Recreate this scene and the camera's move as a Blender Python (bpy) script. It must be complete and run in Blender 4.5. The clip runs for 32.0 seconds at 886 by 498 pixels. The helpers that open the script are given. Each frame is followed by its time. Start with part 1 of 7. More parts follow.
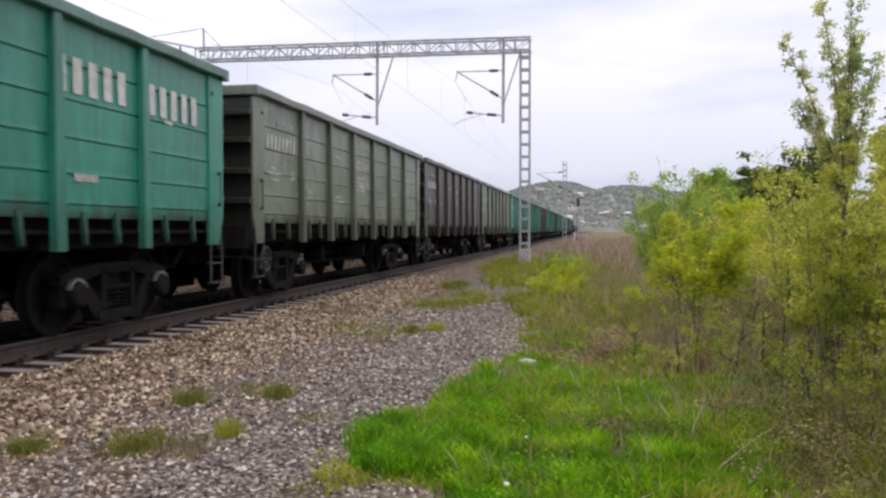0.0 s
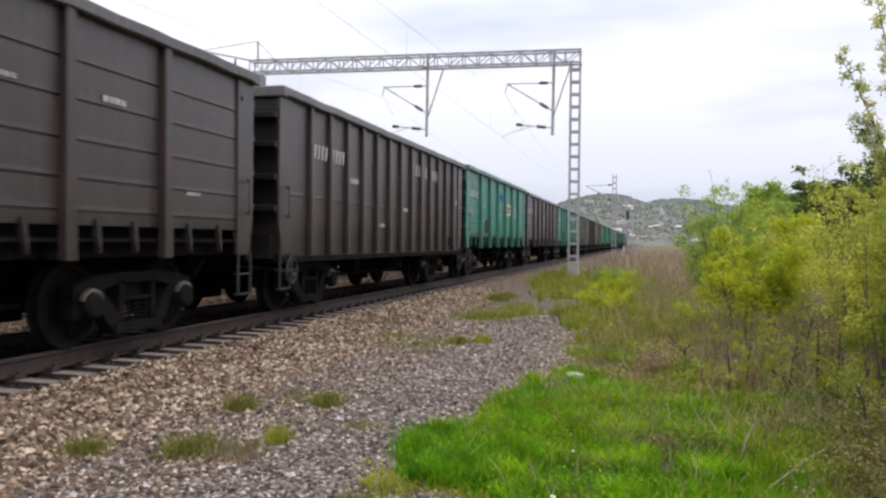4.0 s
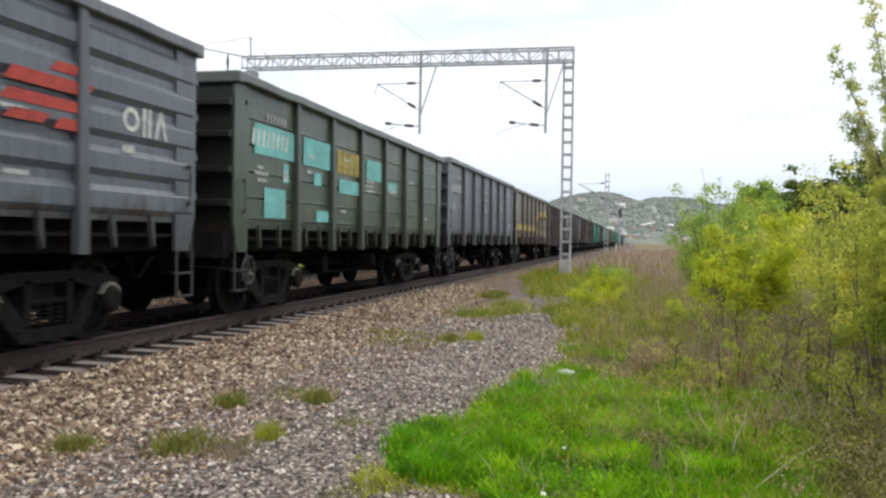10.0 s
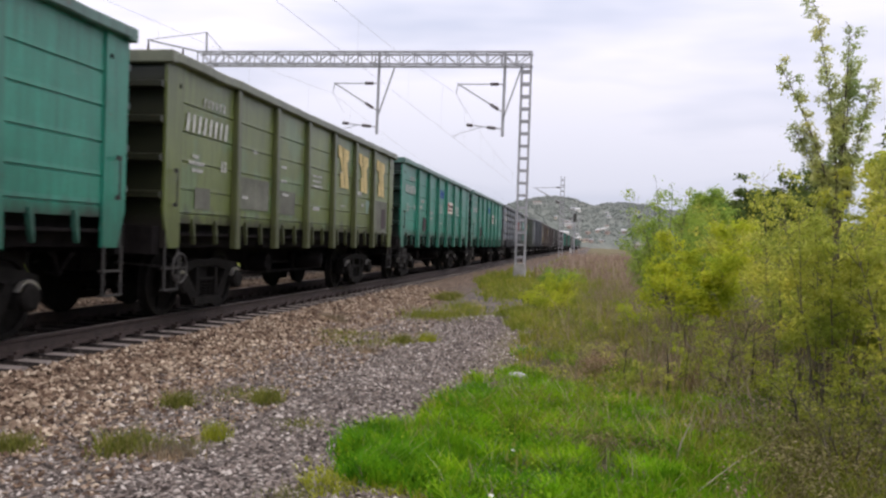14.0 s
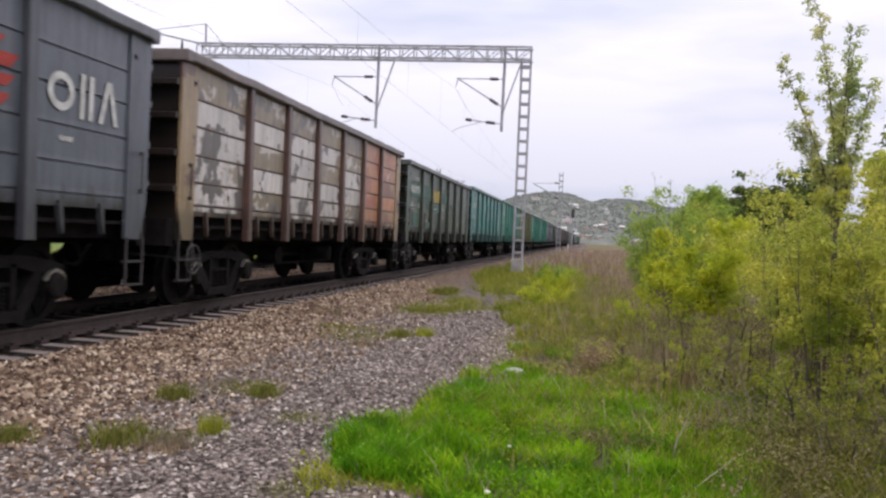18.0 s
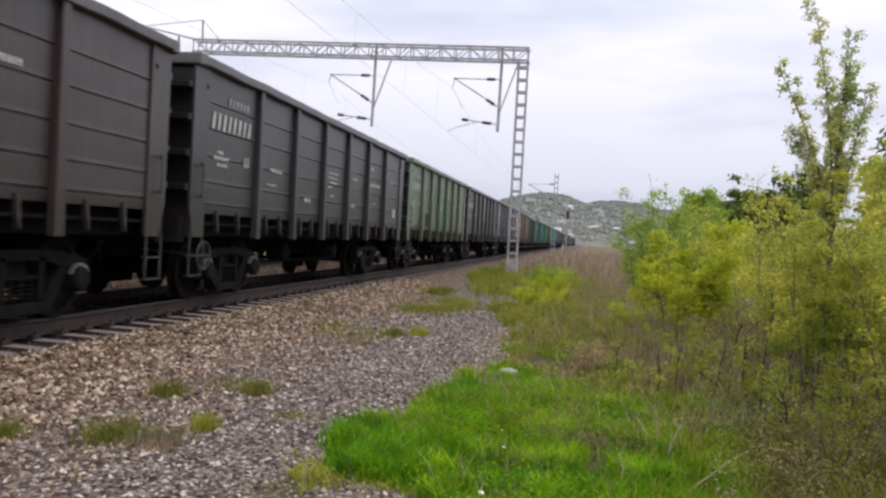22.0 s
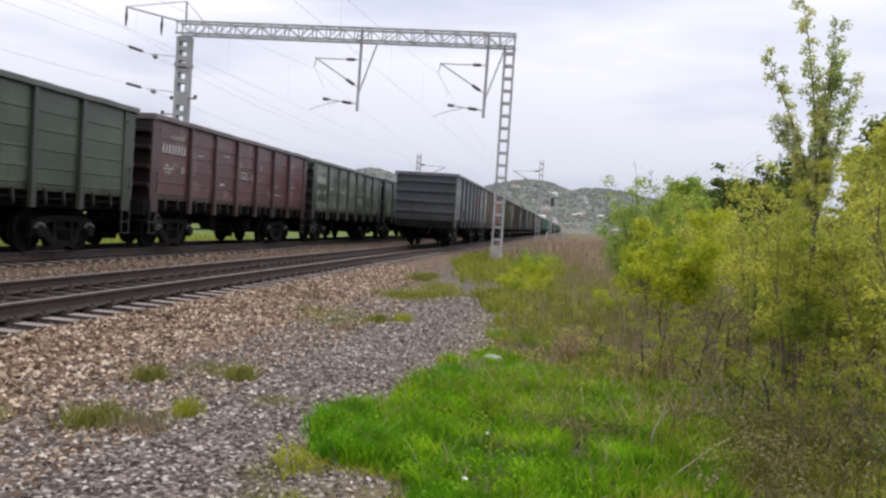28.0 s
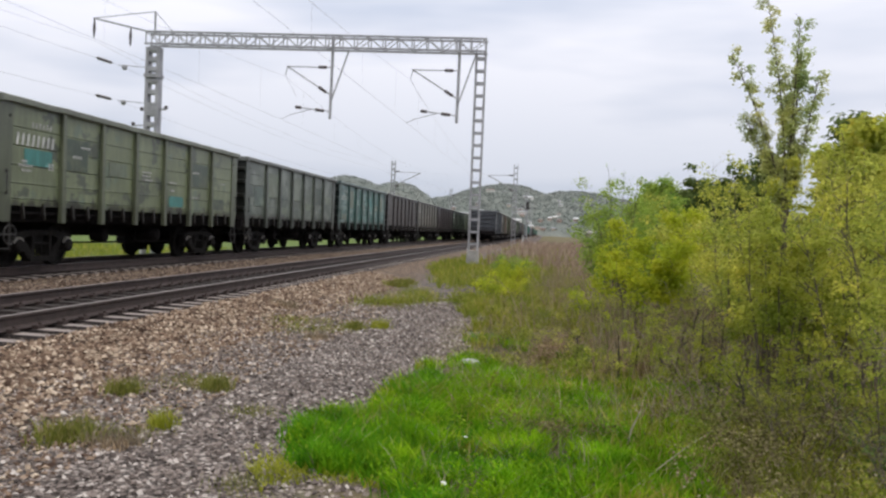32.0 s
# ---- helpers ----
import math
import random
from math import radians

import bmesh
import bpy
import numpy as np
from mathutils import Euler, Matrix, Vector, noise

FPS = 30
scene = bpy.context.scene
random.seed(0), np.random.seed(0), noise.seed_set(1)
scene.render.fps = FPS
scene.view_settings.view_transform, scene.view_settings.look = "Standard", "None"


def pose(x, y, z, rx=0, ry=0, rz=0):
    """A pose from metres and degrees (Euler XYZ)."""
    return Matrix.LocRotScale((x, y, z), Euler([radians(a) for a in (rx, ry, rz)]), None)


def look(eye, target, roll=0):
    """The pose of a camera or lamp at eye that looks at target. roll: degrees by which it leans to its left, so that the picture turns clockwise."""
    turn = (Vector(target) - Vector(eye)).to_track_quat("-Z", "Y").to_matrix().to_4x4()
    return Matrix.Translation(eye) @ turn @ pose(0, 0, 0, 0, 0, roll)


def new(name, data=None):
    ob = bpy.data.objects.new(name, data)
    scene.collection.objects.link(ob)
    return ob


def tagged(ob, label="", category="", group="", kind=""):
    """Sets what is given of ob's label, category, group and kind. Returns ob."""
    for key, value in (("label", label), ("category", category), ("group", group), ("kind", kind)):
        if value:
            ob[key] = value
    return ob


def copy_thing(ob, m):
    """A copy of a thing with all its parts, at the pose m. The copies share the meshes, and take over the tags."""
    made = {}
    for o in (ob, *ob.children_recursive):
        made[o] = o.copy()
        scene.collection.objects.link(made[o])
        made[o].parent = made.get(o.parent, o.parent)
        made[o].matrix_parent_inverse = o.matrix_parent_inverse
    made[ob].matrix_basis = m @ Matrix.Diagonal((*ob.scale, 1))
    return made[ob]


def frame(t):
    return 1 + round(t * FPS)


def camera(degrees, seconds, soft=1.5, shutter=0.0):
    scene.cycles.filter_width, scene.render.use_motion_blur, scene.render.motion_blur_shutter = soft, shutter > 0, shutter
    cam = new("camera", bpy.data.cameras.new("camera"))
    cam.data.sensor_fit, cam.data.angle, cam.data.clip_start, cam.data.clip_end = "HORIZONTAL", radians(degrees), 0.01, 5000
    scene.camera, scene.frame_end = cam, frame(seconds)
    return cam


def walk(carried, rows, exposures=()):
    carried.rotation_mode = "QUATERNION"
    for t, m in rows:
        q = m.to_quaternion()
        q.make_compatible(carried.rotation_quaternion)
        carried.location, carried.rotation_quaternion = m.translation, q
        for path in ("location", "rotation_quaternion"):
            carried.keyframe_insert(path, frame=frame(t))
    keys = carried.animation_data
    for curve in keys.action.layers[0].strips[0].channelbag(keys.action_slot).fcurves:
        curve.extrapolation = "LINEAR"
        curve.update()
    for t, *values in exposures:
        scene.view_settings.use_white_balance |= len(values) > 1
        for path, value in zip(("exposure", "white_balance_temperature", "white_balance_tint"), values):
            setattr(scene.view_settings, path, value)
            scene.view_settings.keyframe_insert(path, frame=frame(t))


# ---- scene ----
cam = camera(55.7, 32.0, soft=2.5, shutter=0.14)

PATH = [
    (0, (-0.001, 0.001, 1.221), (-0.36, 1.968, 1.175), 0.0),
    (0.5, (-0.012, 0.004, 1.216), (-0.392, 1.967, 1.156), 0.2),
    (1, (-0.02, -0.019, 1.219), (-0.439, 1.936, 1.162), 0.5),
    (1.5, (-0.005, -0.043, 1.227), (-0.432, 1.91, 1.188), 0.7),
    (2, (-0.007, -0.053, 1.234), (-0.45, 1.897, 1.213), 1.0),
    (2.5, (-0.009, -0.056, 1.234), (-0.463, 1.892, 1.226), 0.9),
    (3, (0.009, -0.076, 1.237), (-0.455, 1.87, 1.22), 1.0),
    (3.5, (-0.004, -0.04, 1.223), (-0.467, 1.906, 1.204), 0.7),
    (5.5, (0.004, -0.053, 1.223), (-0.488, 1.885, 1.198), 1.0),
    (6, (-0.006, -0.031, 1.226), (-0.464, 1.916, 1.193), 1.3),
    (6.5, (-0.005, -0.037, 1.241), (-0.455, 1.911, 1.216), 1.6),
    (7, (-0.004, -0.022, 1.233), (-0.414, 1.935, 1.237), 1.3),
    (7.5, (-0.009, -0.025, 1.219), (-0.429, 1.93, 1.22), 1.5),
    (8, (-0.002, -0.05, 1.223), (-0.494, 1.888, 1.181), 1.5),
    (8.5, (0.003, -0.068, 1.232), (-0.52, 1.862, 1.165), -0.1),
    (9, (0.016, -0.042, 1.237), (-0.464, 1.899, 1.185), 0.6),
    (9.5, (0.013, -0.032, 1.228), (-0.445, 1.914, 1.192), 0.7),
    (10, (0.003, -0.028, 1.216), (-0.45, 1.92, 1.191), 0.9),
    (10.5, (-0.007, -0.017, 1.222), (-0.441, 1.936, 1.197), 1.7),
    (11, (0.01, -0.049, 1.223), (-0.398, 1.909, 1.209), 1.6),
    (11.5, (0.015, -0.023, 1.22), (-0.377, 1.938, 1.205), 1.4),
    (12, (0.021, -0.033, 1.216), (-0.357, 1.931, 1.21), 1.8),
    (12.5, (0.02, -0.02, 1.22), (-0.351, 1.945, 1.214), 1.8),
    (13, (0.0, -0.006, 1.213), (-0.368, 1.96, 1.21), 2.3),
    (13.5, (0.014, -0.008, 1.211), (-0.344, 1.96, 1.198), 1.9),
    (14, (0.023, -0.014, 1.217), (-0.327, 1.955, 1.198), 1.9),
    (14.5, (0.018, -0.018, 1.221), (-0.334, 1.95, 1.191), 2.0),
    (16.5, (0.021, -0.024, 1.225), (-0.334, 1.945, 1.229), 1.7),
    (17, (0.015, -0.006, 1.216), (-0.345, 1.962, 1.199), 2.0),
    (17.5, (0.007, 0.0, 1.208), (-0.351, 1.967, 1.185), 2.0),
    (18, (0.016, -0.005, 1.221), (-0.328, 1.965, 1.189), 2.5),
    (18.5, (0.014, 0.004, 1.217), (-0.314, 1.976, 1.181), 2.7),
    (19, (0.005, 0.024, 1.212), (-0.289, 2.002, 1.193), 3.4),
    (19.5, (0.019, -0.008, 1.218), (-0.277, 1.97, 1.187), 2.8),
    (20, (0.005, 0.006, 1.213), (-0.3, 1.982, 1.175), 2.3),
    (20.5, (-0.002, 0.009, 1.22), (-0.317, 1.984, 1.171), 2.9),
    (21, (0.013, 0.0, 1.216), (-0.317, 1.972, 1.182), 2.7),
    (21.5, (0.003, 0.008, 1.217), (-0.323, 1.981, 1.188), 3.0),
    (22, (-0.002, 0.011, 1.219), (-0.333, 1.984, 1.187), 3.2),
    (22.5, (-0.01, 0.031, 1.212), (-0.331, 2.004, 1.174), 3.1),
    (23, (0.018, 0.009, 1.214), (-0.299, 1.984, 1.179), 2.8),
    (23.5, (0.012, 0.007, 1.219), (-0.306, 1.981, 1.172), 2.9),
    (24, (0.002, 0.023, 1.223), (-0.318, 1.997, 1.169), 3.3),
    (24.5, (-0.007, 0.028, 1.209), (-0.331, 2.001, 1.153), 3.7),
    (25, (-0.023, 0.052, 1.208), (-0.343, 2.025, 1.142), 4.0),
    (25.5, (-0.001, 0.036, 1.223), (-0.311, 2.01, 1.154), 4.4),
    (27.5, (-0.014, 0.036, 1.222), (-0.308, 2.014, 1.162), 3.5),
    (28, (-0.013, 0.036, 1.216), (-0.305, 2.013, 1.153), 3.7),
    (28.5, (-0.014, 0.041, 1.211), (-0.288, 2.021, 1.153), 3.6),
    (29, (-0.007, 0.052, 1.208), (-0.274, 2.033, 1.15), 3.6),
    (29.5, (-0.018, 0.058, 1.209), (-0.288, 2.038, 1.133), 4.0),
    (30, (-0.006, 0.043, 1.214), (-0.277, 2.024, 1.144), 3.9),
    (30.5, (0.0, 0.037, 1.214), (-0.268, 2.018, 1.154), 3.6),
    (31, (-0.003, 0.04, 1.213), (-0.267, 2.022, 1.152), 3.3),
    (31.5, (-0.004, 0.064, 1.203), (-0.243, 2.049, 1.15), 3.0),
    (32, (0.007, 0.048, 1.206), (-0.231, 2.033, 1.16), 2.4),
]
EXPOSURES = [(0.0, 0.08, 6500, 15.0), (1.0, 0.24, 6500, 14.7), (3.0, 0.12, 6500, 14.0), (6.0, 0.26, 6500, 10.0), (7.0, 0.0, 6500, 12.0), (8.0, 0.2, 6500, 9.0), (9.0, 0.44, 6500, 6.0), (10.0, 0.36, 6500, 6.0), (11.0, 0.2, 6500, 8.0), (12.0, 0.05, 6500, 10.0), (14.0, 0.0, 6500, 16.0), (17.0, -0.05, 6500, 18.5), (18.0, 0.06, 6500, 18.0), (19.0, 0.03, 6500, 17.0), (20.0, 0.03, 6500, 14.5), (22.0, 0.03, 6500, 14.5), (23.0, 0.08, 6500, 14.2), (24.0, 0.1, 6500, 14.0), (25.0, 0.22, 6500, 13.5), (25.5, 0.2, 6500, 13.2), (28.0, 0.0, 6500, 12.0), (29.0, -0.05, 6500, 11.0), (30.0, -0.06, 6500, 10.0), (32.0, -0.08, 6500, 10.0)]
walk(cam, [(t, look(eye, target, roll)) for t, eye, target, roll in PATH], EXPOSURES)

# ---------------------------------------------------------------- light
world = bpy.data.worlds.new("overcast_sky")
scene.world = world
world.use_nodes = True
wn, wl = world.node_tree.nodes, world.node_tree.links
wn.clear()
w_out = wn.new("ShaderNodeOutputWorld")
w_bg = wn.new("ShaderNodeBackground")
w_sky = wn.new("ShaderNodeTexSky")
w_sky.sky_type = "NISHITA"
w_sky.sun_disc = False
w_sky.sun_elevation = radians(52)
w_sky.sun_rotation = radians(250)
w_gain = wn.new("ShaderNodeMixRGB")
w_gain.blend_type = "MULTIPLY"
w_gain.inputs["Fac"].default_value = 1.0
w_gain.inputs["Color2"].default_value = (0.10, 0.10, 0.10, 1)
w_tc = wn.new("ShaderNodeTexCoord")
w_map = wn.new("ShaderNodeMapping")
w_map.inputs["Scale"].default_value = (1.0, 1.0, 5.0)
w_noise = wn.new("ShaderNodeTexNoise")
w_noise.inputs["Scale"].default_value = 1.7
w_noise.inputs["Detail"].default_value = 4.0
w_noise.inputs["Roughness"].default_value = 0.5
w_ramp = wn.new("ShaderNodeValToRGB")
w_ramp.color_ramp.elements[0].position = 0.36
w_ramp.color_ramp.elements[0].color = (0.60, 0.66, 0.78, 1)
w_ramp.color_ramp.elements[1].position = 0.58
w_ramp.color_ramp.elements[1].color = (0.97, 0.97, 1.02, 1)
w_sep = wn.new("ShaderNodeSeparateXYZ")
w_up = wn.new("ShaderNodeValToRGB")
w_up.color_ramp.elements[0].position = 0.0
w_up.color_ramp.elements[0].color = (0.64, 0.69, 0.77, 1)
w_up.color_ramp.elements[1].position = 0.27
w_up.color_ramp.elements[1].color = (1.20, 1.19, 1.21, 1)
w_zen = w_up.color_ramp.elements.new(0.75)
w_zen.color = (1.95, 1.86, 1.70, 1)
w_cloud = wn.new("ShaderNodeMixRGB")
w_cloud.blend_type = "MULTIPLY"
w_cloud.inputs["Fac"].default_value = 1.0
w_mix = wn.new("ShaderNodeMixRGB")
w_mix.inputs["Fac"].default_value = 0.93
wl.new(w_tc.outputs["Generated"], w_map.inputs["Vector"])
wl.new(w_map.outputs["Vector"], w_noise.inputs["Vector"])
wl.new(w_noise.outputs["Fac"], w_ramp.inputs["Fac"])
wl.new(w_tc.outputs["Generated"], w_sep.inputs["Vector"])
wl.new(w_sep.outputs["Z"], w_up.inputs["Fac"])
wl.new(w_ramp.outputs["Color"], w_cloud.inputs["Color1"])
wl.new(w_up.outputs["Color"], w_cloud.inputs["Color2"])
wl.new(w_sky.outputs["Color"], w_gain.inputs["Color1"])
wl.new(w_gain.outputs["Color"], w_mix.inputs["Color1"])
wl.new(w_cloud.outputs["Color"], w_mix.inputs["Color2"])
wl.new(w_mix.outputs["Color"], w_bg.inputs["Color"])
w_bg.inputs["Strength"].default_value = 1.0
wl.new(w_bg.outputs["Background"], w_out.inputs["Surface"])

sun = new("sun", bpy.data.lights.new("sun", "SUN"))
sun.data.energy = 0.9
sun.data.angle = radians(25)
sun.data.color = (1.0, 0.96, 0.9)
sun.matrix_world = look((14, -18, 30), (0, 0, 0))

# ---------------------------------------------------------------- materials


def mat_new(name, rough=0.7, metal=0.0):
    m = bpy.data.materials.new(name)
    m.use_nodes = True
    b = m.node_tree.nodes["Principled BSDF"]
    b.inputs["Roughness"].default_value = rough
    b.inputs["Metallic"].default_value = metal
    return m, m.node_tree.nodes, m.node_tree.links, b


def rgba(c):
    return (c[0], c[1], c[2], 1.0)


def noise_node(n, l, scale, detail=4.0, stretch=(1, 1, 1), space="Object", rough=0.55, shift=None):
    tc = n.new("ShaderNodeTexCoord")
    mp = n.new("ShaderNodeMapping")
    mp.inputs["Scale"].default_value = stretch
    tx = n.new("ShaderNodeTexNoise")
    tx.inputs["Scale"].default_value = scale
    tx.inputs["Detail"].default_value = detail
    tx.inputs["Roughness"].default_value = rough
    l.new(tc.outputs[space], mp.inputs["Vector"])
    if shift is not None:
        l.new(shift, mp.inputs["Location"])
    l.new(mp.outputs["Vector"], tx.inputs["Vector"])
    return tx


def ramp_node(n, l, src, stops):
    r = n.new("ShaderNodeValToRGB")
    e = r.color_ramp.elements
    while len(e) < len(stops):
        e.new(0.5)
    for k, (p, c) in enumerate(stops):
        e[k].position = p
        e[k].color = rgba(c) if not isinstance(c, float) else (c, c, c, 1)
    l.new(src, r.inputs["Fac"])
    return r


def mix_node(n, l, fac, a, b, mode="MIX"):
    m = n.new("ShaderNodeMixRGB")
    m.blend_type = mode
    for slot, v in (("Fac", fac), ("Color1", a), ("Color2", b)):
        if isinstance(v, (int, float)):
            m.inputs[slot].default_value = v
        elif isinstance(v, tuple):
            m.inputs[slot].default_value = rgba(v)
        else:
            l.new(v, m.inputs[slot])
    return m.outputs["Color"]


def bump_on(n, l, b, src, strength, distance=0.02):
    bp = n.new("ShaderNodeBump")
    bp.inputs["Strength"].default_value = strength
    bp.inputs["Distance"].default_value = distance
    l.new(src, bp.inputs["Height"])
    l.new(bp.outputs["Normal"], b.inputs["Normal"])


def simple(name, c, rough=0.7, metal=0.0, vary=0.25, scale=6.0, bump=0.0, space="Object", gloss=0.5):
    """One surface colour with grain and blotches at two scales."""
    m, n, l, b = mat_new(name, rough, metal)
    b.inputs["Specular IOR Level"].default_value = gloss
    big = noise_node(n, l, scale, 5.0, space=space)
    fine = noise_node(n, l, scale * 9, 3.0, space=space)
    dark = tuple(v * (1 - vary) for v in c)
    lite = tuple(min(1, v * (1 + vary)) for v in c)
    r = ramp_node(n, l, big.outputs["Fac"], [(0.3, dark), (0.7, lite)])
    f = ramp_node(n, l, fine.outputs["Fac"], [(0.3, 0.82), (0.7, 1.12)])
    l.new(mix_node(n, l, 1.0, r.outputs["Color"], f.outputs["Color"], "MULTIPLY"), b.inputs["Base Color"])
    if bump:
        bump_on(n, l, b, fine.outputs["Fac"], bump)
    return m


def wagon_paint(name, base, patch=None, patch_at=0.6, patch_scale=0.9, third=None, third_at=0.66, dust=0.9, edge=0.015, ragged=0.8):
    """Weathered wagon paint: repaint patches, vertical dirt streaks, coal dust along the lower edge, rust specks."""
    m, n, l, b = mat_new(name, 0.38)
    m.diffuse_color = rgba(base)
    oi = n.new("ShaderNodeObjectInfo")
    sh = n.new("ShaderNodeCombineXYZ")
    ml = n.new("ShaderNodeMath")
    ml.operation = "MULTIPLY"
    ml.inputs[1].default_value = 40.0
    l.new(oi.outputs["Random"], ml.inputs[0])
    l.new(ml.outputs[0], sh.inputs["Y"])
    vec = sh.outputs["Vector"]
    tone = noise_node(n, l, 0.7, 5.0, shift=vec)
    col = ramp_node(n, l, tone.outputs["Fac"], [(0.3, tuple(v * 0.74 for v in base)), (0.7, tuple(v * 1.2 for v in base))]).outputs["Color"]
    if patch:
        pn = noise_node(n, l, patch_scale, 5.0, stretch=(0.2, 1, 1.4), shift=vec, rough=0.6)
        k = ramp_node(n, l, pn.outputs["Fac"], [(patch_at - edge, 0.0), (patch_at + edge, 1.0)]).outputs["Color"]
        p2 = noise_node(n, l, patch_scale * 1.3, 4.0, stretch=(0.2, 1.1, 1), rough=0.6)
        k2 = ramp_node(n, l, p2.outputs["Fac"], [(third_at - edge, 0.0), (third_at + edge, 1.0)]).outputs["Color"]
        col = mix_node(n, l, k, col, patch)
        if third:
            col = mix_node(n, l, k2, col, third)
    streak = noise_node(n, l, 5.0, 5.0, stretch=(1, 2.2, 0.25), shift=vec)
    col = mix_node(n, l, 1.0, col, ramp_node(n, l, streak.outputs["Fac"], [(0.3, 0.72), (0.6, 1.10)]).outputs["Color"], "MULTIPLY")
    fine = noise_node(n, l, 30.0, 3.0)
    col = mix_node(n, l, 1.0, col, ramp_node(n, l, fine.outputs["Fac"], [(0.3, 0.9), (0.7, 1.08)]).outputs["Color"], "MULTIPLY")
    spots = noise_node(n, l, 11.0, 6.0, shift=vec, rough=0.7)
    col = mix_node(n, l, ramp_node(n, l, spots.outputs["Fac"], [(0.63, 0.0), (0.70, 0.8)]).outputs["Color"], col, (0.09, 0.045, 0.025))
    # pale scuffs where loads and grabs have scraped along the sheet
    scuff = noise_node(n, l, 4.0, 6.0, stretch=(1, 0.5, 3.2), shift=vec, rough=0.72)
    col = mix_node(n, l, ramp_node(n, l, scuff.outputs["Fac"], [(0.62, 0.0), (0.74, 0.45)]).outputs["Color"], col, tuple(0.5 * v + 0.13 for v in base))
    # coal dust that sticks to the lower half metre, with a ragged upper line
    tc = n.new("ShaderNodeTexCoord")
    sp = n.new("ShaderNodeSeparateXYZ")
    l.new(tc.outputs["Object"], sp.inputs["Vector"])
    rag = noise_node(n, l, 3.0, 5.0, stretch=(1, 2.0, 0.6), shift=vec)
    ad = n.new("ShaderNodeMath")
    ad.operation = "MULTIPLY_ADD"
    ad.inputs[1].default_value = ragged
    l.new(rag.outputs["Fac"], ad.inputs[0])
    l.new(sp.outputs["Z"], ad.inputs[2])
    mr = n.new("ShaderNodeMapRange")
    mr.inputs["From Min"].default_value = 1.33 + ragged / 2
    mr.inputs["From Max"].default_value = 1.55 + ragged / 2
    mr.inputs["To Min"].default_value = dust
    mr.inputs["To Max"].default_value = 0.0
    l.new(ad.outputs[0], mr.inputs["Value"])
    col = mix_node(n, l, mr.outputs["Result"], col, (0.020, 0.0165, 0.015))
    col = mix_node(n, l, 1.0, col, (0.90, 0.90, 0.90), "MULTIPLY")
    l.new(col, b.inputs["Base Color"])
    b.inputs["Specular IOR Level"].default_value = 0.66
    bump_on(n, l, b, tone.outputs["Fac"], 0.25, 0.05)
    return m


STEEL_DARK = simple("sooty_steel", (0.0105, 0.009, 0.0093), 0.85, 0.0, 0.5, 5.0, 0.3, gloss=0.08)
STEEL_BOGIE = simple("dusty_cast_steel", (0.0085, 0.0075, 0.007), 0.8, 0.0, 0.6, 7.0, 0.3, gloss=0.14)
STEEL_WORN = simple("worn_bright_steel", (0.42, 0.40, 0.38), 0.35, 0.8, 0.3, 12.0)
RIM = simple("wagon_fitting_grey", (0.034, 0.032, 0.031), 0.7, 0.0, 0.4, 4.0, 0.2)
WHITE_MARK = simple("stencil_white", (0.50, 0.51, 0.49), 0.8, 0.0, 0.25, 9.0)
FADED_MARK = simple("faded_stencil", (0.42, 0.425, 0.405), 0.85, 0.0, 0.45, 11.0)
YELLOW_MARK = simple("stencil_yellow", (0.50, 0.40, 0.12), 0.8, 0.0, 0.25, 7.0)
OCHRE_MARK = simple("faded_ochre_stripe", (0.38, 0.30, 0.085), 0.8, 0.0, 0.35, 4.0)
BROWN_MARK = simple("brown_band", (0.085, 0.052, 0.034), 0.8, 0.0, 0.4, 4.0)
KHAKI_MARK = simple("pale_khaki", (0.20, 0.165, 0.10), 0.8, 0.0, 0.3, 3.0)
RED_MARK = simple("stencil_red", (0.34, 0.045, 0.035), 0.8, 0.0, 0.25, 7.0)
BLUE_MARK = simple("stencil_blue", (0.03, 0.10, 0.30), 0.8, 0.0, 0.2, 7.0)
CYAN_MARK = simple("repaint_cyan", (0.16, 0.42, 0.40), 0.8, 0.0, 0.2, 3.0)
PLATE_MARK = simple("plate_white", (0.66, 0.60, 0.53), 0.7, 0.0, 0.12, 5.0)
TEAL_MARK = simple("repaint_teal", (0.065, 0.125, 0.105), 0.8, 0.0, 0.3, 3.0)
GREY_MARK = simple("repaint_grey", (0.125, 0.13, 0.105), 0.8, 0.0, 0.35, 2.0)
CREAM_MARK = simple("panel_cream", (0.62, 0.56, 0.40), 0.8, 0.0, 0.2, 3.0)
MAROON_MARK = simple("panel_maroon", (0.046, 0.032, 0.037), 0.8, 0.0, 0.3, 3.0)
RAIL_SIDE = simple("rusty_rail", (0.046, 0.031, 0.028), 0.75, 0.0, 0.35, 6.0, 0.3)
RAIL_HEAD = simple("running_surface", (0.20, 0.17, 0.165), 0.45, 0.6, 0.15, 10.0)
SLEEPER = simple("weathered_concrete", (0.235, 0.20, 0.185), 0.9, 0.0, 0.3, 4.0, 0.4, "Generated")
SLEEPER_DARK = simple("dark_concrete", (0.045, 0.038, 0.036), 0.9, 0.0, 0.4, 4.0, 0.4, "Generated", 0.2)
CONCRETE = simple("old_concrete", (0.31, 0.30, 0.285), 0.9, 0.0, 0.3, 3.0, 0.4)
GALV = simple("galvanised_steel", (0.34, 0.34, 0.36), 0.55, 0.35, 0.25, 2.0)
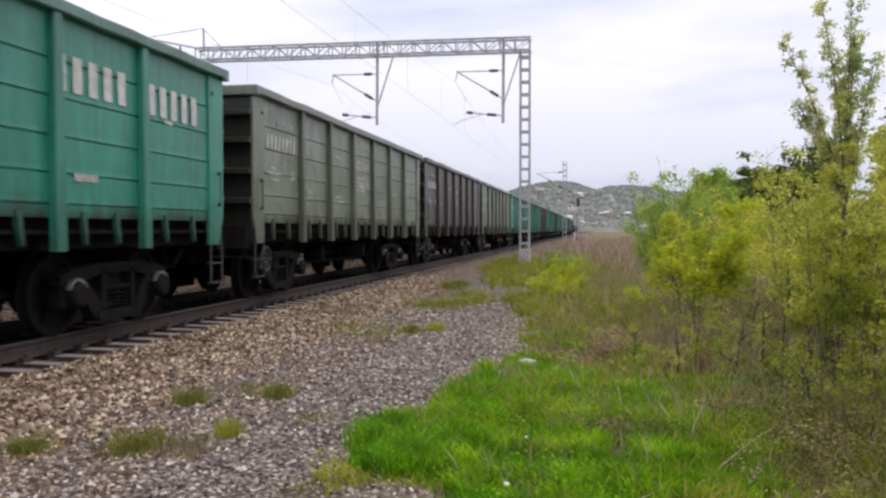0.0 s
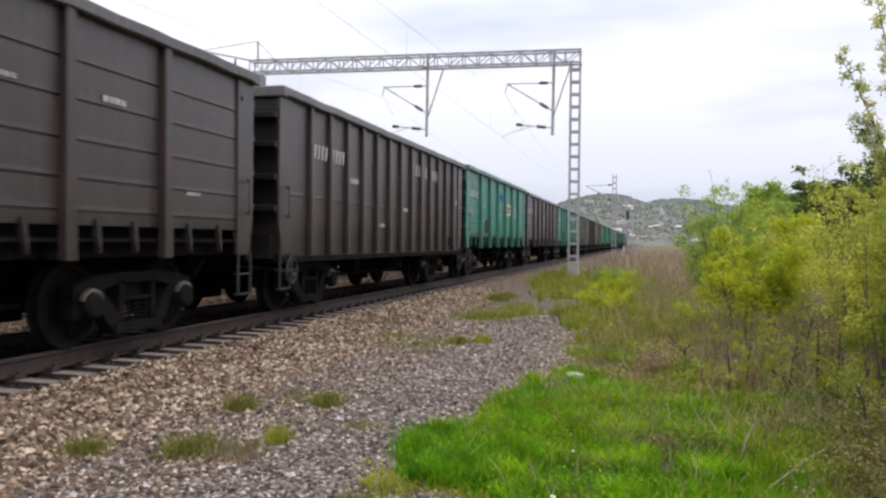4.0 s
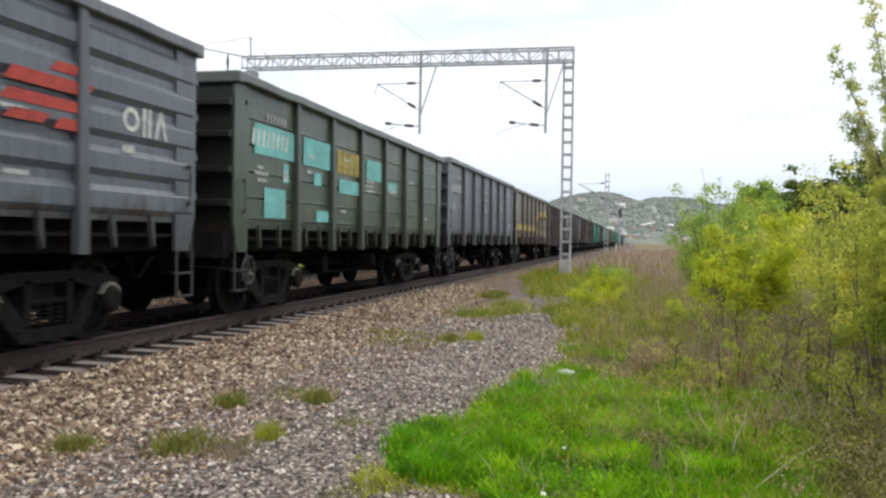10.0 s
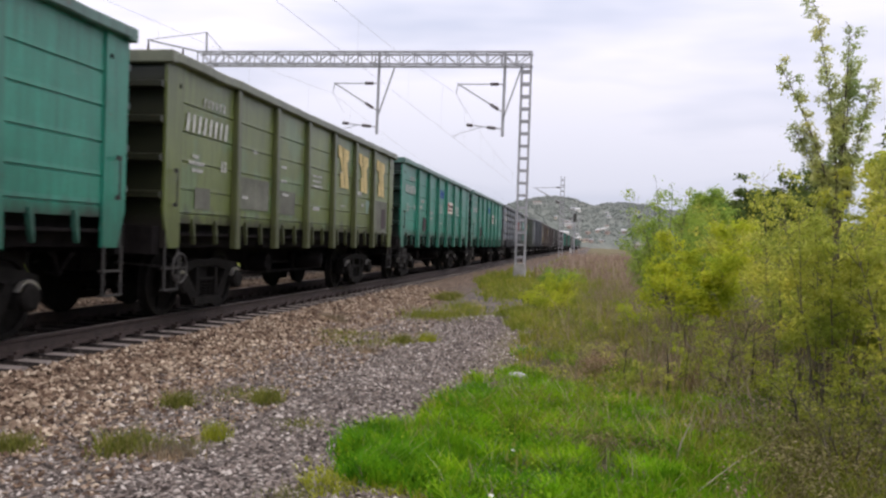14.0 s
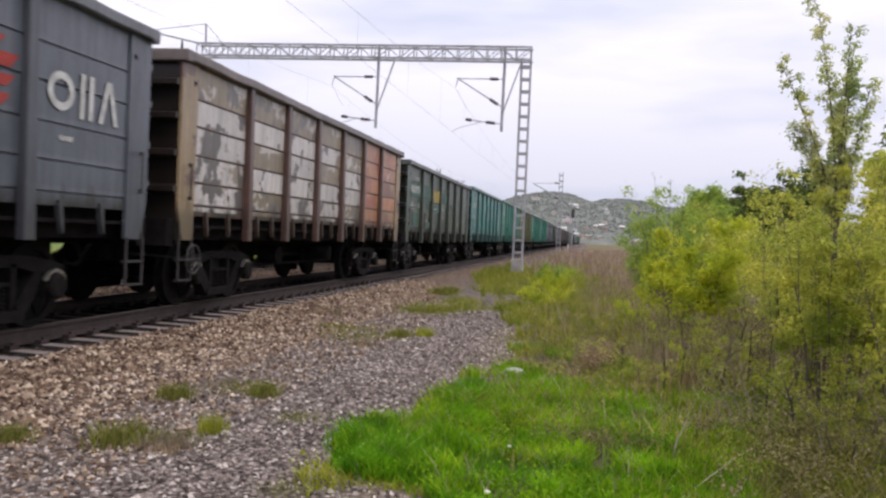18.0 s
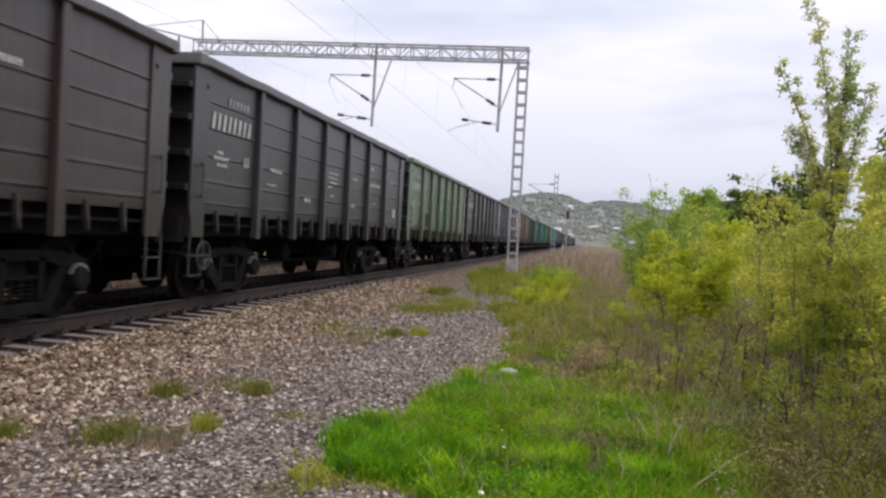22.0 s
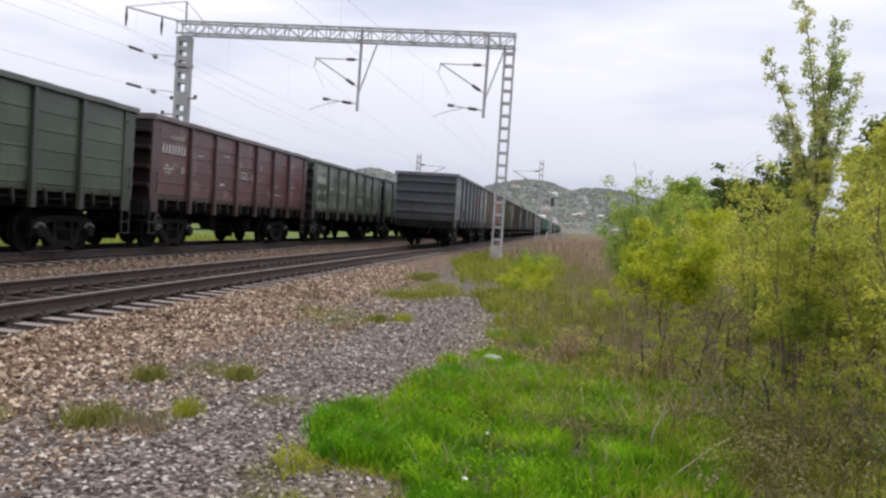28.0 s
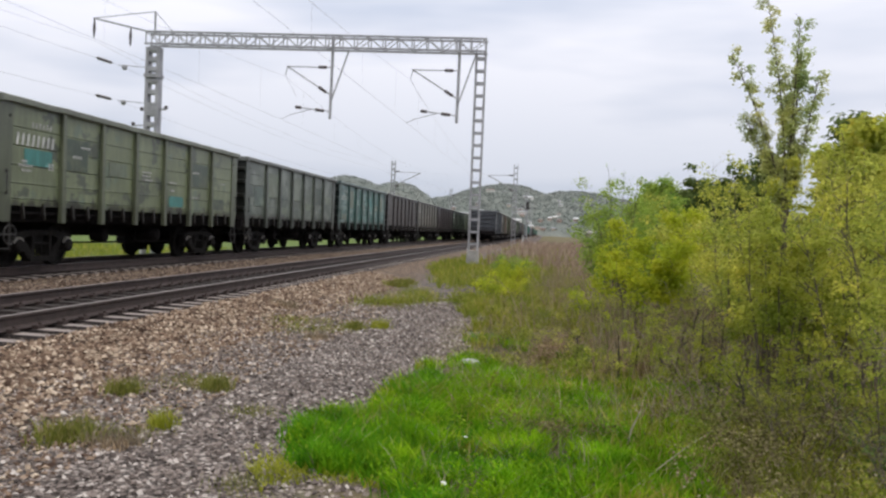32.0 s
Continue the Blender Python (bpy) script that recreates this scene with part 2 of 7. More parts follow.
INSUL = simple("brown_porcelain", (0.05, 0.035, 0.035), 0.3, 0.0, 0.2, 5.0)
WIRE = simple("copper_wire", (0.22, 0.21, 0.21), 0.5, 0.5, 0.2, 5.0)

GREEN, BROWN, SLATE = (0.017, 0.215, 0.148), (0.051, 0.037, 0.035), (0.098, 0.112, 0.135)
PAINT = {
    "green": wagon_paint("green_paint", GREEN, ragged=0.4),
    "brown": wagon_paint("brown_grey_paint", BROWN),
    "darkgrey": wagon_paint("dark_grey_paint", (0.055, 0.053, 0.054)),
    "charcoal": wagon_paint("charcoal_paint", (0.040, 0.036, 0.037)),
    "slate": wagon_paint("slate_blue_paint", SLATE),
    "ochre": wagon_paint("khaki_ochre_paint", (0.135, 0.112, 0.074), (0.105, 0.08, 0.05), 0.54, 0.9, (0.165, 0.14, 0.088), 0.58, edge=0.05),
    "patched": wagon_paint("patched_dark_green", (0.0445, 0.0679, 0.0445), (0.0819, 0.0994, 0.0585), 0.56, 1.2),
    "olive": wagon_paint("olive_green_paint", (0.118, 0.150, 0.040), (0.117, 0.175, 0.0702), 0.55, 0.8, (0.187, 0.281, 0.246), 0.68),
    "worn": wagon_paint("worn_green_paint", (0.146, 0.181, 0.123), (0.193, 0.222, 0.17), 0.54, 1.0, (0.117, 0.135, 0.0877), 0.58),
    "cyan": wagon_paint("faded_cyan_green", (0.041, 0.222, 0.199), (0.187, 0.445, 0.421), 0.58, 1.1, (0.0585, 0.117, 0.105), 0.6),
    "rust": wagon_paint("rust_and_primer", (0.13, 0.075, 0.05), (0.20, 0.12, 0.075), 0.54, 1.3),
    "pale": wagon_paint("pale_worn_green", (0.118, 0.160, 0.088), (0.050, 0.195, 0.10), 0.56, 0.8, (0.152, 0.164, 0.0994), 0.6, edge=0.06),
    "mixed": wagon_paint("two_tone_green", (0.062, 0.112, 0.030), (0.020, 0.150, 0.062), 0.53, 0.8),
    "taupe": wagon_paint("grey_taupe_paint", (0.146, 0.135, 0.111), (0.187, 0.164, 0.129), 0.58, 0.8),
    "maroon": wagon_paint("faded_maroon", (0.103, 0.0374, 0.0421), (0.199, 0.123, 0.123), 0.58, 1.3, edge=0.05),
    "farpatch": wagon_paint("green_with_pale_patches", (0.0725, 0.105, 0.0877), (0.175, 0.222, 0.175), 0.50, 1.2, (0.0468, 0.0702, 0.0608), 0.58, edge=0.05),
    "farolive": wagon_paint("pale_olive_patches", (0.17, 0.199, 0.111), (0.0702, 0.0819, 0.0585), 0.56, 1.0, (0.129, 0.17, 0.117), 0.6),
    "greypatch": wagon_paint("grey_green_patched", (0.115, 0.138, 0.11), (0.211, 0.24, 0.199), 0.52, 1.1, (0.0526, 0.076, 0.0643), 0.58, edge=0.05),
    "teal": wagon_paint("dark_teal_paint", (0.0468, 0.129, 0.111), (0.234, 0.351, 0.328), 0.56, 1.3),
    "dkgreen": wagon_paint("dark_green_paint", (0.0421, 0.0655, 0.0398), (0.0562, 0.0877, 0.0503), 0.55, 1.0),
}
# posts are older and browner than the sheets between them; the ends have coal dust and the shade of the wagon gaps in
# their colour
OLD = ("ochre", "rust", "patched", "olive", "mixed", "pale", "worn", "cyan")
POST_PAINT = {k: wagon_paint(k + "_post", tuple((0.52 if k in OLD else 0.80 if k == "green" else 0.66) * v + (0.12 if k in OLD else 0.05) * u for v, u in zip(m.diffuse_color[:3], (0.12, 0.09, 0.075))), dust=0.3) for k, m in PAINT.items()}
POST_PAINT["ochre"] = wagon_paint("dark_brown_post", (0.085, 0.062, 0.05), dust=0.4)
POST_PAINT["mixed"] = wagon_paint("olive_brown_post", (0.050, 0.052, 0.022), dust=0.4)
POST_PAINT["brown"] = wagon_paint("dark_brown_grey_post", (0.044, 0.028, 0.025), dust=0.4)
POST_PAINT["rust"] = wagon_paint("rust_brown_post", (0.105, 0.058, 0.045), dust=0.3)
CORNER_PAINT = {k: wagon_paint(k + "_corner", tuple(0.95 * v for v in m.diffuse_color[:3]), dust=0.25) for k, m in PAINT.items()}
CORNER_PAINT["mixed"] = wagon_paint("dark_green_corner", (0.024, 0.105, 0.045), dust=0.4)
CORNER_PAINT["rust"] = wagon_paint("tan_and_rust_corner", (0.30, 0.22, 0.125), (0.15, 0.08, 0.055), 0.54, 1.3, dust=0.5)
LATCH_PAINT = {k: wagon_paint(k + "_latch", tuple(0.5 * v + 0.012 for v in m.diffuse_color[:3]), dust=0.35) for k, m in PAINT.items()}
RIM_PAINT = {k: wagon_paint(k + "_worn_rim", tuple(0.5 * v + 0.5 * u for v, u in zip(m.diffuse_color[:3], (0.13, 0.13, 0.135))), dust=0.0) for k, m in PAINT.items()}
END_PAINT = {k: wagon_paint(k + "_shaded_sooty_end", tuple((0.5 if k == "slate" else 0.10) * v + 0.35 * u for v, u in zip(m.diffuse_color[:3], (0.022, 0.02, 0.019)))) for k, m in PAINT.items()}
PAINT_SAY = {
    "green": "bright green", "brown": "brown-grey", "darkgrey": "dark grey", "charcoal": "charcoal grey", "slate": "slate blue-grey",
    "ochre": "brown and ochre", "patched": "patched dark green", "olive": "olive green", "worn": "worn grey-green", "cyan": "faded cyan-green",
    "rust": "rusty orange flaking", "pale": "pale worn green", "mixed": "two-tone green", "taupe": "grey-taupe", "maroon": "faded maroon",
    "farpatch": "dark green with pale patches", "farolive": "pale olive patched", "teal": "dark teal", "greypatch": "grey-green patched", "dkgreen": "dark green",
}

# ---------------------------------------------------------------- mesh tools


def box(bm, x0, x1, y0, y1, z0, z1, m=None):
    v = [bm.verts.new((x, y, z)) for x in (x0, x1) for y in (y0, y1) for z in (z0, z1)]
    for a, b, c, d in ((0, 1, 3, 2), (4, 6, 7, 5), (0, 4, 5, 1), (2, 3, 7, 6), (0, 2, 6, 4), (1, 5, 7, 3)):
        bm.faces.new((v[a], v[b], v[c], v[d]))
    if m is not None:
        for q in v:
            q.co = m @ q.co
    return v


def bar(bm, a, b, w, d=None):
    """A straight square bar from a to b."""
    a, b = Vector(a), Vector(b)
    q = (b - a).to_track_quat("Z", "X").to_matrix().to_4x4()
    d = d or w
    box(bm, -w / 2, w / 2, -d / 2, d / 2, 0, (b - a).length, Matrix.Translation(a) @ q)


def tube(bm, pts, radii, sides=6):
    """A tapered tube through points."""
    pts = [Vector(p) for p in pts]
    rings = []
    for k, p in enumerate(pts):
        way = (pts[min(k + 1, len(pts) - 1)] - pts[max(k - 1, 0)]).normalized()
        side = way.orthogonal().normalized() if abs(way.z) < 0.999 else Vector((1, 0, 0))
        if k and abs(way.z) < 0.999:
            side = (rings[-1][0].co - pts[k - 1])
            side = (side - way * side.dot(way)).normalized()
        up = way.cross(side)
        r = radii[k] if isinstance(radii, (list, tuple)) else radii
        rings.append([bm.verts.new(p + r * (math.cos(t) * side + math.sin(t) * up)) for t in [2 * math.pi * s / sides for s in range(sides)]])
    for a, b in zip(rings, rings[1:]):
        for s in range(sides):
            bm.faces.new((a[s], a[(s + 1) % sides], b[(s + 1) % sides], b[s]))
    bm.faces.new(rings[0][::-1])
    bm.faces.new(rings[-1])


def lathe(bm, prof, sides=24, centre=(0, 0, 0), closed=True):
    """A profile of (x, radius) turned about the x axis."""
    c = Vector(centre)
    rings = [[bm.verts.new(c + Vector((x, r * math.cos(2 * math.pi * s / sides), r * math.sin(2 * math.pi * s / sides)))) for s in range(sides)] for x, r in prof]
    for a, b in zip(rings, rings[1:]):
        for s in range(sides):
            bm.faces.new((a[s], b[s], b[(s + 1) % sides], a[(s + 1) % sides]))
    if closed:
        bm.faces.new(rings[0])
        bm.faces.new(rings[-1][::-1])


def slab(bm, outline, x0, x1):
    """An outline of (y, z) given thickness along x."""
    a = [bm.verts.new((x0, y, z)) for y, z in outline]
    b = [bm.verts.new((x1, y, z)) for y, z in outline]
    bm.faces.new(a[::-1])
    bm.faces.new(b)
    for k in range(len(a)):
        j = (k + 1) % len(a)
        bm.faces.new((a[k], a[j], b[j], b[k]))


def mesh_of(name, bm, material, smooth=False):
    me = bpy.data.meshes.new(name)
    bmesh.ops.recalc_face_normals(bm, faces=bm.faces[:])
    bm.to_mesh(me)
    bm.free()
    me.materials.append(material)
    if smooth:
        me.polygons.foreach_set("use_smooth", [True] * len(me.polygons))
    return me


def part(name, bm, material, parent, label="", at=None, smooth=False):
    me = bm if isinstance(bm, bpy.types.Mesh) else mesh_of(name, bm, material, smooth)
    ob = new(name, me)
    ob.parent = parent
    if at is not None:
        ob.matrix_basis = at
    if label:
        ob["label"] = label
    return ob


def raw_mesh(name, verts, faces, material, smooth=False):
    me = bpy.data.meshes.new(name)
    me.from_pydata(verts, [], faces)
    me.materials.append(material)
    if smooth:
        me.polygons.foreach_set("use_smooth", [True] * len(me.polygons))
    me.update()
    return me


# ---------------------------------------------------------------- ground
TRACK_1, TRACK_2 = -6.94, -12.30
GRAVEL = -0.42


def lerp(a, b, t):
    t = max(0.0, min(1.0, t))
    return a + (b - a) * t


def height(x, y):
    wob = 0.018 * noise.noise((x * 1.3, y * 1.3, 0)) + 0.008 * noise.noise((x * 6, y * 6, 3))
    if x > -5.25:
        z = lerp(-0.24, GRAVEL, (x + 5.25) / 1.15)
        if x > -1.4:
            z += 0.05 * noise.noise((x * 0.5, y * 0.35, 7)) * min(1, (x + 1.4) / 1.5)
            z += lerp(0, 0.25, (x - 2.0) / 5.0)
    elif x > -14.1:
        z = -0.24 + (0.008 + 0.02 * noise.noise((x * 2, y * 2.3, 5)) if x > -5.65 else 0)
        if -10.6 < x < -8.6:
            z -= 0.06
    else:
        z = lerp(-0.24, -0.95, (-14.1 - x) / 1.8)
        if x < -16:
            z += 0.3 * noise.noise((x * 0.05, y * 0.05, 2))
    far = max(0.0, math.hypot(x, y) - 60.0)
    return z + wob - min(far * 0.002, 0.6) * (1 if x > -2 or x < -17 else 0)


def axis(stops):
    out = []
    for a, b, step in stops:
        k = max(1, round((b - a) / step))
        out += [a + (b - a) * i / k for i in range(k)]
    return out + [stops[-1][1]]


gx = axis([(-4000, -400, 600), (-400, -60, 40), (-60, -17, 4), (-17, -14.2, 0.35), (-14.2, -8.2, 0.5), (-8.2, 3.0, 0.16), (3.0, 10, 0.5), (10, 60, 5), (60, 400, 40), (400, 4000, 600)])
gy = axis([(-400, -20, 40), (-20, 1.5, 1.5), (1.5, 16, 0.16), (16, 45, 0.6), (45, 140, 4), (140, 500, 30), (500, 4500, 500)])
gv = [(x, y, height(x, y)) for y in gy for x in gx]
nx = len(gx)
gf = [(j * nx + i, j * nx + i + 1, (j + 1) * nx + i + 1, (j + 1) * nx + i) for j in range(len(gy) - 1) for i in range(nx - 1)]


def ground_material():
    m, n, l, b = mat_new("gravel_and_soil", 0.95)
    geo = n.new("ShaderNodeNewGeometry")
    sp = n.new("ShaderNodeSeparateXYZ")
    l.new(geo.outputs["Position"], sp.inputs["Vector"])

    def stones(scale, stops):
        vo = n.new("ShaderNodeTexVoronoi")
        vo.inputs["Scale"].default_value = scale
        l.new(geo.outputs["Position"], vo.inputs["Vector"])
        se = n.new("ShaderNodeSeparateXYZ")
        l.new(vo.outputs["Color"], se.inputs["Vector"])
        c = ramp_node(n, l, se.outputs["X"], stops).outputs["Color"]
        return mix_node(n, l, 1.0, c, ramp_node(n, l, vo.outputs["Distance"], [(0.25, 1.0), (0.7, 0.3)]).outputs["Color"], "MULTIPLY"), vo

    brown, v1 = stones(17.0, [(0.0, (0.06, 0.036, 0.025)), (0.35, (0.17, 0.113, 0.08)), (0.7, (0.27, 0.195, 0.145)), (1.0, (0.46, 0.365, 0.28))])
    grey, v2 = stones(26.0, [(0.0, (0.055, 0.044, 0.04)), (0.4, (0.175, 0.143, 0.13)), (0.75, (0.275, 0.234, 0.213)), (1.0, (0.47, 0.42, 0.385))])
    wob = n.new("ShaderNodeTexNoise")
    wob.inputs["Scale"].default_value = 0.9
    wob.inputs["Detail"].default_value = 6.0
    l.new(geo.outputs["Position"], wob.inputs["Vector"])

    def edge(at, soft, amount):
        a = n.new("ShaderNodeMath")
        a.operation = "MULTIPLY_ADD"
        a.inputs[1].default_value = amount
        l.new(wob.outputs["Fac"], a.inputs[0])
        l.new(sp.outputs["X"], a.inputs[2])
        r = n.new("ShaderNodeMapRange")
        r.inputs["From Min"].default_value = at - soft + amount / 2
        r.inputs["From Max"].default_value = at + soft + amount / 2
        l.new(a.outputs[0], r.inputs["Value"])
        return r.outputs["Result"]

    col = mix_node(n, l, edge(-4.05, 0.55, 1.9), brown, grey)
    # oily soot between the rails of each track
    for tx in (TRACK_1, TRACK_2):
        d = n.new("ShaderNodeMath")
        d.operation = "SUBTRACT"
        d.inputs[1].default_value = tx
        l.new(sp.outputs["X"], d.inputs[0])
        q = n.new("ShaderNodeMath")
        q.operation = "ABSOLUTE"
        l.new(d.outputs[0], q.inputs[0])
        k = n.new("ShaderNodeMapRange")
        k.inputs["From Min"].default_value = 1.25
        k.inputs["From Max"].default_value = 1.5
        k.inputs["To Min"].default_value = 0.93
        k.inputs["To Max"].default_value = 0.0
        l.new(q.outputs[0], k.inputs["Value"])
        col = mix_node(n, l, k.outputs["Result"], col, (0.028, 0.022, 0.02))
    soil_n = n.new("ShaderNodeTexNoise")
    soil_n.inputs["Scale"].default_value = 2.5
    soil_n.inputs["Detail"].default_value = 8.0
    l.new(geo.outputs["Position"], soil_n.inputs["Vector"])
    soil = ramp_node(n, l, soil_n.outputs["Fac"], [(0.3, (0.075, 0.06, 0.038)), (0.5, (0.15, 0.125, 0.072)), (0.7, (0.14, 0.145, 0.05))]).outputs["Color"]
    col = mix_node(n, l, edge(-1.35, 0.25, 0.8), col, soil)
    field = ramp_node(n, l, soil_n.outputs["Fac"], [(0.3, (0.07, 0.115, 0.025)), (0.7, (0.13, 0.18, 0.045))]).outputs["Color"]
    col = mix_node(n, l, edge(-15.2, 0.3, 1.0), field, col)
    l.new(col, b.inputs["Base Color"])
    bump_on(n, l, b, v1.outputs["Distance"], 0.6, 0.03)
    b.inputs["Specular IOR Level"].default_value = 0.2
    return m


GROUND = ground_material()
ground = tagged(new("ground", raw_mesh("ground", gv, gf, GROUND, True)), "stony railway ground with gravel, soil and grass field", "ground", kind="structure")

# ---------------------------------------------------------------- track
RAIL_OUT = [(-0.075, -0.18), (0.075, -0.18), (0.075, -0.165), (0.012, -0.135), (0.010, -0.045), (0.036, -0.032), (0.036, -0.004), (0.030, 0.0), (-0.030, 0.0), (-0.036, -0.004), (-0.036, -0.032), (-0.010, -0.045), (-0.012, -0.135), (-0.075, -0.165)]


def rail_mesh(y0, y1):
    me = bpy.data.meshes.new("rail")
    k = len(RAIL_OUT)
    v = [(x, y0, z) for x, z in RAIL_OUT] + [(x, y1, z) for x, z in RAIL_OUT]
    f = [(i, (i + 1) % k, k + (i + 1) % k, k + i) for i in range(k)] + [tuple(range(k))[::-1], tuple(range(k, 2 * k))]
    me.from_pydata(v, [], f)
    me.materials.append(RAIL_SIDE)
    me.materials.append(RAIL_HEAD)
    for i in (6, 7, 8):
        me.polygons[i].material_index = 1
    return me


def sleeper_mesh(detail=True):
    bm = bmesh.new()
    for sgn in (-1, 1):
        prof = [(1.35, -0.205, 0.115), (0.95, -0.20, 0.12), (0.45, -0.195, 0.12), (0.0, -0.225, 0.12)]
        prev = None
        for x, z, w in prof:
            ring = [bm.verts.new((sgn * x, w - 0.012, z)), bm.verts.new((sgn * x, -w + 0.012, z)), bm.verts.new((sgn * x, -w, z - 0.18)), bm.verts.new((sgn * x, w, z - 0.18))]
            if prev is None:
                bm.faces.new(ring)
            else:
                for k in range(4):
                    bm.faces.new((prev[k], prev[(k + 1) % 4], ring[(k + 1) % 4], ring[k]))
            prev = ring
    bmesh.ops.remove_doubles(bm, verts=bm.verts[:], dist=0.002)
    me = mesh_of("sleeper", bm, SLEEPER)
    me.materials.append(SLEEPER_DARK)
    # darker concrete on the long side faces and on the sooty middle between rails
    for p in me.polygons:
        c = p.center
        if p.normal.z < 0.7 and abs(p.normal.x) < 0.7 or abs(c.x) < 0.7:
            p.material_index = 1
    return me


def fastening_mesh():
    bm = bmesh.new()
    for sgn in (-1, 1):
        box(bm, sgn * 0.10 - 0.045, sgn * 0.10 + 0.045, -0.07, 0.07, -0.21, -0.15)
        box(bm, sgn * 0.12 - 0.018, sgn * 0.12 + 0.018, -0.018, 0.018, -0.17, -0.12)
    return mesh_of("rail_fastening", bm, RAIL_SIDE)


RAILS, SLEEP, FAST = rail_mesh(-60, 900), sleeper_mesh(), fastening_mesh()
for k, tx in enumerate((TRACK_1, TRACK_2)):
    tr = tagged(new("railway_track"), "rusty steel rails on concrete sleepers in stone ballast", "railway track", "pair of railway tracks", "structure")
    tr.matrix_basis = pose(tx, 0, 0)
    for s in (-1, 1):
        part("rail", RAILS, None, tr, "worn rusty steel rail", pose(s * 0.797, 0, 0))
    first, count = (3.0, 150) if k == 0 else (6.0, 90)
    for i in range(count):
        y = first + 0.505 * i
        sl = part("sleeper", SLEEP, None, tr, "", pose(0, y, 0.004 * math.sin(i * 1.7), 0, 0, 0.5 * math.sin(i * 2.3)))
        if k == 0 and i < 45:
            for s in (-1, 1):
                part("rail_fastening", FAST, None, sl, "", pose(s * 0.797, 0, 0.0))
    vs, fs = [], []
    sv = [tuple(v.co) for v in SLEEP.vertices]
    sf = [tuple(p.vertices) for p in SLEEP.polygons]
    for i in range(count, count + 400):
        y, o = first + 0.505 * i, len(vs)
        vs += [(a, b + y, c) for a, b, c in sv]
        fs += [tuple(q + o for q in f) for f in sf]
    for i in range(1, 60):
        y, o = first - 0.505 * i, len(vs)
        vs += [(a, b + y, c) for a, b, c in sv]
        fs += [tuple(q + o for q in f) for f in sf]
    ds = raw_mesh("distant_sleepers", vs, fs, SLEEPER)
    ds.materials.append(SLEEPER_DARK)
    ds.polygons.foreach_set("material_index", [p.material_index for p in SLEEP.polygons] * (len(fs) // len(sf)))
    tagged(part("distant_sleepers", ds, None, tr), kind="stuff")

# ---------------------------------------------------------------- freight wagons
LEN, BODY, TOP, HALF = 13.92, 13.0, 3.56, 1.45
POSTS = {"hatch": [-4.25, -2.55, -0.85, 0.85, 2.55, 4.25], "blank": [-5.28 + 0.88 * i for i in range(13)], "wave": [-4.25, -2.55, -0.85, 0.85, 2.55, 4.25]}


def wall_profile(kind):
    """(outward offset, height) of the side sheet from bottom to top."""
    if kind == "blank":
        return [(0, 0.95), (0, 1.9), (0.008, 1.92), (0.008, 1.95), (0, 1.97), (0, 3.45)]
    if kind == "wave":
        out = [(0, 1.34)]
        for k in range(5):
            z = 1.40 + 0.40 * k
            out += [(0, z), (0.05, z + 0.07), (0.05, z + 0.24), (0, z + 0.31)]
        return out + [(0, 3.45)]
    out = [(0, 1.34)]
    for z in (1.46, 1.78, 2.16, 2.56, 2.94):
        out += [(0.004, z), (-0.016, z + 0.012), (-0.016, z + 0.024), (0.006, z + 0.032), (0.003, z + 0.08)]
    return out + [(0, 3.45)]


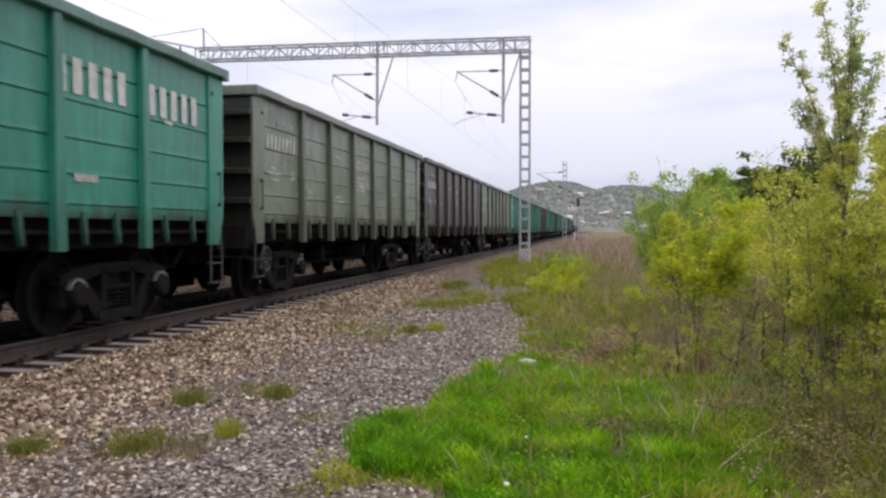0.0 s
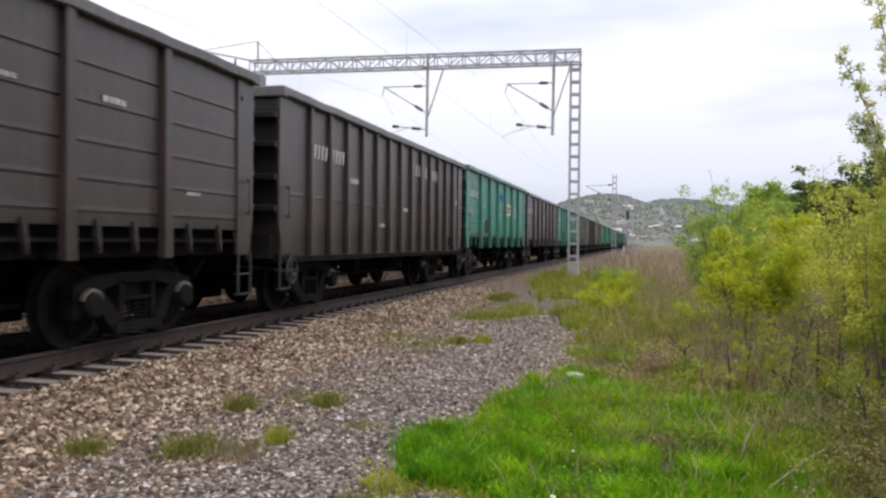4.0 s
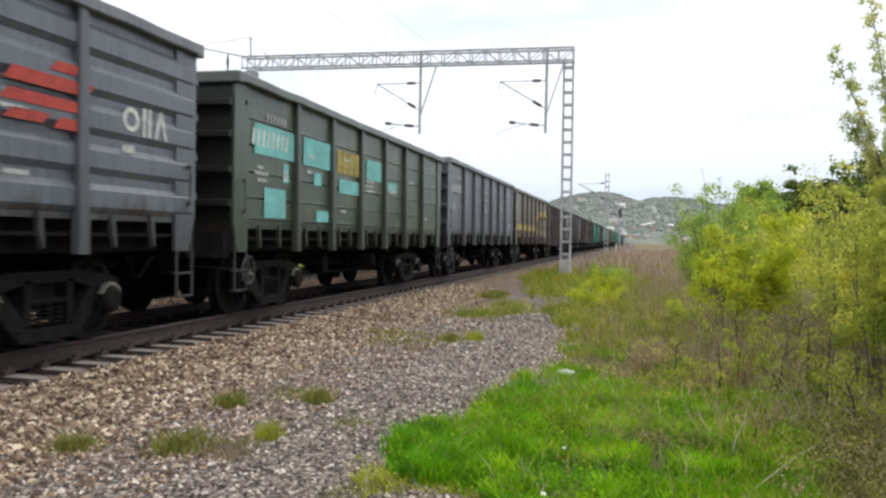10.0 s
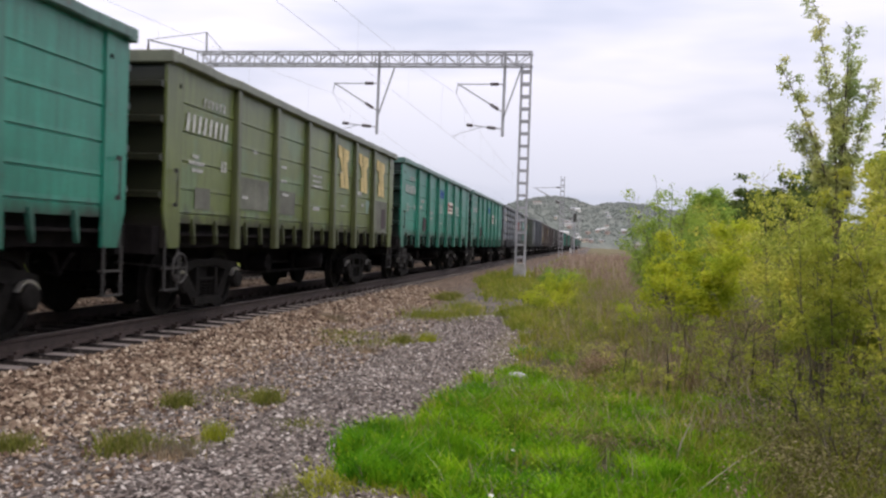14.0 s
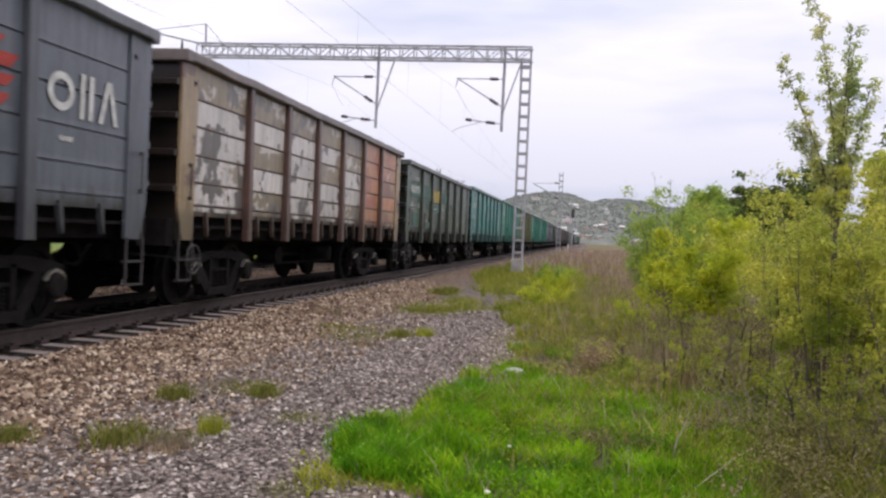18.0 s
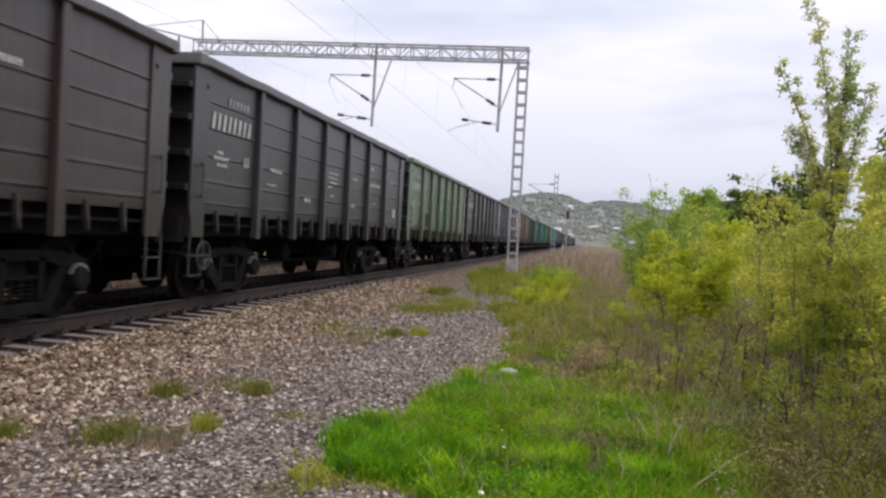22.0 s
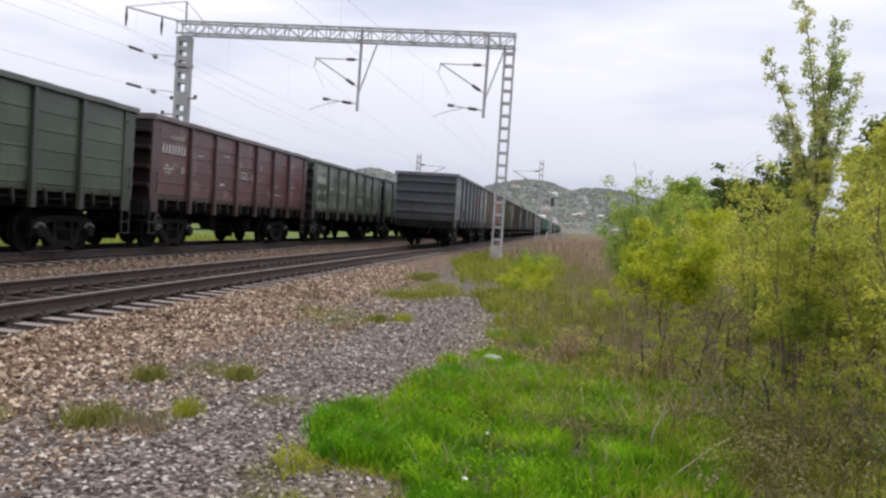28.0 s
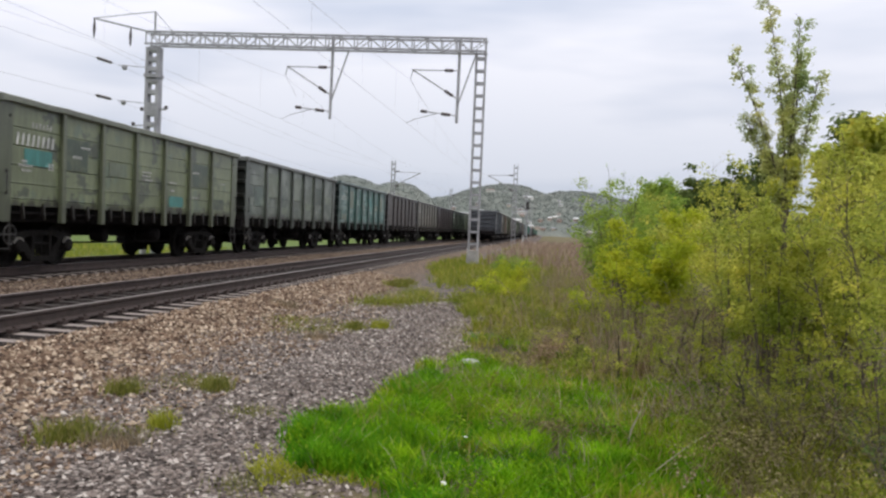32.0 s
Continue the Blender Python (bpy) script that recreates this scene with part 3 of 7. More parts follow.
def build_wagon(kind):
    w = new("freight_wagon")
    paint = PAINT["brown"]
    half_len = BODY / 2
    prof = wall_profile(kind)
    low = prof[0][1]
    # side walls
    for s in (1, -1):
        bm = bmesh.new()
        outer = [[bm.verts.new((s * (HALF + o), y, z)) for o, z in prof] for y in (-half_len + 0.08, half_len - 0.08)]
        for k in range(len(prof) - 1):
            bm.faces.new((outer[0][k], outer[1][k], outer[1][k + 1], outer[0][k + 1]))
        inner = [[bm.verts.new((s * (HALF - 0.03), y, z)) for z in (low, 3.45)] for y in (-half_len + 0.08, half_len - 0.08)]
        bm.faces.new((inner[0][0], inner[1][0], inner[1][1], inner[0][1]))
        bm.faces.new((outer[0][0], inner[0][0], inner[1][0], outer[1][0]))
        bm.faces.new((outer[0][-1], outer[1][-1], inner[1][1], inner[0][1]))
        part("side_wall", bm, paint, w)
        for y in POSTS[kind]:
            bm = bmesh.new()
            wd = 0.068 if kind != "blank" else 0.055
            dp = 0.115 if kind != "blank" else 0.10
            zb = 0.99 if kind != "blank" else 0.97
            v = box(bm, min(s * (HALF - 0.002), s * (HALF + dp)), max(s * (HALF - 0.002), s * (HALF + dp)), y - wd, y + wd, zb, 3.44)
            for q in v:
                if q.co.z < 1.5:
                    q.co.y = y + (q.co.y - y) * 1.22
                elif abs(q.co.x) > HALF + 0.05:
                    q.co.x -= s * 0.03
            bmesh.ops.bevel(bm, geom=[e for e in bm.edges if abs(e.verts[0].co.z - e.verts[1].co.z) > 1], offset=0.015, segments=1, affect="EDGES")
            part("post", bm, paint, w)
        # corner posts with a broad face
        for e in (-1, 1):
            bm = bmesh.new()
            y0, y1 = sorted((e * (half_len - 0.46), e * half_len))
            slant = 0.14
            if e > 0:
                pts = [(y0, 3.44), (y1, 3.44), (y1, 1.42), (y1 - slant, 1.0), (y0 + 0.015, 1.0)]
            else:
                pts = [(y0, 3.44), (y1, 3.44), (y1 - 0.015, 1.0), (y0 + slant, 1.0), (y0, 1.42)]
            slab(bm, pts, s * (HALF - 0.01), s * (HALF + 0.032))
            part("corner_post", bm, paint, w)
            if s > 0 and kind != "blank":
                bm = bmesh.new()
                lathe(bm, [(0, 0.035), (0.004, 0.035)], 10, (HALF + 0.032, e * (half_len - 0.36), 3.16))
                part("lashing_eye", bm, STEEL_DARK, w)
        bm = bmesh.new()
        # the rim is bent and dented along its length
        rings = []
        for k in range(41):
            y = half_len * (k / 20 - 1)
            dx = s * 0.022 * noise.noise((y * 0.9, s * 3.0, 1.7)) * min(1, 40 - k, k)
            dz = 0.020 * noise.noise((y * 1.3, s * 5.0, 6.1)) * min(1, 40 - k, k)
            sec = ((-0.05, 3.425), (0.105, 3.425), (0.12, 3.44), (0.12, 3.545), (0.105, TOP), (-0.035, TOP), (-0.05, 3.545))
            rings.append([bm.verts.new((s * (HALF + o) + dx, y, z + dz)) for o, z in sec])
        for p, q in zip(rings, rings[1:]):
            for k in range(7):
                bm.faces.new((p[k], p[(k + 1) % 7], q[(k + 1) % 7], q[k]))
        bm.faces.new(rings[0])
        bm.faces.new(rings[-1])
        part("top_rail", bm, paint, w)
        # hatch latches that hang below the sheet
        if kind != "blank":
            bays = [-half_len + 0.3] + POSTS[kind] + [half_len - 0.3]
            row = bmesh.new()
            for a, b in zip(bays, bays[1:]):
                for f in (0.3, 0.68):
                    y = a + (b - a) * f
                    bm = bmesh.new() if s > 0 else row
                    slab(bm, [(y - 0.05, 1.40), (y + 0.03, 1.40), (y + 0.03, 1.27), (y + 0.045, 1.18), (y + 0.05, 1.07), (y + 0.035, 1.05), (y - 0.005, 1.17), (y - 0.025, 1.27)], s * (HALF - 0.03), s * (HALF + 0.03))
                    if s > 0:
                        part("hatch_latch", bm, paint, w)
            if s < 0:
                tagged(part("latch_strip", row, paint, w), kind="stuff")
            bm = bmesh.new()
            box(bm, *sorted((s * (HALF - 0.36), s * (HALF - 0.24))), -half_len + 0.1, half_len - 0.1, 1.0, 1.42)
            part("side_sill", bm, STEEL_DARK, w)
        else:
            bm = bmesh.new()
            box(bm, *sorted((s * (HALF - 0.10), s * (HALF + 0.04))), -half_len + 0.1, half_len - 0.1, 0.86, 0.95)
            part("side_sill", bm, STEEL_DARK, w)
    # ends
    for e in (-1, 1):
        bm = bmesh.new()
        box(bm, -HALF - 0.03, HALF + 0.03, *sorted((e * (half_len - 0.10), e * (half_len - 0.06))), 1.0, 3.45)
        part("end_wall", bm, paint, w)
        for z in (1.62, 2.10, 2.60, 3.05):
            bm = bmesh.new()
            v = box(bm, -HALF, HALF, *sorted((e * (half_len - 0.07), e * (half_len + 0.10))), z, z + 0.14)
            for q in v:
                if abs(q.co.y) > half_len:
                    q.co.z += -0.035 if q.co.z > z + 0.07 else 0.035
            part("end_rib", bm, paint, w)
        bm = bmesh.new()
        box(bm, -HALF - 0.12, HALF + 0.12, *sorted((e * (half_len - 0.12), e * (half_len + 0.05))), 3.40, TOP + 0.004)
        bmesh.ops.bevel(bm, geom=bm.edges[:], offset=0.015, segments=1, affect="EDGES")
        part("end_top_rail", bm, paint, w)
        bm = bmesh.new()
        box(bm, -HALF + 0.05, HALF - 0.05, *sorted((e * (half_len - 0.05), e * (half_len + 0.14))), 0.92, 1.28)
        part("buffer_beam", bm, STEEL_DARK, w)
        # coupler
        bm = bmesh.new()
        box(bm, -0.09, 0.09, *sorted((e * (half_len - 0.2), e * (LEN / 2 - 0.22))), 0.95, 1.13)
        box(bm, -0.22, 0.12, *sorted((e * (LEN / 2 - 0.24), e * (LEN / 2 - 0.02))), 0.90, 1.18)
        box(bm, 0.06, 0.20, *sorted((e * (LEN / 2 - 0.30), e * (LEN / 2 - 0.06))), 0.94, 1.14)
        part("coupler", bm, STEEL_DARK, w)
        bm = bmesh.new()
        tube(bm, [(0.36, e * (half_len + 0.10), 0.98), (0.36, e * (half_len + 0.3), 0.86), (0.30, e * (half_len + 0.46), 0.62), (0.2, e * (half_len + 0.57), 0.66)], 0.03, 6)
        part("brake_hose", bm, STEEL_DARK, w)
        # step ladder below the corner
        bm = bmesh.new()
        x = HALF + 0.03
        for yy in (0.04, 0.40):
            box(bm, x - 0.012, x + 0.012, *sorted((e * (half_len - yy), e * (half_len - yy - 0.026))), 0.44, 1.02)
        for z in (0.44, 0.72):
            box(bm, x - 0.06, x + 0.02, *sorted((e * (half_len - 0.04), e * (half_len - 0.426))), z, z + 0.02)
        part("step_ladder", bm, RIM, w, "bent steel step ladder")
        bm = bmesh.new()
        for z in (1.55, 2.0):
            box(bm, HALF + 0.06, HALF + 0.10, *sorted((e * (half_len - 0.20), e * (half_len - 0.25))), z, z + 0.05)
        bar(bm, (HALF + 0.095, e * (half_len - 0.225), 1.56), (HALF + 0.095, e * (half_len - 0.225), 2.05), 0.014)
        part("grab_handle", bm, RIM, w)
    bm = bmesh.new()
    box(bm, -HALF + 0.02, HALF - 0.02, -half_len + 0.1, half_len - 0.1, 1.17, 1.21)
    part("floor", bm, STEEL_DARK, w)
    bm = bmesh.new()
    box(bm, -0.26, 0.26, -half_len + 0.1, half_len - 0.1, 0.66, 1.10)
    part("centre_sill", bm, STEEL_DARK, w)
    for y in (-2.6, 0.0, 2.6):
        bm = bmesh.new()
        v = box(bm, -HALF + 0.1, HALF - 0.1, y - 0.1, y + 0.1, 0.86, 1.09)
        for q in v:
            if abs(q.co.x) > 1 and q.co.z < 1:
                q.co.z += 0.14
        part("cross_beam", bm, STEEL_DARK, w)
    bm = bmesh.new()
    lathe(bm, [(-0.38, 0.05), (-0.36, 0.17), (0.36, 0.17), (0.38, 0.05)], 14, (0.75, 1.3, 0.72))
    part("air_tank", bm, STEEL_DARK, w, smooth=True)
    bm = bmesh.new()
    lathe(bm, [(-0.2, 0.06), (-0.18, 0.18), (0.18, 0.18), (0.2, 0.06)], 14, (0.7, -1.2, 0.70))
    bar(bm, (0.7, -1.2, 0.7), (0.45, 1.2, 0.66), 0.05)
    part("brake_cylinder", bm, STEEL_DARK, w, smooth=False)
    bm = bmesh.new()
    bar(bm, (0.62, -3.2, 0.50), (0.62, 3.2, 0.50), 0.045)
    bar(bm, (0.62, -0.9, 0.50), (0.62, -0.9, 0.85), 0.05)
    bar(bm, (0.62, 0.9, 0.50), (0.62, 0.9, 0.85), 0.05)
    part("brake_rod", bm, STEEL_DARK, w)
    if kind == "blank":
        bm = bmesh.new()
        box(bm, HALF + 0.01, HALF + 0.07, 4.52, 5.18, 1.06, 1.34)
        box(bm, HALF + 0.07, HALF + 0.10, 4.60, 5.10, 1.12, 1.18)
        box(bm, HALF + 0.07, HALF + 0.10, 4.60, 5.10, 1.24, 1.30)
        part("brake_lever_plate", bm, STEEL_DARK, w)
    # hand brake wheel at one corner
    bm = bmesh.new()
    ring = [(HALF + 0.10, -half_len + 0.35 + 0.20 * math.cos(a), 0.74 + 0.20 * math.sin(a)) for a in [2 * math.pi * k / 16 for k in range(17)]]
    tube(bm, ring, 0.014, 5)
    bar(bm, (HALF + 0.10, -half_len + 0.15, 0.74), (HALF + 0.10, -half_len + 0.55, 0.74), 0.02)
    bar(bm, (HALF + 0.10, -half_len + 0.35, 0.54), (HALF + 0.10, -half_len + 0.35, 0.94), 0.02)
    bar(bm, (HALF + 0.10, -half_len + 0.35, 0.74), (0.6, -half_len + 0.35, 0.78), 0.03)
    part("hand_brake_wheel", bm, RIM, w)
    for yb in (-4.325, 4.325):
        build_bogie(w, yb)
    return w


BOGIE = {}


def bogie_meshes():
    bm = bmesh.new()
    v = box(bm, -1.0, 1.0, -0.2, 0.2, 0.50, 0.76)
    box(bm, -0.25, 0.25, -0.25, 0.25, 0.74, 0.84)
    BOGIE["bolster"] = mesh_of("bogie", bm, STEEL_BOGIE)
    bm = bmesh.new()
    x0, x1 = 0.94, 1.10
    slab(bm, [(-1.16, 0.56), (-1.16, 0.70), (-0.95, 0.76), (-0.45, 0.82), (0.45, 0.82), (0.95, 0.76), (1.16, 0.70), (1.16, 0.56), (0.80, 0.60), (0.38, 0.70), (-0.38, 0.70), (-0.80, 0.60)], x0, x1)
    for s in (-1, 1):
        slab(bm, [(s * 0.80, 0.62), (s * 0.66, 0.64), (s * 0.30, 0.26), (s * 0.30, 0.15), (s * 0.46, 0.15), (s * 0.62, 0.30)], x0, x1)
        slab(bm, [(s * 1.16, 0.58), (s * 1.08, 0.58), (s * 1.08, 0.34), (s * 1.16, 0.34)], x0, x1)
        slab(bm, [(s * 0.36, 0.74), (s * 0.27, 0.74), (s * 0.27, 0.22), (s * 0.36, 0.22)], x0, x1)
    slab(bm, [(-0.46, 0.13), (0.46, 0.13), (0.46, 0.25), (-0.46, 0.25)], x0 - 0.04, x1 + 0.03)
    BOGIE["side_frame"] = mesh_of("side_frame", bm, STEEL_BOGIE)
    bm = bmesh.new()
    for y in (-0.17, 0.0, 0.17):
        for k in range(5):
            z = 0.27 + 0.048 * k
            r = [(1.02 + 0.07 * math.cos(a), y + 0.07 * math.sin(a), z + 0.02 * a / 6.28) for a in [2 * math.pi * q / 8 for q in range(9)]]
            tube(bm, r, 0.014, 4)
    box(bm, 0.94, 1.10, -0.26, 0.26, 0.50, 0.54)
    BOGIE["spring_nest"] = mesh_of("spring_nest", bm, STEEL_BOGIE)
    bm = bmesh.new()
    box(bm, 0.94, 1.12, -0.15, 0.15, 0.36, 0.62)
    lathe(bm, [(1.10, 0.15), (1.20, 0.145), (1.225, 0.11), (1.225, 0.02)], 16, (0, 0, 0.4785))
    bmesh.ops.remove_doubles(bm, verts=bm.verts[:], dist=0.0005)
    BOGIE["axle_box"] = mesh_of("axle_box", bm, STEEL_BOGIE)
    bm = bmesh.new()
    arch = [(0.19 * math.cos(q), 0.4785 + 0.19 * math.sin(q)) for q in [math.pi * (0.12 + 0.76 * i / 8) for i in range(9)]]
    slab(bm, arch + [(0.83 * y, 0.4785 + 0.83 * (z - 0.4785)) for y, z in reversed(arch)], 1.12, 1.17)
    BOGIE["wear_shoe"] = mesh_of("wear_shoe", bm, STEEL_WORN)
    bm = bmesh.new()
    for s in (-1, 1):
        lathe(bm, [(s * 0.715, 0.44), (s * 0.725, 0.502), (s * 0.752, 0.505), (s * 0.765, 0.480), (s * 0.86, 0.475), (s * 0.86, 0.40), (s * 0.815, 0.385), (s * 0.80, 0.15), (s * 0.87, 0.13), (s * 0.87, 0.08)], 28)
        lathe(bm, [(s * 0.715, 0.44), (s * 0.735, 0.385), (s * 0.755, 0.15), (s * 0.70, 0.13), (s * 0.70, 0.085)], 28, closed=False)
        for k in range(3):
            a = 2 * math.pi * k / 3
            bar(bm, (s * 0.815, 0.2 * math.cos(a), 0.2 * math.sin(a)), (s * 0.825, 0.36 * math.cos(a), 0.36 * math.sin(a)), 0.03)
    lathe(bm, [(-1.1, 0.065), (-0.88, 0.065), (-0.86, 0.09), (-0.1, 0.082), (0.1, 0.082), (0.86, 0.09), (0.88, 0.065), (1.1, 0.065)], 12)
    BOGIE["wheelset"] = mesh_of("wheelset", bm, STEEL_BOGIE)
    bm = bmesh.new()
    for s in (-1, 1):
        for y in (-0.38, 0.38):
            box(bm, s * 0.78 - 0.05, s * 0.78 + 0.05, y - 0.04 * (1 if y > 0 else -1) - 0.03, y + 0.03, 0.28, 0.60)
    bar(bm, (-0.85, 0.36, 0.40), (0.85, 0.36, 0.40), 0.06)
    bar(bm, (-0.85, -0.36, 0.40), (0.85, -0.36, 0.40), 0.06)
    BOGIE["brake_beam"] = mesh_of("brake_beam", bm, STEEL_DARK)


bogie_meshes()


def build_bogie(w, y):
    b = part("bogie", BOGIE["bolster"], None, w, "soot-black cast steel bogie", pose(0, y, 0))
    part("brake_beam", BOGIE["brake_beam"], None, b)
    for s in (0, 180):
        part("side_frame", BOGIE["side_frame"], None, b, "", pose(0, 0, 0, 0, 0, s))
        tagged(part("spring_nest", BOGIE["spring_nest"], None, b, "", pose(0, 0, 0, 0, 0, s)), kind="stuff")
        for a in (-0.925, 0.925):
            part("axle_box", BOGIE["axle_box"], None, b, "", pose(0, a, 0, 0, 0, s))
            if s == 0:
                part("wear_shoe", BOGIE["wear_shoe"], None, b, "bright worn steel shoe", pose(0, a, 0) @ Matrix.Diagonal((1, -1 if a > 0 else 1, 1, 1)))
    for a in (-1, 1):
        part("wheelset", BOGIE["wheelset"], None, b, "dark steel wheels on an axle", pose(0, a * 0.925, 0.4785))


WAGONS = {k: build_wagon(k) for k in ("hatch", "blank", "wave")}
PAINTED = {"side_wall", "latch_strip", "top_rail", "end_top_rail", "post", "corner_post", "hatch_latch", "end_wall", "end_rib"}


MARK = [HALF + 0.017]


def bars_mesh(name, rows, x=None):
    """Flat painted marks on the side: rows of (y, z, width, height, letters). Letters run along +y reading from the rear to the front on the near side."""
    x = MARK[0] if x is None else x
    bm = bmesh.new()
    for y, z, wd, ht, k, style in rows:
        step = wd / max(k, 1)
        for i in range(k):
            a = y + i * step
            b = a + step * 0.70
            if style == "o" and k > 1:
                box(bm, x, x + 0.004, a, a + step * 0.5, z, z + ht)
            elif style == "o":
                t = min(0.27 * (b - a), 0.20 * ht) + 0.004
                for c in ((a, b, z, z + t), (a, b, z + ht - t, z + ht), (a, a + t, z + t, z + ht - t), (b - t, b, z + t, z + ht - t)):
                    box(bm, x, x + 0.004, *c)
            elif style == "i":
                t = (b - a) * 0.36
                box(bm, x, x + 0.004, a, a + t, z, z + ht)
                box(bm, x, x + 0.004, b - t, b, z, z + ht)
            else:
                box(bm, x, x + 0.004, a, b, z, z + ht)
    return bm


def stroke_marks(name, rows, x=None, slant=0.16, thick=0.42):
    """Painted signs too worn to read: for each row of (y, z, width, height, count) short leaning bars."""
    x = MARK[0] if x is None else x
    bm = bmesh.new()
    for y, z, wd, ht, k in rows:
        step = wd / k
        for i in range(k):
            a = y + i * step
            t = thick * step
            slab(bm, [(a, z), (a + t, z), (a + t + slant * ht, z + ht), (a + slant * ht, z + ht)], x, x + 0.004)
    return bm


def common_marks(w, rng, mat=None, number=True):
    mat = mat or WHITE_MARK
    if number:
        tagged(part("wagon_number", stroke_marks("wagon_number", [(-5.92, 2.60, 1.42, 0.25, 8)]), mat, w, "row of white stencilled bars"), kind="stuff")
        tagged(part("owner_stencil", stroke_marks("owner_stencil", [(-5.40, 3.0, 0.78, 0.12, 6)]), FADED_MARK, w), kind="stuff")
        tagged(part("weight_stencil", bars_mesh("weight_stencil", [(-5.7, 2.25, 0.2, 0.05, 3, "s"), (-5.8, 2.16, 0.5, 0.05, 5, "s"), (-5.7, 2.06, 0.35, 0.05, 4, "s"), (-4.75, 2.13, 0.22, 0.16, 2, "o")]), FADED_MARK, w), kind="stuff")
    rows = []
    for a, n in ((-3.95, 2), (-2.3, 3), (-0.6, 3), (1.1, 2), (2.8, 2), (4.5, 1)):
        for k in range(n):
            if rng.random() < 0.7:
                rows.append((a + rng.random() * 0.5, 1.7 + rng.random() * 1.15, 0.18 + rng.random() * 0.4, 0.035 + 0.05 * rng.random(), rng.choice((4, 6, 8)), "s"))
    z = 2.4
    for k in range(3):
        rows.append((-0.45, z - 0.1 * k, 0.5 + 0.2 * rng.random(), 0.045, 7, "s"))
    tagged(part("inspection_stencil", bars_mesh("inspection_stencil", rows), FADED_MARK, w), kind="stuff")


def ring_mark(bm, y, z, ry, rz, thick, x):
    """A flat painted ring on the side."""
    n = 20
    for k in range(n):
        a, b = 2 * math.pi * k / n, 2 * math.pi * (k + 1) / n
        slab(bm, [(y + ry * math.cos(a), z + rz * math.sin(a)), (y + ry * math.cos(b), z + rz * math.sin(b)), (y + (ry - thick) * math.cos(b), z + (rz - thick) * math.sin(b)), (y + (ry - thick) * math.cos(a), z + (rz - thick) * math.sin(a))], x, x + 0.004)


def sign_plate(w, y, z):
    bm = bmesh.new()
    box(bm, HALF + 0.016, HALF + 0.024, y, y + 1.12, z, z + 0.43)
    p = part("sign_plate", bm, PLATE_MARK, w, "white sign plate with red marks")
    part("sign_emblem", bars_mesh("sign_emblem", [(y + 0.05, z + 0.07, 0.36, 0.29, 1, "o")], HALF + 0.025), RED_MARK, p)
    part("sign_letters", bars_mesh("sign_letters", [(y + 0.36, z + 0.22, 0.72, 0.10, 6, "s"), (y + 0.36, z + 0.10, 0.72, 0.05, 5, "s")], HALF + 0.025), MAROON_MARK, p)
    tagged(part("owner_stencil", bars_mesh("owner_stencil", [(y + 1.55, z + 0.26, 1.1, 0.06, 11, "s"), (y + 1.75, z + 0.16, 0.85, 0.05, 8, "s"), (y + 1.85, z + 0.08, 0.6, 0.05, 6, "s"), (y + 1.5, z - 0.02, 1.2, 0.05, 12, "s")]), WHITE_MARK, w), kind="stuff")


def hatch_square(w):
    bm = bmesh.new()
    box(bm, HALF + 0.016, HALF + 0.022, -3.32, -2.78, 1.5, 1.94)
    part("painted_square", bm, MAROON_MARK, w, "dark maroon painted square")


def fgk(w, small=False):
    x = MARK[0]
    shrink = Matrix.Translation((0, 5.72, 2.28)) @ Matrix.Diagonal((1, 0.68, 0.66, 1)) @ Matrix.Translation((0, -5.72, -2.28))
    bm = bmesh.new()
    ring_mark(bm, 4.78, 2.52, 0.22, 0.20, 0.08, x)
    for y in (5.10, 5.26):
        slab(bm, [(y, 2.28), (y + 0.08, 2.28), (y + 0.09, 2.76), (y + 0.01, 2.76)], x, x + 0.004)
    for y, e in ((5.52, 1), (5.68, -1)):
        slab(bm, [(y - e * 0.07, 2.28), (y + 0.08 - e * 0.07, 2.28), (y + 0.08 + e * 0.07, 2.76), (y + e * 0.07, 2.76)], x, x + 0.004)
    part("company_mark", bm, WHITE_MARK, w, "large white painted company mark", shrink if small else None)
    bm = bmesh.new()
    for y, z, a, b in ((2.80, 2.42, 1.15, 0.11), (2.85, 2.60, 1.15, 0.13), (3.45, 2.78, 0.36, 0.10), (2.85, 2.26, 0.5, 0.10), (3.5, 2.24, 0.4, 0.11)):
        slab(bm, [(y, z), (y + a, z), (y + a + 0.12, z + b), (y + 0.12, z + b)], x, x + 0.004)
    cross = bmesh.new()
    for y0, y1, z0, z1 in ((-0.02, 0.02, 1.62, 2.2), (-0.3, 0.3, 2.16, 2.2), (-0.36, 0.36, 1.88, 1.92), (-0.1, 0.1, 1.62, 1.66)):
        box(cross, x, x + 0.004, 0.05 + y0, 0.05 + y1, z0, z1)
    part("cross_stencil", cross, FADED_MARK, w, "white stencilled cross lines")
    part("red_emblem", bm, RED_MARK, w, "red slanting emblem shape", pose(0, 0.32, -0.05) if small else None)


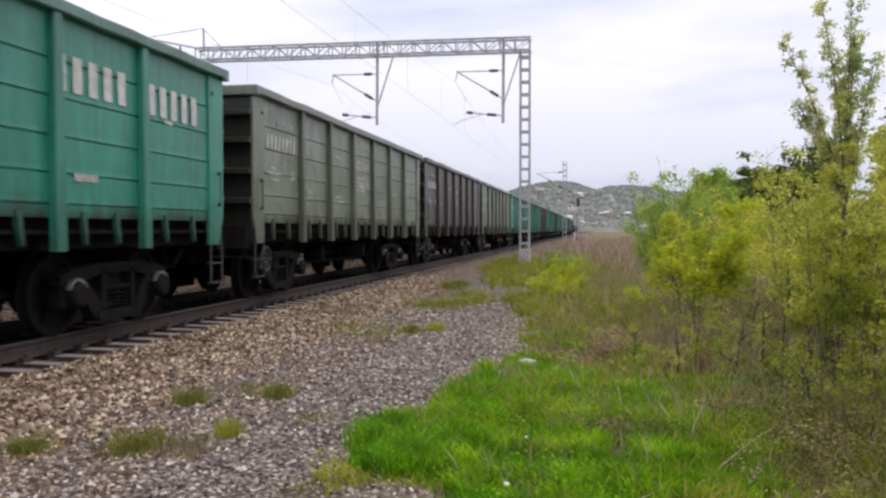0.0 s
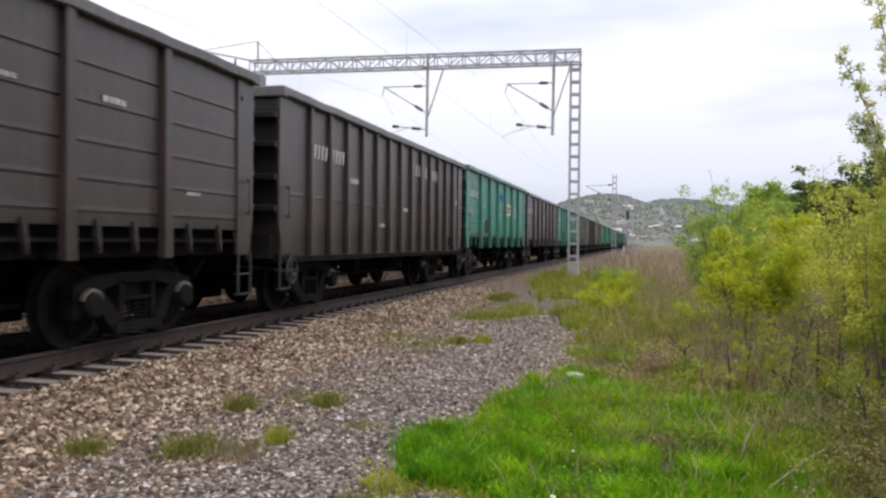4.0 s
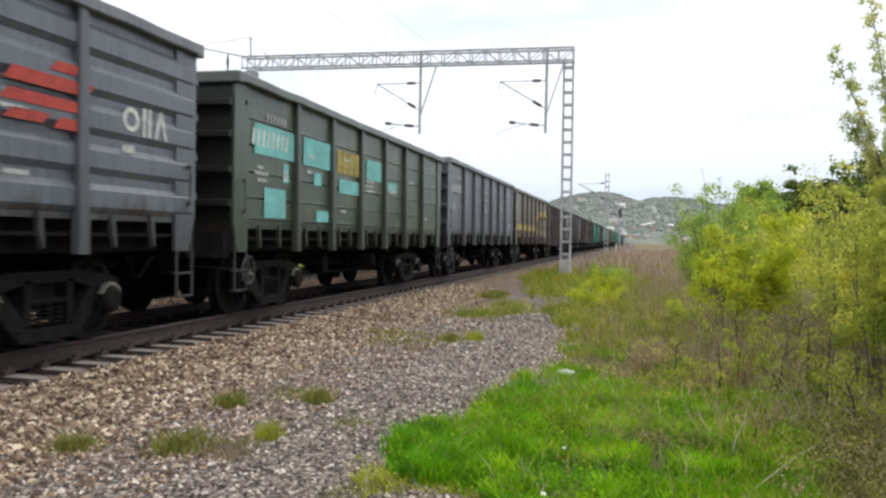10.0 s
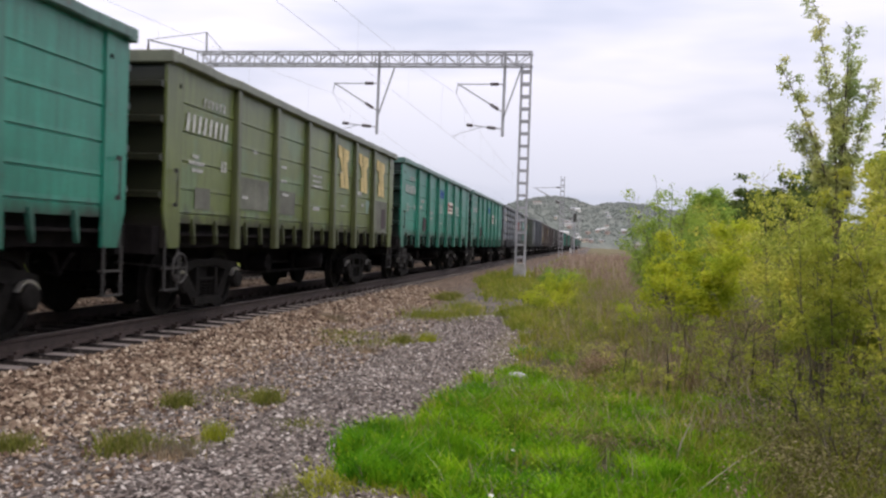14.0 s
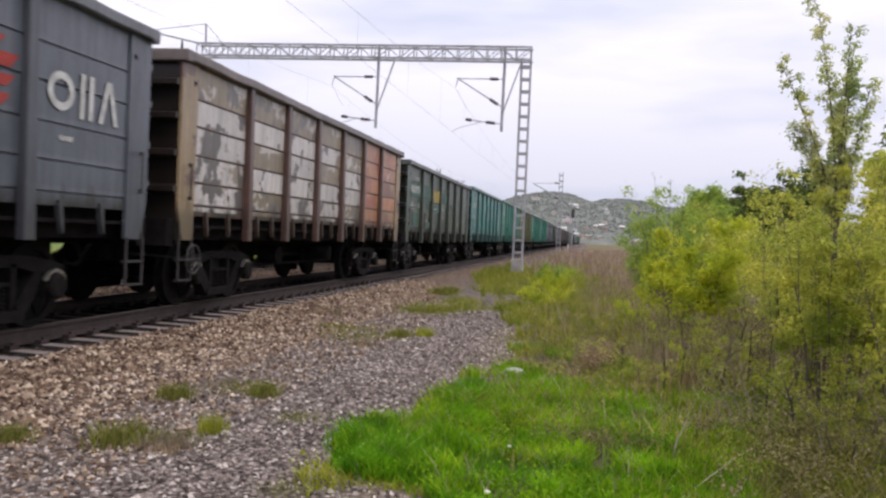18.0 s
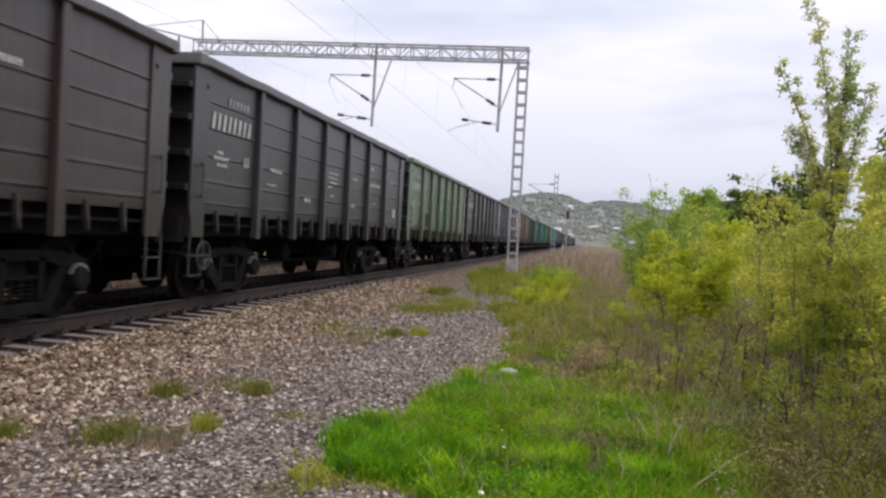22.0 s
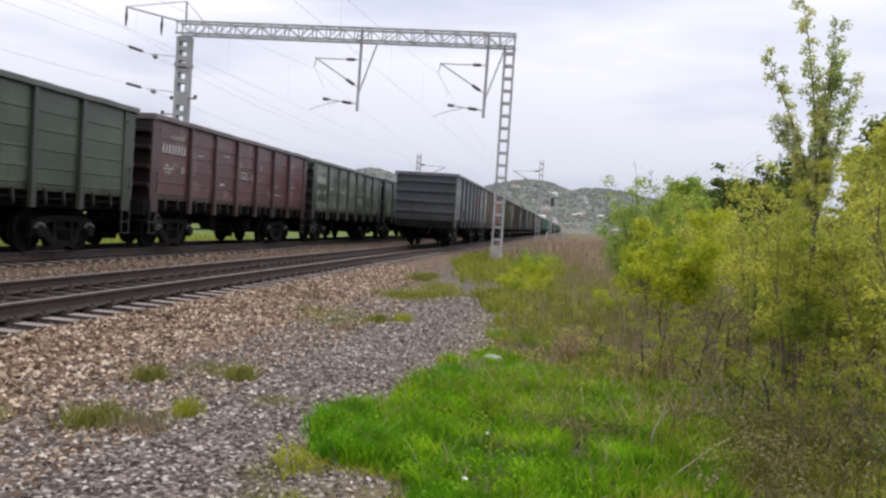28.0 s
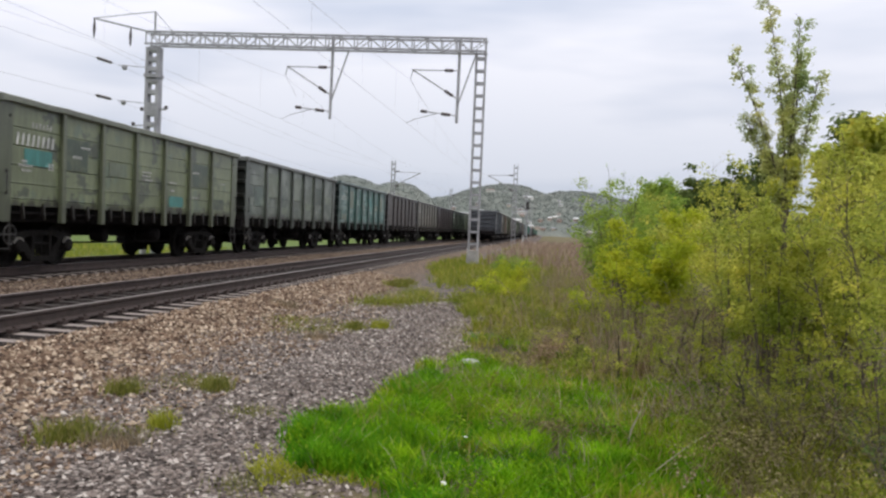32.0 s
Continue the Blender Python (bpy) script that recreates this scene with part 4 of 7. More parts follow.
# paint, body type and extra marks for each wagon of the near train, from the one abreast of the camera at the start; negative numbers run ahead
NEAR = {
    -14: ("brown", "hatch", ""), -13: ("green", "hatch", ""), -12: ("dkgreen", "hatch", ""), -11: ("green", "hatch", ""), -10: ("brown", "hatch", ""),
    -9: ("green", "hatch", ""), -8: ("dkgreen", "hatch", ""), -7: ("green", "hatch", ""), -6: ("dkgreen", "hatch", ""), -5: ("green", "hatch", ""),
    -4: ("green", "hatch", "common notice"), -3: ("worn", "hatch", "common"), -2: ("brown", "hatch", "common"), -1: ("worn", "hatch", "common notice"),
    0: ("green", "hatch", "common coal square"), 1: ("brown", "hatch", "common notice"), 2: ("green", "hatch", "common sign square blue"), 3: ("brown", "blank", "east"),
    4: ("brown", "hatch", "common notice"), 5: ("darkgrey", "hatch", "common notice"), 6: ("brown", "blank", "east"), 7: ("ochre", "hatch", "stripe"),
    8: ("slate", "hatch", "common plate"), 9: ("patched", "hatch", "yellow cyan bright common"), 10: ("slate", "wave", "common fgk"), 11: ("green", "hatch", "common sign square blue"),
    12: ("green", "hatch", "common sign square blue"), 13: ("olive", "hatch", "yellowbig common teal"), 14: ("green", "hatch", "common sign square blue"), 15: ("cyan", "hatch", "common"),
    16: ("patched", "hatch", "yellow cyan common blot"), 17: ("rust", "hatch", "flaking"), 18: ("slate", "hatch", "common fgk square"), 19: ("charcoal", "hatch", "common notice"),
    20: ("pale", "hatch", "common square"), 21: ("charcoal", "hatch", "common plate"), 22: ("brown", "hatch", "common notice"), 23: ("mixed", "hatch", "common cream square"),
    24: ("taupe", "hatch", "common redend square"), 25: ("slate", "hatch", "common fgk square"),
}
FAR = ["dkgreen", "dkgreen", "patched", "dkgreen", "maroon", "greypatch", "farpatch", "farolive", "greypatch", "teal", "brown", "taupe", "brown", "dkgreen", "worn", "maroon", "brown", "dkgreen", "teal"]
REPAINT = {
    "farpatch": [PAINT["worn"], PAINT["teal"], PAINT["patched"]], "farolive": [PAINT["worn"], PAINT["patched"], PAINT["cyan"]], "teal": [PAINT["worn"], PAINT["cyan"]],
    "greypatch": [PAINT["worn"], PAINT["patched"], PAINT["farpatch"], PAINT["worn"]],
    "dkgreen": [PAINT["patched"], PAINT["worn"]], "maroon": [PAINT["taupe"], PAINT["maroon"]],
}
TAN = wagon_paint("worn_tan_paint", (0.25, 0.20, 0.13), (0.50, 0.46, 0.42), 0.55, 1.6, (0.15, 0.135, 0.12), 0.56)
FLAKING = wagon_paint("flaking_primer", (0.56, 0.53, 0.50), (0.28, 0.23, 0.16), 0.59, 1.5, (0.115, 0.105, 0.095), 0.58)
ORANGE = wagon_paint("faded_orange", (0.46, 0.21, 0.105), (0.36, 0.12, 0.075), 0.55, 1.2, (0.46, 0.42, 0.37), 0.64)
RUSTY = wagon_paint("rust_brown_panel", (0.26, 0.12, 0.075), (0.36, 0.22, 0.125), 0.56, 1.2, (0.42, 0.38, 0.33), 0.64)
DEEP_GREEN = wagon_paint("deep_green_repaint", (0.012, 0.14, 0.06), dust=0.3)
EMBLEM_YELLOW = simple("emblem_yellow", (0.58, 0.46, 0.22), 0.8, 0.0, 0.25, 5.0)
RED_POST = wagon_paint("red_brown_post", (0.15, 0.062, 0.045), dust=0.3)
RED_END = wagon_paint("red_primer_end", (0.27, 0.098, 0.068), (0.21, 0.095, 0.075), 0.58, 0.9)


def emblem_rings():
    bm = bmesh.new()
    x = HALF + 0.018
    ring_mark(bm, 3.66, 2.50, 0.36, 0.27, 0.12, x)
    box(bm, x, x + 0.004, 3.08, 3.24, 2.02, 2.76)
    ring_mark(bm, 4.80, 2.46, 0.33, 0.30, 0.13, x)
    box(bm, x, x + 0.004, 4.36, 4.46, 2.20, 2.34)
    return bm


def fit_out(kind, paint, extras, label, group, seed):
    w = copy_thing(WAGONS[kind], Matrix())
    mat = PAINT[paint]
    for o in w.children:
        if o.name.split(".")[0] in PAINTED:
            o.material_slots[0].link = "OBJECT"
            base = o.name.split(".")[0]
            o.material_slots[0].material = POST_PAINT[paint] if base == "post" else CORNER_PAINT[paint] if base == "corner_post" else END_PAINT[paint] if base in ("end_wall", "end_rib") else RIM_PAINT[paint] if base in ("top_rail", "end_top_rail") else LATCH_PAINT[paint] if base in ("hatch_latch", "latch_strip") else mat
    rng = random.Random(seed)
    MARK[0] = HALF + (0.056 if kind == "wave" else 0.017)
    if "common" in extras:
        common_marks(w, rng)
    if "notice" in extras:
        rows = [(-0.55, z, wd, 0.05, k, "s") for z, wd, k in ((2.75, 1.1, 12), (2.67, 1.25, 13), (2.59, 0.9, 9), (2.28, 1.0, 10), (2.2, 1.25, 13), (2.12, 0.8, 8))]
        tagged(part("notice_stencil", bars_mesh("notice_stencil", rows + [(-0.2, 3.14, 0.85, 0.15, 6, "o"), (-0.6, 3.14, 0.3, 0.18, 1, "i")]), FADED_MARK, w), kind="stuff")
    if "coal" in extras:
        tagged(part("company_letters", stroke_marks("company_letters", [(2.60, 2.66, 1.42, 0.38, 5), (4.42, 2.64, 1.40, 0.38, 5)], slant=-0.04, thick=0.55), WHITE_MARK, w, "large white letter shapes on green paint"), kind="stuff")
    if "sign" in extras:
        sign_plate(w, 1.22, 2.26)
    if "square" in extras:
        hatch_square(w)
    if "blue" in extras:
        part("blue_emblem", bars_mesh("blue_emblem", [(-0.62, 2.74, 1.1, 0.30, 3, "i"), (-0.62, 2.84, 1.45, 0.12, 1, "s")]), BLUE_MARK, w, "blue emblem shape")
    if "east" in extras:
        tagged(part("company_letters", stroke_marks("company_letters", [(1.02, 2.80, 1.5, 0.28, 5), (2.90, 2.80, 0.62, 0.26, 4)], slant=0.0), FADED_MARK, w, "faded white letter shapes across the ribs"), kind="stuff")
        tagged(part("wagon_number", stroke_marks("wagon_number", [(-5.1, 2.6, 0.66, 0.24, 4), (-4.25, 2.6, 0.66, 0.24, 4)]), WHITE_MARK, w), kind="stuff")
        tagged(part("weight_stencil", bars_mesh("weight_stencil", [(-1.6, 1.5, 0.5, 0.07, 5, "s"), (0.2, 1.9, 0.5, 0.07, 6, "s"), (5.72, 2.28, 0.26, 0.16, 1, "s"), (-3.3, 2.3, 0.5, 0.1, 5, "s")]), FADED_MARK, w), kind="stuff")
    if "stripe" in extras:
        bm = bmesh.new()
        bays = [-6.2] + POSTS["hatch"] + [6.2]
        band = bmesh.new()
        for k, (a, b) in enumerate(zip(bays, bays[1:])):
            y0, y1, x = a + 0.10, b - 0.10, HALF + 0.016
            z0, z1 = (1.68, 1.68) if k < 4 else (1.70, 2.56) if k == 4 else (2.60, 2.60)
            slab(bm, [(y0, z0), (y1, z1), (y1, z1 + 0.27), (y0, z0 + 0.27)], x, x + 0.004)
            slab(band, [(y0, z0 - 0.24), (y1, z1 - 0.24), (y1, z1 - 0.004), (y0, z0 - 0.004)], x, x + 0.004)
        part("paint_stripe", bm, OCHRE_MARK, w, "faded yellow stripe that climbs a step")
        part("paint_band", band, BROWN_MARK, w, "brown band under the yellow stripe")
        for k, (y0, y1, z0, z1) in enumerate(((3.0, 4.08, 1.42, 2.02), (2.66, 3.0, 1.46, 1.95), (4.42, 5.95, 1.40, 2.05))):
            part("repaint_patch", bars_mesh("repaint_patch", [(y0, z0, (y1 - y0) / 0.70, z1 - z0, 1, "s")], HALF + 0.0145), (KHAKI_MARK, MAROON_MARK, KHAKI_MARK)[k], w, "pale khaki repainted panel" if k != 1 else "dark painted blot")
    if "plate" in extras:
        part("stencil_square", bars_mesh("stencil_square", [(5.38, 1.64, 0.42, 0.24, 1, "o"), (5.45, 1.70, 0.22, 0.12, 1, "s")]), WHITE_MARK, w, "small white stencilled square")
        tagged(part("company_letters", bars_mesh("company_letters", [(2.9, 2.36, 1.0, 0.09, 9, "o")]), WHITE_MARK, w), kind="stuff")
    if "yellow" in extras.split():
        part("yellow_letters", bars_mesh("yellow_letters", [(-2.2, 2.46, 1.35, 0.44, 4, "i")]), YELLOW_MARK, w, "yellow letter shapes")
    if "yellowbig" in extras:
        part("repaint_patch", bars_mesh("repaint_patch", [(4.42, 1.37, 2.1, 0.82, 1, "s")], HALF + 0.0145), GREY_MARK, w, "grey repainted lower panel")
        part("repaint_patch", bars_mesh("repaint_patch", [(5.28, 1.48, 0.62, 0.52, 1, "s")]), MAROON_MARK, w, "dark painted blot")
        for y in (1.12, 2.82, 4.55):
            for outline in (((0.12, 3.22), (0.38, 3.22), (0.66, 2.32), (0.36, 2.32), (0.32, 2.64), (0.46, 2.67), (0.28, 2.95), (0.14, 2.98)), ((0.46, 3.2), (0.97, 3.17), (0.93, 2.95), (0.82, 2.91), (0.97, 2.30), (0.71, 2.32), (0.54, 2.92))):
                bm = bmesh.new()
                slab(bm, [(y + a, z) for a, z in reversed(outline)], MARK[0], MARK[0] + 0.004)
                part("yellow_emblem", bm, EMBLEM_YELLOW, w, "large pale yellow emblem shape")
    if "cyan" in extras:
        tone = CYAN_MARK if "bright" in extras else TEAL_MARK
        for y, z, a, b in ((-5.82, 2.47, 1.5, 0.46), (-5.45, 1.52, 0.8, 0.46), (-3.9, 2.46, 1.4, 0.49), (-3.4, 2.15, 0.35, 0.22), (-3.25, 1.5, 0.6, 0.2), (-2.1, 2.08, 1.2, 0.27), (-0.4, 2.46, 1.05, 0.42), (-4.75, 2.1, 0.22, 0.3), (1.2, 2.3, 0.7, 0.2)):
            part("repaint_patch", bars_mesh("repaint_patch", [(y, z, a / 0.70, b, 1, "s")], HALF + 0.0145), tone, w, "repainted blue-green patch")
    if "blot" in extras:
        part("painted_square", bars_mesh("painted_square", [(-4.12, 1.48, 1.0, 0.52, 1, "s")], HALF + 0.018), MAROON_MARK, w, "dark painted square")
    if "fgk" in extras:
        fgk(w, kind == "wave")
    if "teal" in extras.split():
        for y, z, a, b in ((-4.0, 1.62, 1.2, 0.5), (-2.35, 1.6, 0.9, 0.42), (-5.6, 1.55, 0.5, 0.3)):
            part("repaint_patch", bars_mesh("repaint_patch", [(y, z, a / 0.70, b, 1, "s")], HALF + 0.0145), GREY_MARK, w, "grey-green repainted patch")
    if "flaking" in extras:
        bays = [-6.12] + POSTS["hatch"] + [6.12]
        rows = (1.37, 1.475, 1.795, 2.175, 2.575, 2.955, 3.40)
        for k, (a, b) in enumerate(zip(bays, bays[1:])):
            for z0, z1 in zip(rows, rows[1:]):
                lot = rng.random()
                if k > 4:
                    mat, say = (ORANGE, "strip of faded orange paint") if lot < 0.8 else (RUSTY, "strip of rust-brown paint")
                elif z0 > 2.9 or lot > (1.1, 0.45, 0.75, 0.8, 0.35)[k]:
                    mat, say = TAN, "strip of tan and grey worn paint"
                else:
                    mat, say = FLAKING, "strip of flaking white primer"
                bm = bmesh.new()
                box(bm, HALF + 0.0065, HALF + 0.0105, a + 0.11, b - 0.11, z0 + 0.035, z1 - 0.006)
                part("wall_panel", bm, mat, w, say)
    if "cream" in extras:
        bm = bmesh.new()
        box(bm, HALF + 0.016, HALF + 0.022, 2.68, 4.1, 2.26, 3.12)
        p = part("advert_panel", bm, CREAM_MARK, w, "cream panel with a round dark emblem")
        bm = bmesh.new()
        lathe(bm, [(0, 0.17), (0.004, 0.17)], 20, (HALF + 0.022, 3.32, 2.90))
        part("emblem", bm, PAINT["mixed"], p)
        tagged(part("panel_letters", bars_mesh("panel_letters", [(2.78, 2.50, 1.3, 0.17, 8, "o"), (2.85, 2.31, 1.15, 0.13, 7, "o")], HALF + 0.023), MAROON_MARK, p), kind="stuff")
        part("repaint_patch", bars_mesh("repaint_patch", [(4.5, 1.95, 2.0, 0.66, 1, "s")], HALF + 0.0145), DEEP_GREEN, w, "blue-green repainted patch")
    if "redend" in extras:
        bm = bmesh.new()
        box(bm, HALF + 0.0135, HALF + 0.017, 4.36, 6.02, 1.34, 3.4)
        box(bm, HALF + 0.0135, HALF + 0.017, 2.66, 4.14, 1.34, 3.4)
        part("red_panel", bm, RED_END, w, "faded red repainted end bays")
        for o in w.children:
            if o.name.split(".")[0] == "post" and max(v.co.y for v in o.data.vertices) > 2.4 and o.data.vertices[0].co.x > 0:
                o.material_slots[0].material = RED_POST
        tagged(part("yellow_emblem", emblem_rings(), EMBLEM_YELLOW, w, "pale yellow emblem shape"), kind="stuff")
    if "repaint" in extras:
        tone = REPAINT[paint]
        bays = [-5.9] + POSTS["hatch"] + [5.9]
        for a, b in zip(bays, bays[1:]):
            if rng.random() < 0.8:
                y0 = a + 0.12 + rng.random() * 0.25
                z0 = rng.choice((1.55, 1.82, 2.2))
                ht = rng.choice((0.3, 0.34, 0.72, 0.95))
                part("repaint_patch", bars_mesh("repaint_patch", [(y0, z0, (b - 0.12 - y0) / 0.76 * rng.uniform(0.7, 1.0), min(ht, 3.3 - z0), 1, "s")], HALF + 0.0135), rng.choice(tone), w)
    if "far" in group:
        for o in w.children:
            base = o.name.split(".")[0]
            if base in ("post", "corner_post"):
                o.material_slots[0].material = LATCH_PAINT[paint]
            elif base in ("hatch_latch", "latch_strip"):
                o.material_slots[0].material = END_PAINT[paint]
    tagged(w, label, "freight wagon", group)
    return w


# how far each wagon differs in length and in the height of its body
SIZE = {0: (-0.08, 0.02), 1: (0.30, 0.0), 2: (0.0, 0.05), 6: (-0.35, -0.06), 7: (0.15, 0.0), 8: (0.10, 0.05), 9: (-0.55, -0.07), 10: (0.0, 0.04), 11: (-0.1, 0.04), 12: (0.35, 0.04), 13: (-0.45, 0.01), 14: (0.0, 0.05), 16: (0.0, -0.10), 17: (0.15, 0.01), 18: (0.2, 0.05), 19: (0.1, 0.02), 20: (-0.55, 0.03), 21: (0.7, 0.01), 22: (0.35, 0.0), 23: (0.2, 0.03), 24: (-0.2, 0.04), 25: (0.0, 0.03)}


def resize(w, longer, higher):
    ky, kz = 1 + longer / BODY, 1 + higher / TOP
    for o in w.children:
        if o.name.split(".")[0] == "bogie":
            o.location.y *= ky
        else:
            o.matrix_basis = Matrix.Diagonal((1, ky, kz, 1)) @ o.matrix_basis


near_train = {}
for n, (paint, kind, extras) in NEAR.items():
    text = PAINT_SAY[paint] + " open-top coal wagon " + ("with smooth ribbed sides" if kind == "blank" else "with corrugated sides" if kind == "wave" else "with steel posts and hatches")
    near_train[n] = fit_out(kind, paint, extras, text, "wagons of the near train", 100 + n)
    if n < -4:
        for o in list(near_train[n].children):
            if o.name.split(".")[0] in ("hatch_latch", "lashing_eye", "grab_handle", "brake_hose", "brake_rod", "air_tank", "brake_cylinder"):
                bpy.data.objects.remove(o)
    if n in SIZE:
        resize(near_train[n], *SIZE[n])
far_train = {}
for k, paint in enumerate(FAR):
    far_train[k - 3] = fit_out("hatch", paint, ("common" if k % 2 or paint == "maroon" else "") + (" repaint" if paint in ("dkgreen", "greypatch", "farpatch", "farolive", "teal") else ""), PAINT_SAY[paint] + " open-top wagon on the far track", "wagons of the far train", 300 + k)
POST_ROW = {}
for s in (-1, 1):
    bm = bmesh.new()
    for y in POSTS["hatch"]:
        box(bm, *sorted((s * (HALF - 0.002), s * (HALF + 0.1))), y - 0.09, y + 0.09, 0.99, 3.44)
    POST_ROW[s] = mesh_of("post_row", bm, PAINT["dkgreen"])
# wagons of the far train that pass hidden behind the near one
for m in range(-28, -3):
    w = new("freight_wagon")
    for o in WAGONS["hatch"].children:
        kind = o.name.split(".")[0]
        if kind in ("side_wall", "end_wall", "top_rail", "end_top_rail", "floor", "centre_sill", "side_sill"):
            c = o.copy()
            scene.collection.objects.link(c)
            c.parent = w
            if kind in PAINTED:
                c.material_slots[0].link = "OBJECT"
                c.material_slots[0].material = PAINT[FAR[m % len(FAR)]]
        elif kind == "bogie":
            b = part("bogie", BOGIE["bolster"], None, w, "", o.matrix_basis.copy())
            for s in (0, 180):
                part("side_frame", BOGIE["side_frame"], None, b, "", pose(0, 0, 0, 0, 0, s))
            for a in (-1, 1):
                part("wheelset", BOGIE["wheelset"], None, b, "", pose(0, a * 0.925, 0.4785))
    for s in (-1, 1):
        part("post_row", POST_ROW[s], None, w)
    tagged(w, PAINT_SAY[FAR[m % len(FAR)]] + " open-top wagon on the far track", "freight wagon", "wagons of the far train")
    far_train[m] = w
for w in WAGONS.values():
    for o in (*w.children_recursive, w):
        bpy.data.objects.remove(o)

# ---------------------------------------------------------------- overhead line


def build_portal():
    p = new("catenary_portal")
    xr, xl = -3.10, -18.24
    zb, zt = 0.34, 9.02
    # lattice mast beside the near track
    for dx in (-0.20, 0.20):
        for dy in (-0.16, 0.16):
            bm = bmesh.new()
            box(bm, xr + dx - 0.035, xr + dx + 0.035, dy - 0.035, dy + 0.035, zb, 9.05)
            part("mast_leg", bm, GALV, p)
    rung = bmesh.new()
    box(rung, -0.165, 0.165, -0.02, 0.02, -0.05, 0.05)
    rung = mesh_of("mast_rung", rung, GALV)
    for k in range(16):
        z = 0.62 + 0.545 * k
        for dy in (-0.17, 0.17):
            part("mast_rung", rung, None, p, "", pose(xr, dy, z))
    # solid mast on the far side
    for dx in (-0.26, 0.26):
        bm = bmesh.new()
        box(bm, xl + dx - 0.07, xl + dx + 0.07, -0.2, 0.2, -1.0, 9.05)
        part("mast_leg", bm, GALV, p)
    for k, z in enumerate((0.6, 1.7, 2.8, 3.9, 4.7, 5.5, 6.2, 7.0, 7.5, 8.05, 8.5, 8.95)):
        bm = bmesh.new()
        box(bm, xl - 0.20, xl + 0.20, -0.19, 0.19, z - (0.10 if k % 2 or z > 7.1 else 0.3), z + (0.10 if k % 2 or z > 7.1 else 0.3))
        part("mast_plate", bm, GALV, p)
    bm = bmesh.new()
    box(bm, xl - 0.36, xl + 0.36, -0.26, 0.26, 7.65, 7.82)
    box(bm, xl - 0.55, xl + 0.62, -0.04, 0.04, 6.18, 6.26)
    box(bm, xl - 0.95, xl + 0.3, -0.04, 0.04, 5.42, 5.48)
    part("mast_bracket", bm, GALV, p)
    for dx, z in ((-0.55, 6.1), (0.62, 6.2), (-0.95, 5.4)):
        bm = bmesh.new()
        lathe(bm, [(-0.02, 0.03), (0.0, 0.09), (0.10, 0.09), (0.12, 0.03)], 10, (xl + dx, 0, z))
        part("insulator", bm, INSUL, p)
    # footings
    bm = bmesh.new()
    v = box(bm, xr - 0.30, xr + 0.30, -0.30, 0.30, -0.75, zb)
    for q in v:
        if q.co.z > 0:
            q.co.x = xr + (q.co.x - xr) * 0.82
            q.co.y *= 0.82
    bmesh.ops.bevel(bm, geom=bm.edges[:], offset=0.03, segments=1, affect="EDGES")
    part("footing", bm, CONCRETE, p, "pale chipped concrete footing")
    # beam truss
    for y in (-0.28, 0.28):
        for z in (9.07, 9.62):
            bm = bmesh.new()
            box(bm, xl - 0.35, -2.84, y - 0.04, y + 0.04, z - 0.04, z + 0.04)
            part("beam_chord", bm, GALV, p)
    n = 24
    step = (-2.9 - xl + 0.3) / n
    up = bmesh.new()
    box(up, -0.022, 0.022, -0.018, 0.018, 0, 0.55)
    up = mesh_of("beam_upright", up, GALV)
    dg = bmesh.new()
    bar(dg, (0, 0, 0.55), (step, 0, 0), 0.036)
    dg = mesh_of("beam_diagonal", dg, GALV)
    for i in range(n + 1):
        x = xl - 0.3 + i * step
        for y in (-0.28, 0.28):
            part("beam_upright", up, None, p, "", pose(x, y, 9.07))
            if i < n:
                part("beam_diagonal", dg, None, p, "", pose(x, y, 9.07) if i % 2 == 0 else pose(x + step, y, 9.07, 0, 0, 180))
    # hanging posts and cantilevers
    for x in (-9.80, -4.05):
        bm = bmesh.new()
        tube(bm, [(x, 0, 9.66), (x, 0, 5.93)], 0.065, 8)
        part("drop_post", bm, GALV, p)
        bm = bmesh.new()
        bar(bm, (x + 0.75, 0, 9.05), (x + 0.05, 0, 6.85), 0.055)
        part("drop_brace", bm, GALV, p)
        bm = bmesh.new()
        tube(bm, [(x, 0, 8.25), (x - 2.05, 0, 8.24)], 0.024, 6)
        tube(bm, [(x, 0, 7.0), (x - 2.10, 0, 8.26)], 0.03, 6)
        tube(bm, [(x - 2.05, 0, 8.26), (x - 2.15, 0, 7.85)], 0.02, 5)
        tube(bm, [(x - 2.15, 0, 7.85), (x - 1.6, 0, 6.9)], 0.008, 4)
        part("cantilever_arm", bm, GALV, p)
        bm = bmesh.new()
        tube(bm, [(x, 0, 6.26), (x - 1.55, 0, 6.42)], 0.024, 6)
        tube(bm, [(x - 0.9, 0, 6.34), (x - 1.9, 0, 6.05), (x - 2.25, 0, 5.86)], 0.014, 5)
        part("registration_arm", bm, GALV, p)
        for a, b in (((x - 0.25, 0, 8.25), (x - 0.62, 0, 8.25)), ((x - 0.22, 0, 7.13), (x - 0.58, 0, 7.35)), ((x - 0.3, 0, 6.29), (x - 0.7, 0, 6.33)), ((x - 1.35, 0, 6.40), (x - 1.62, 0, 6.43))):
            bm = bmesh.new()
            tube(bm, [a, b], 0.07, 8)
            part("insulator", bm, INSUL, p, "dark ribbed insulator")
    # outrigger for the feeder lines
    bm = bmesh.new()
    bar(bm, (xl, 0, 9.6), (xl - 0.03, 0, 10.6), 0.07)
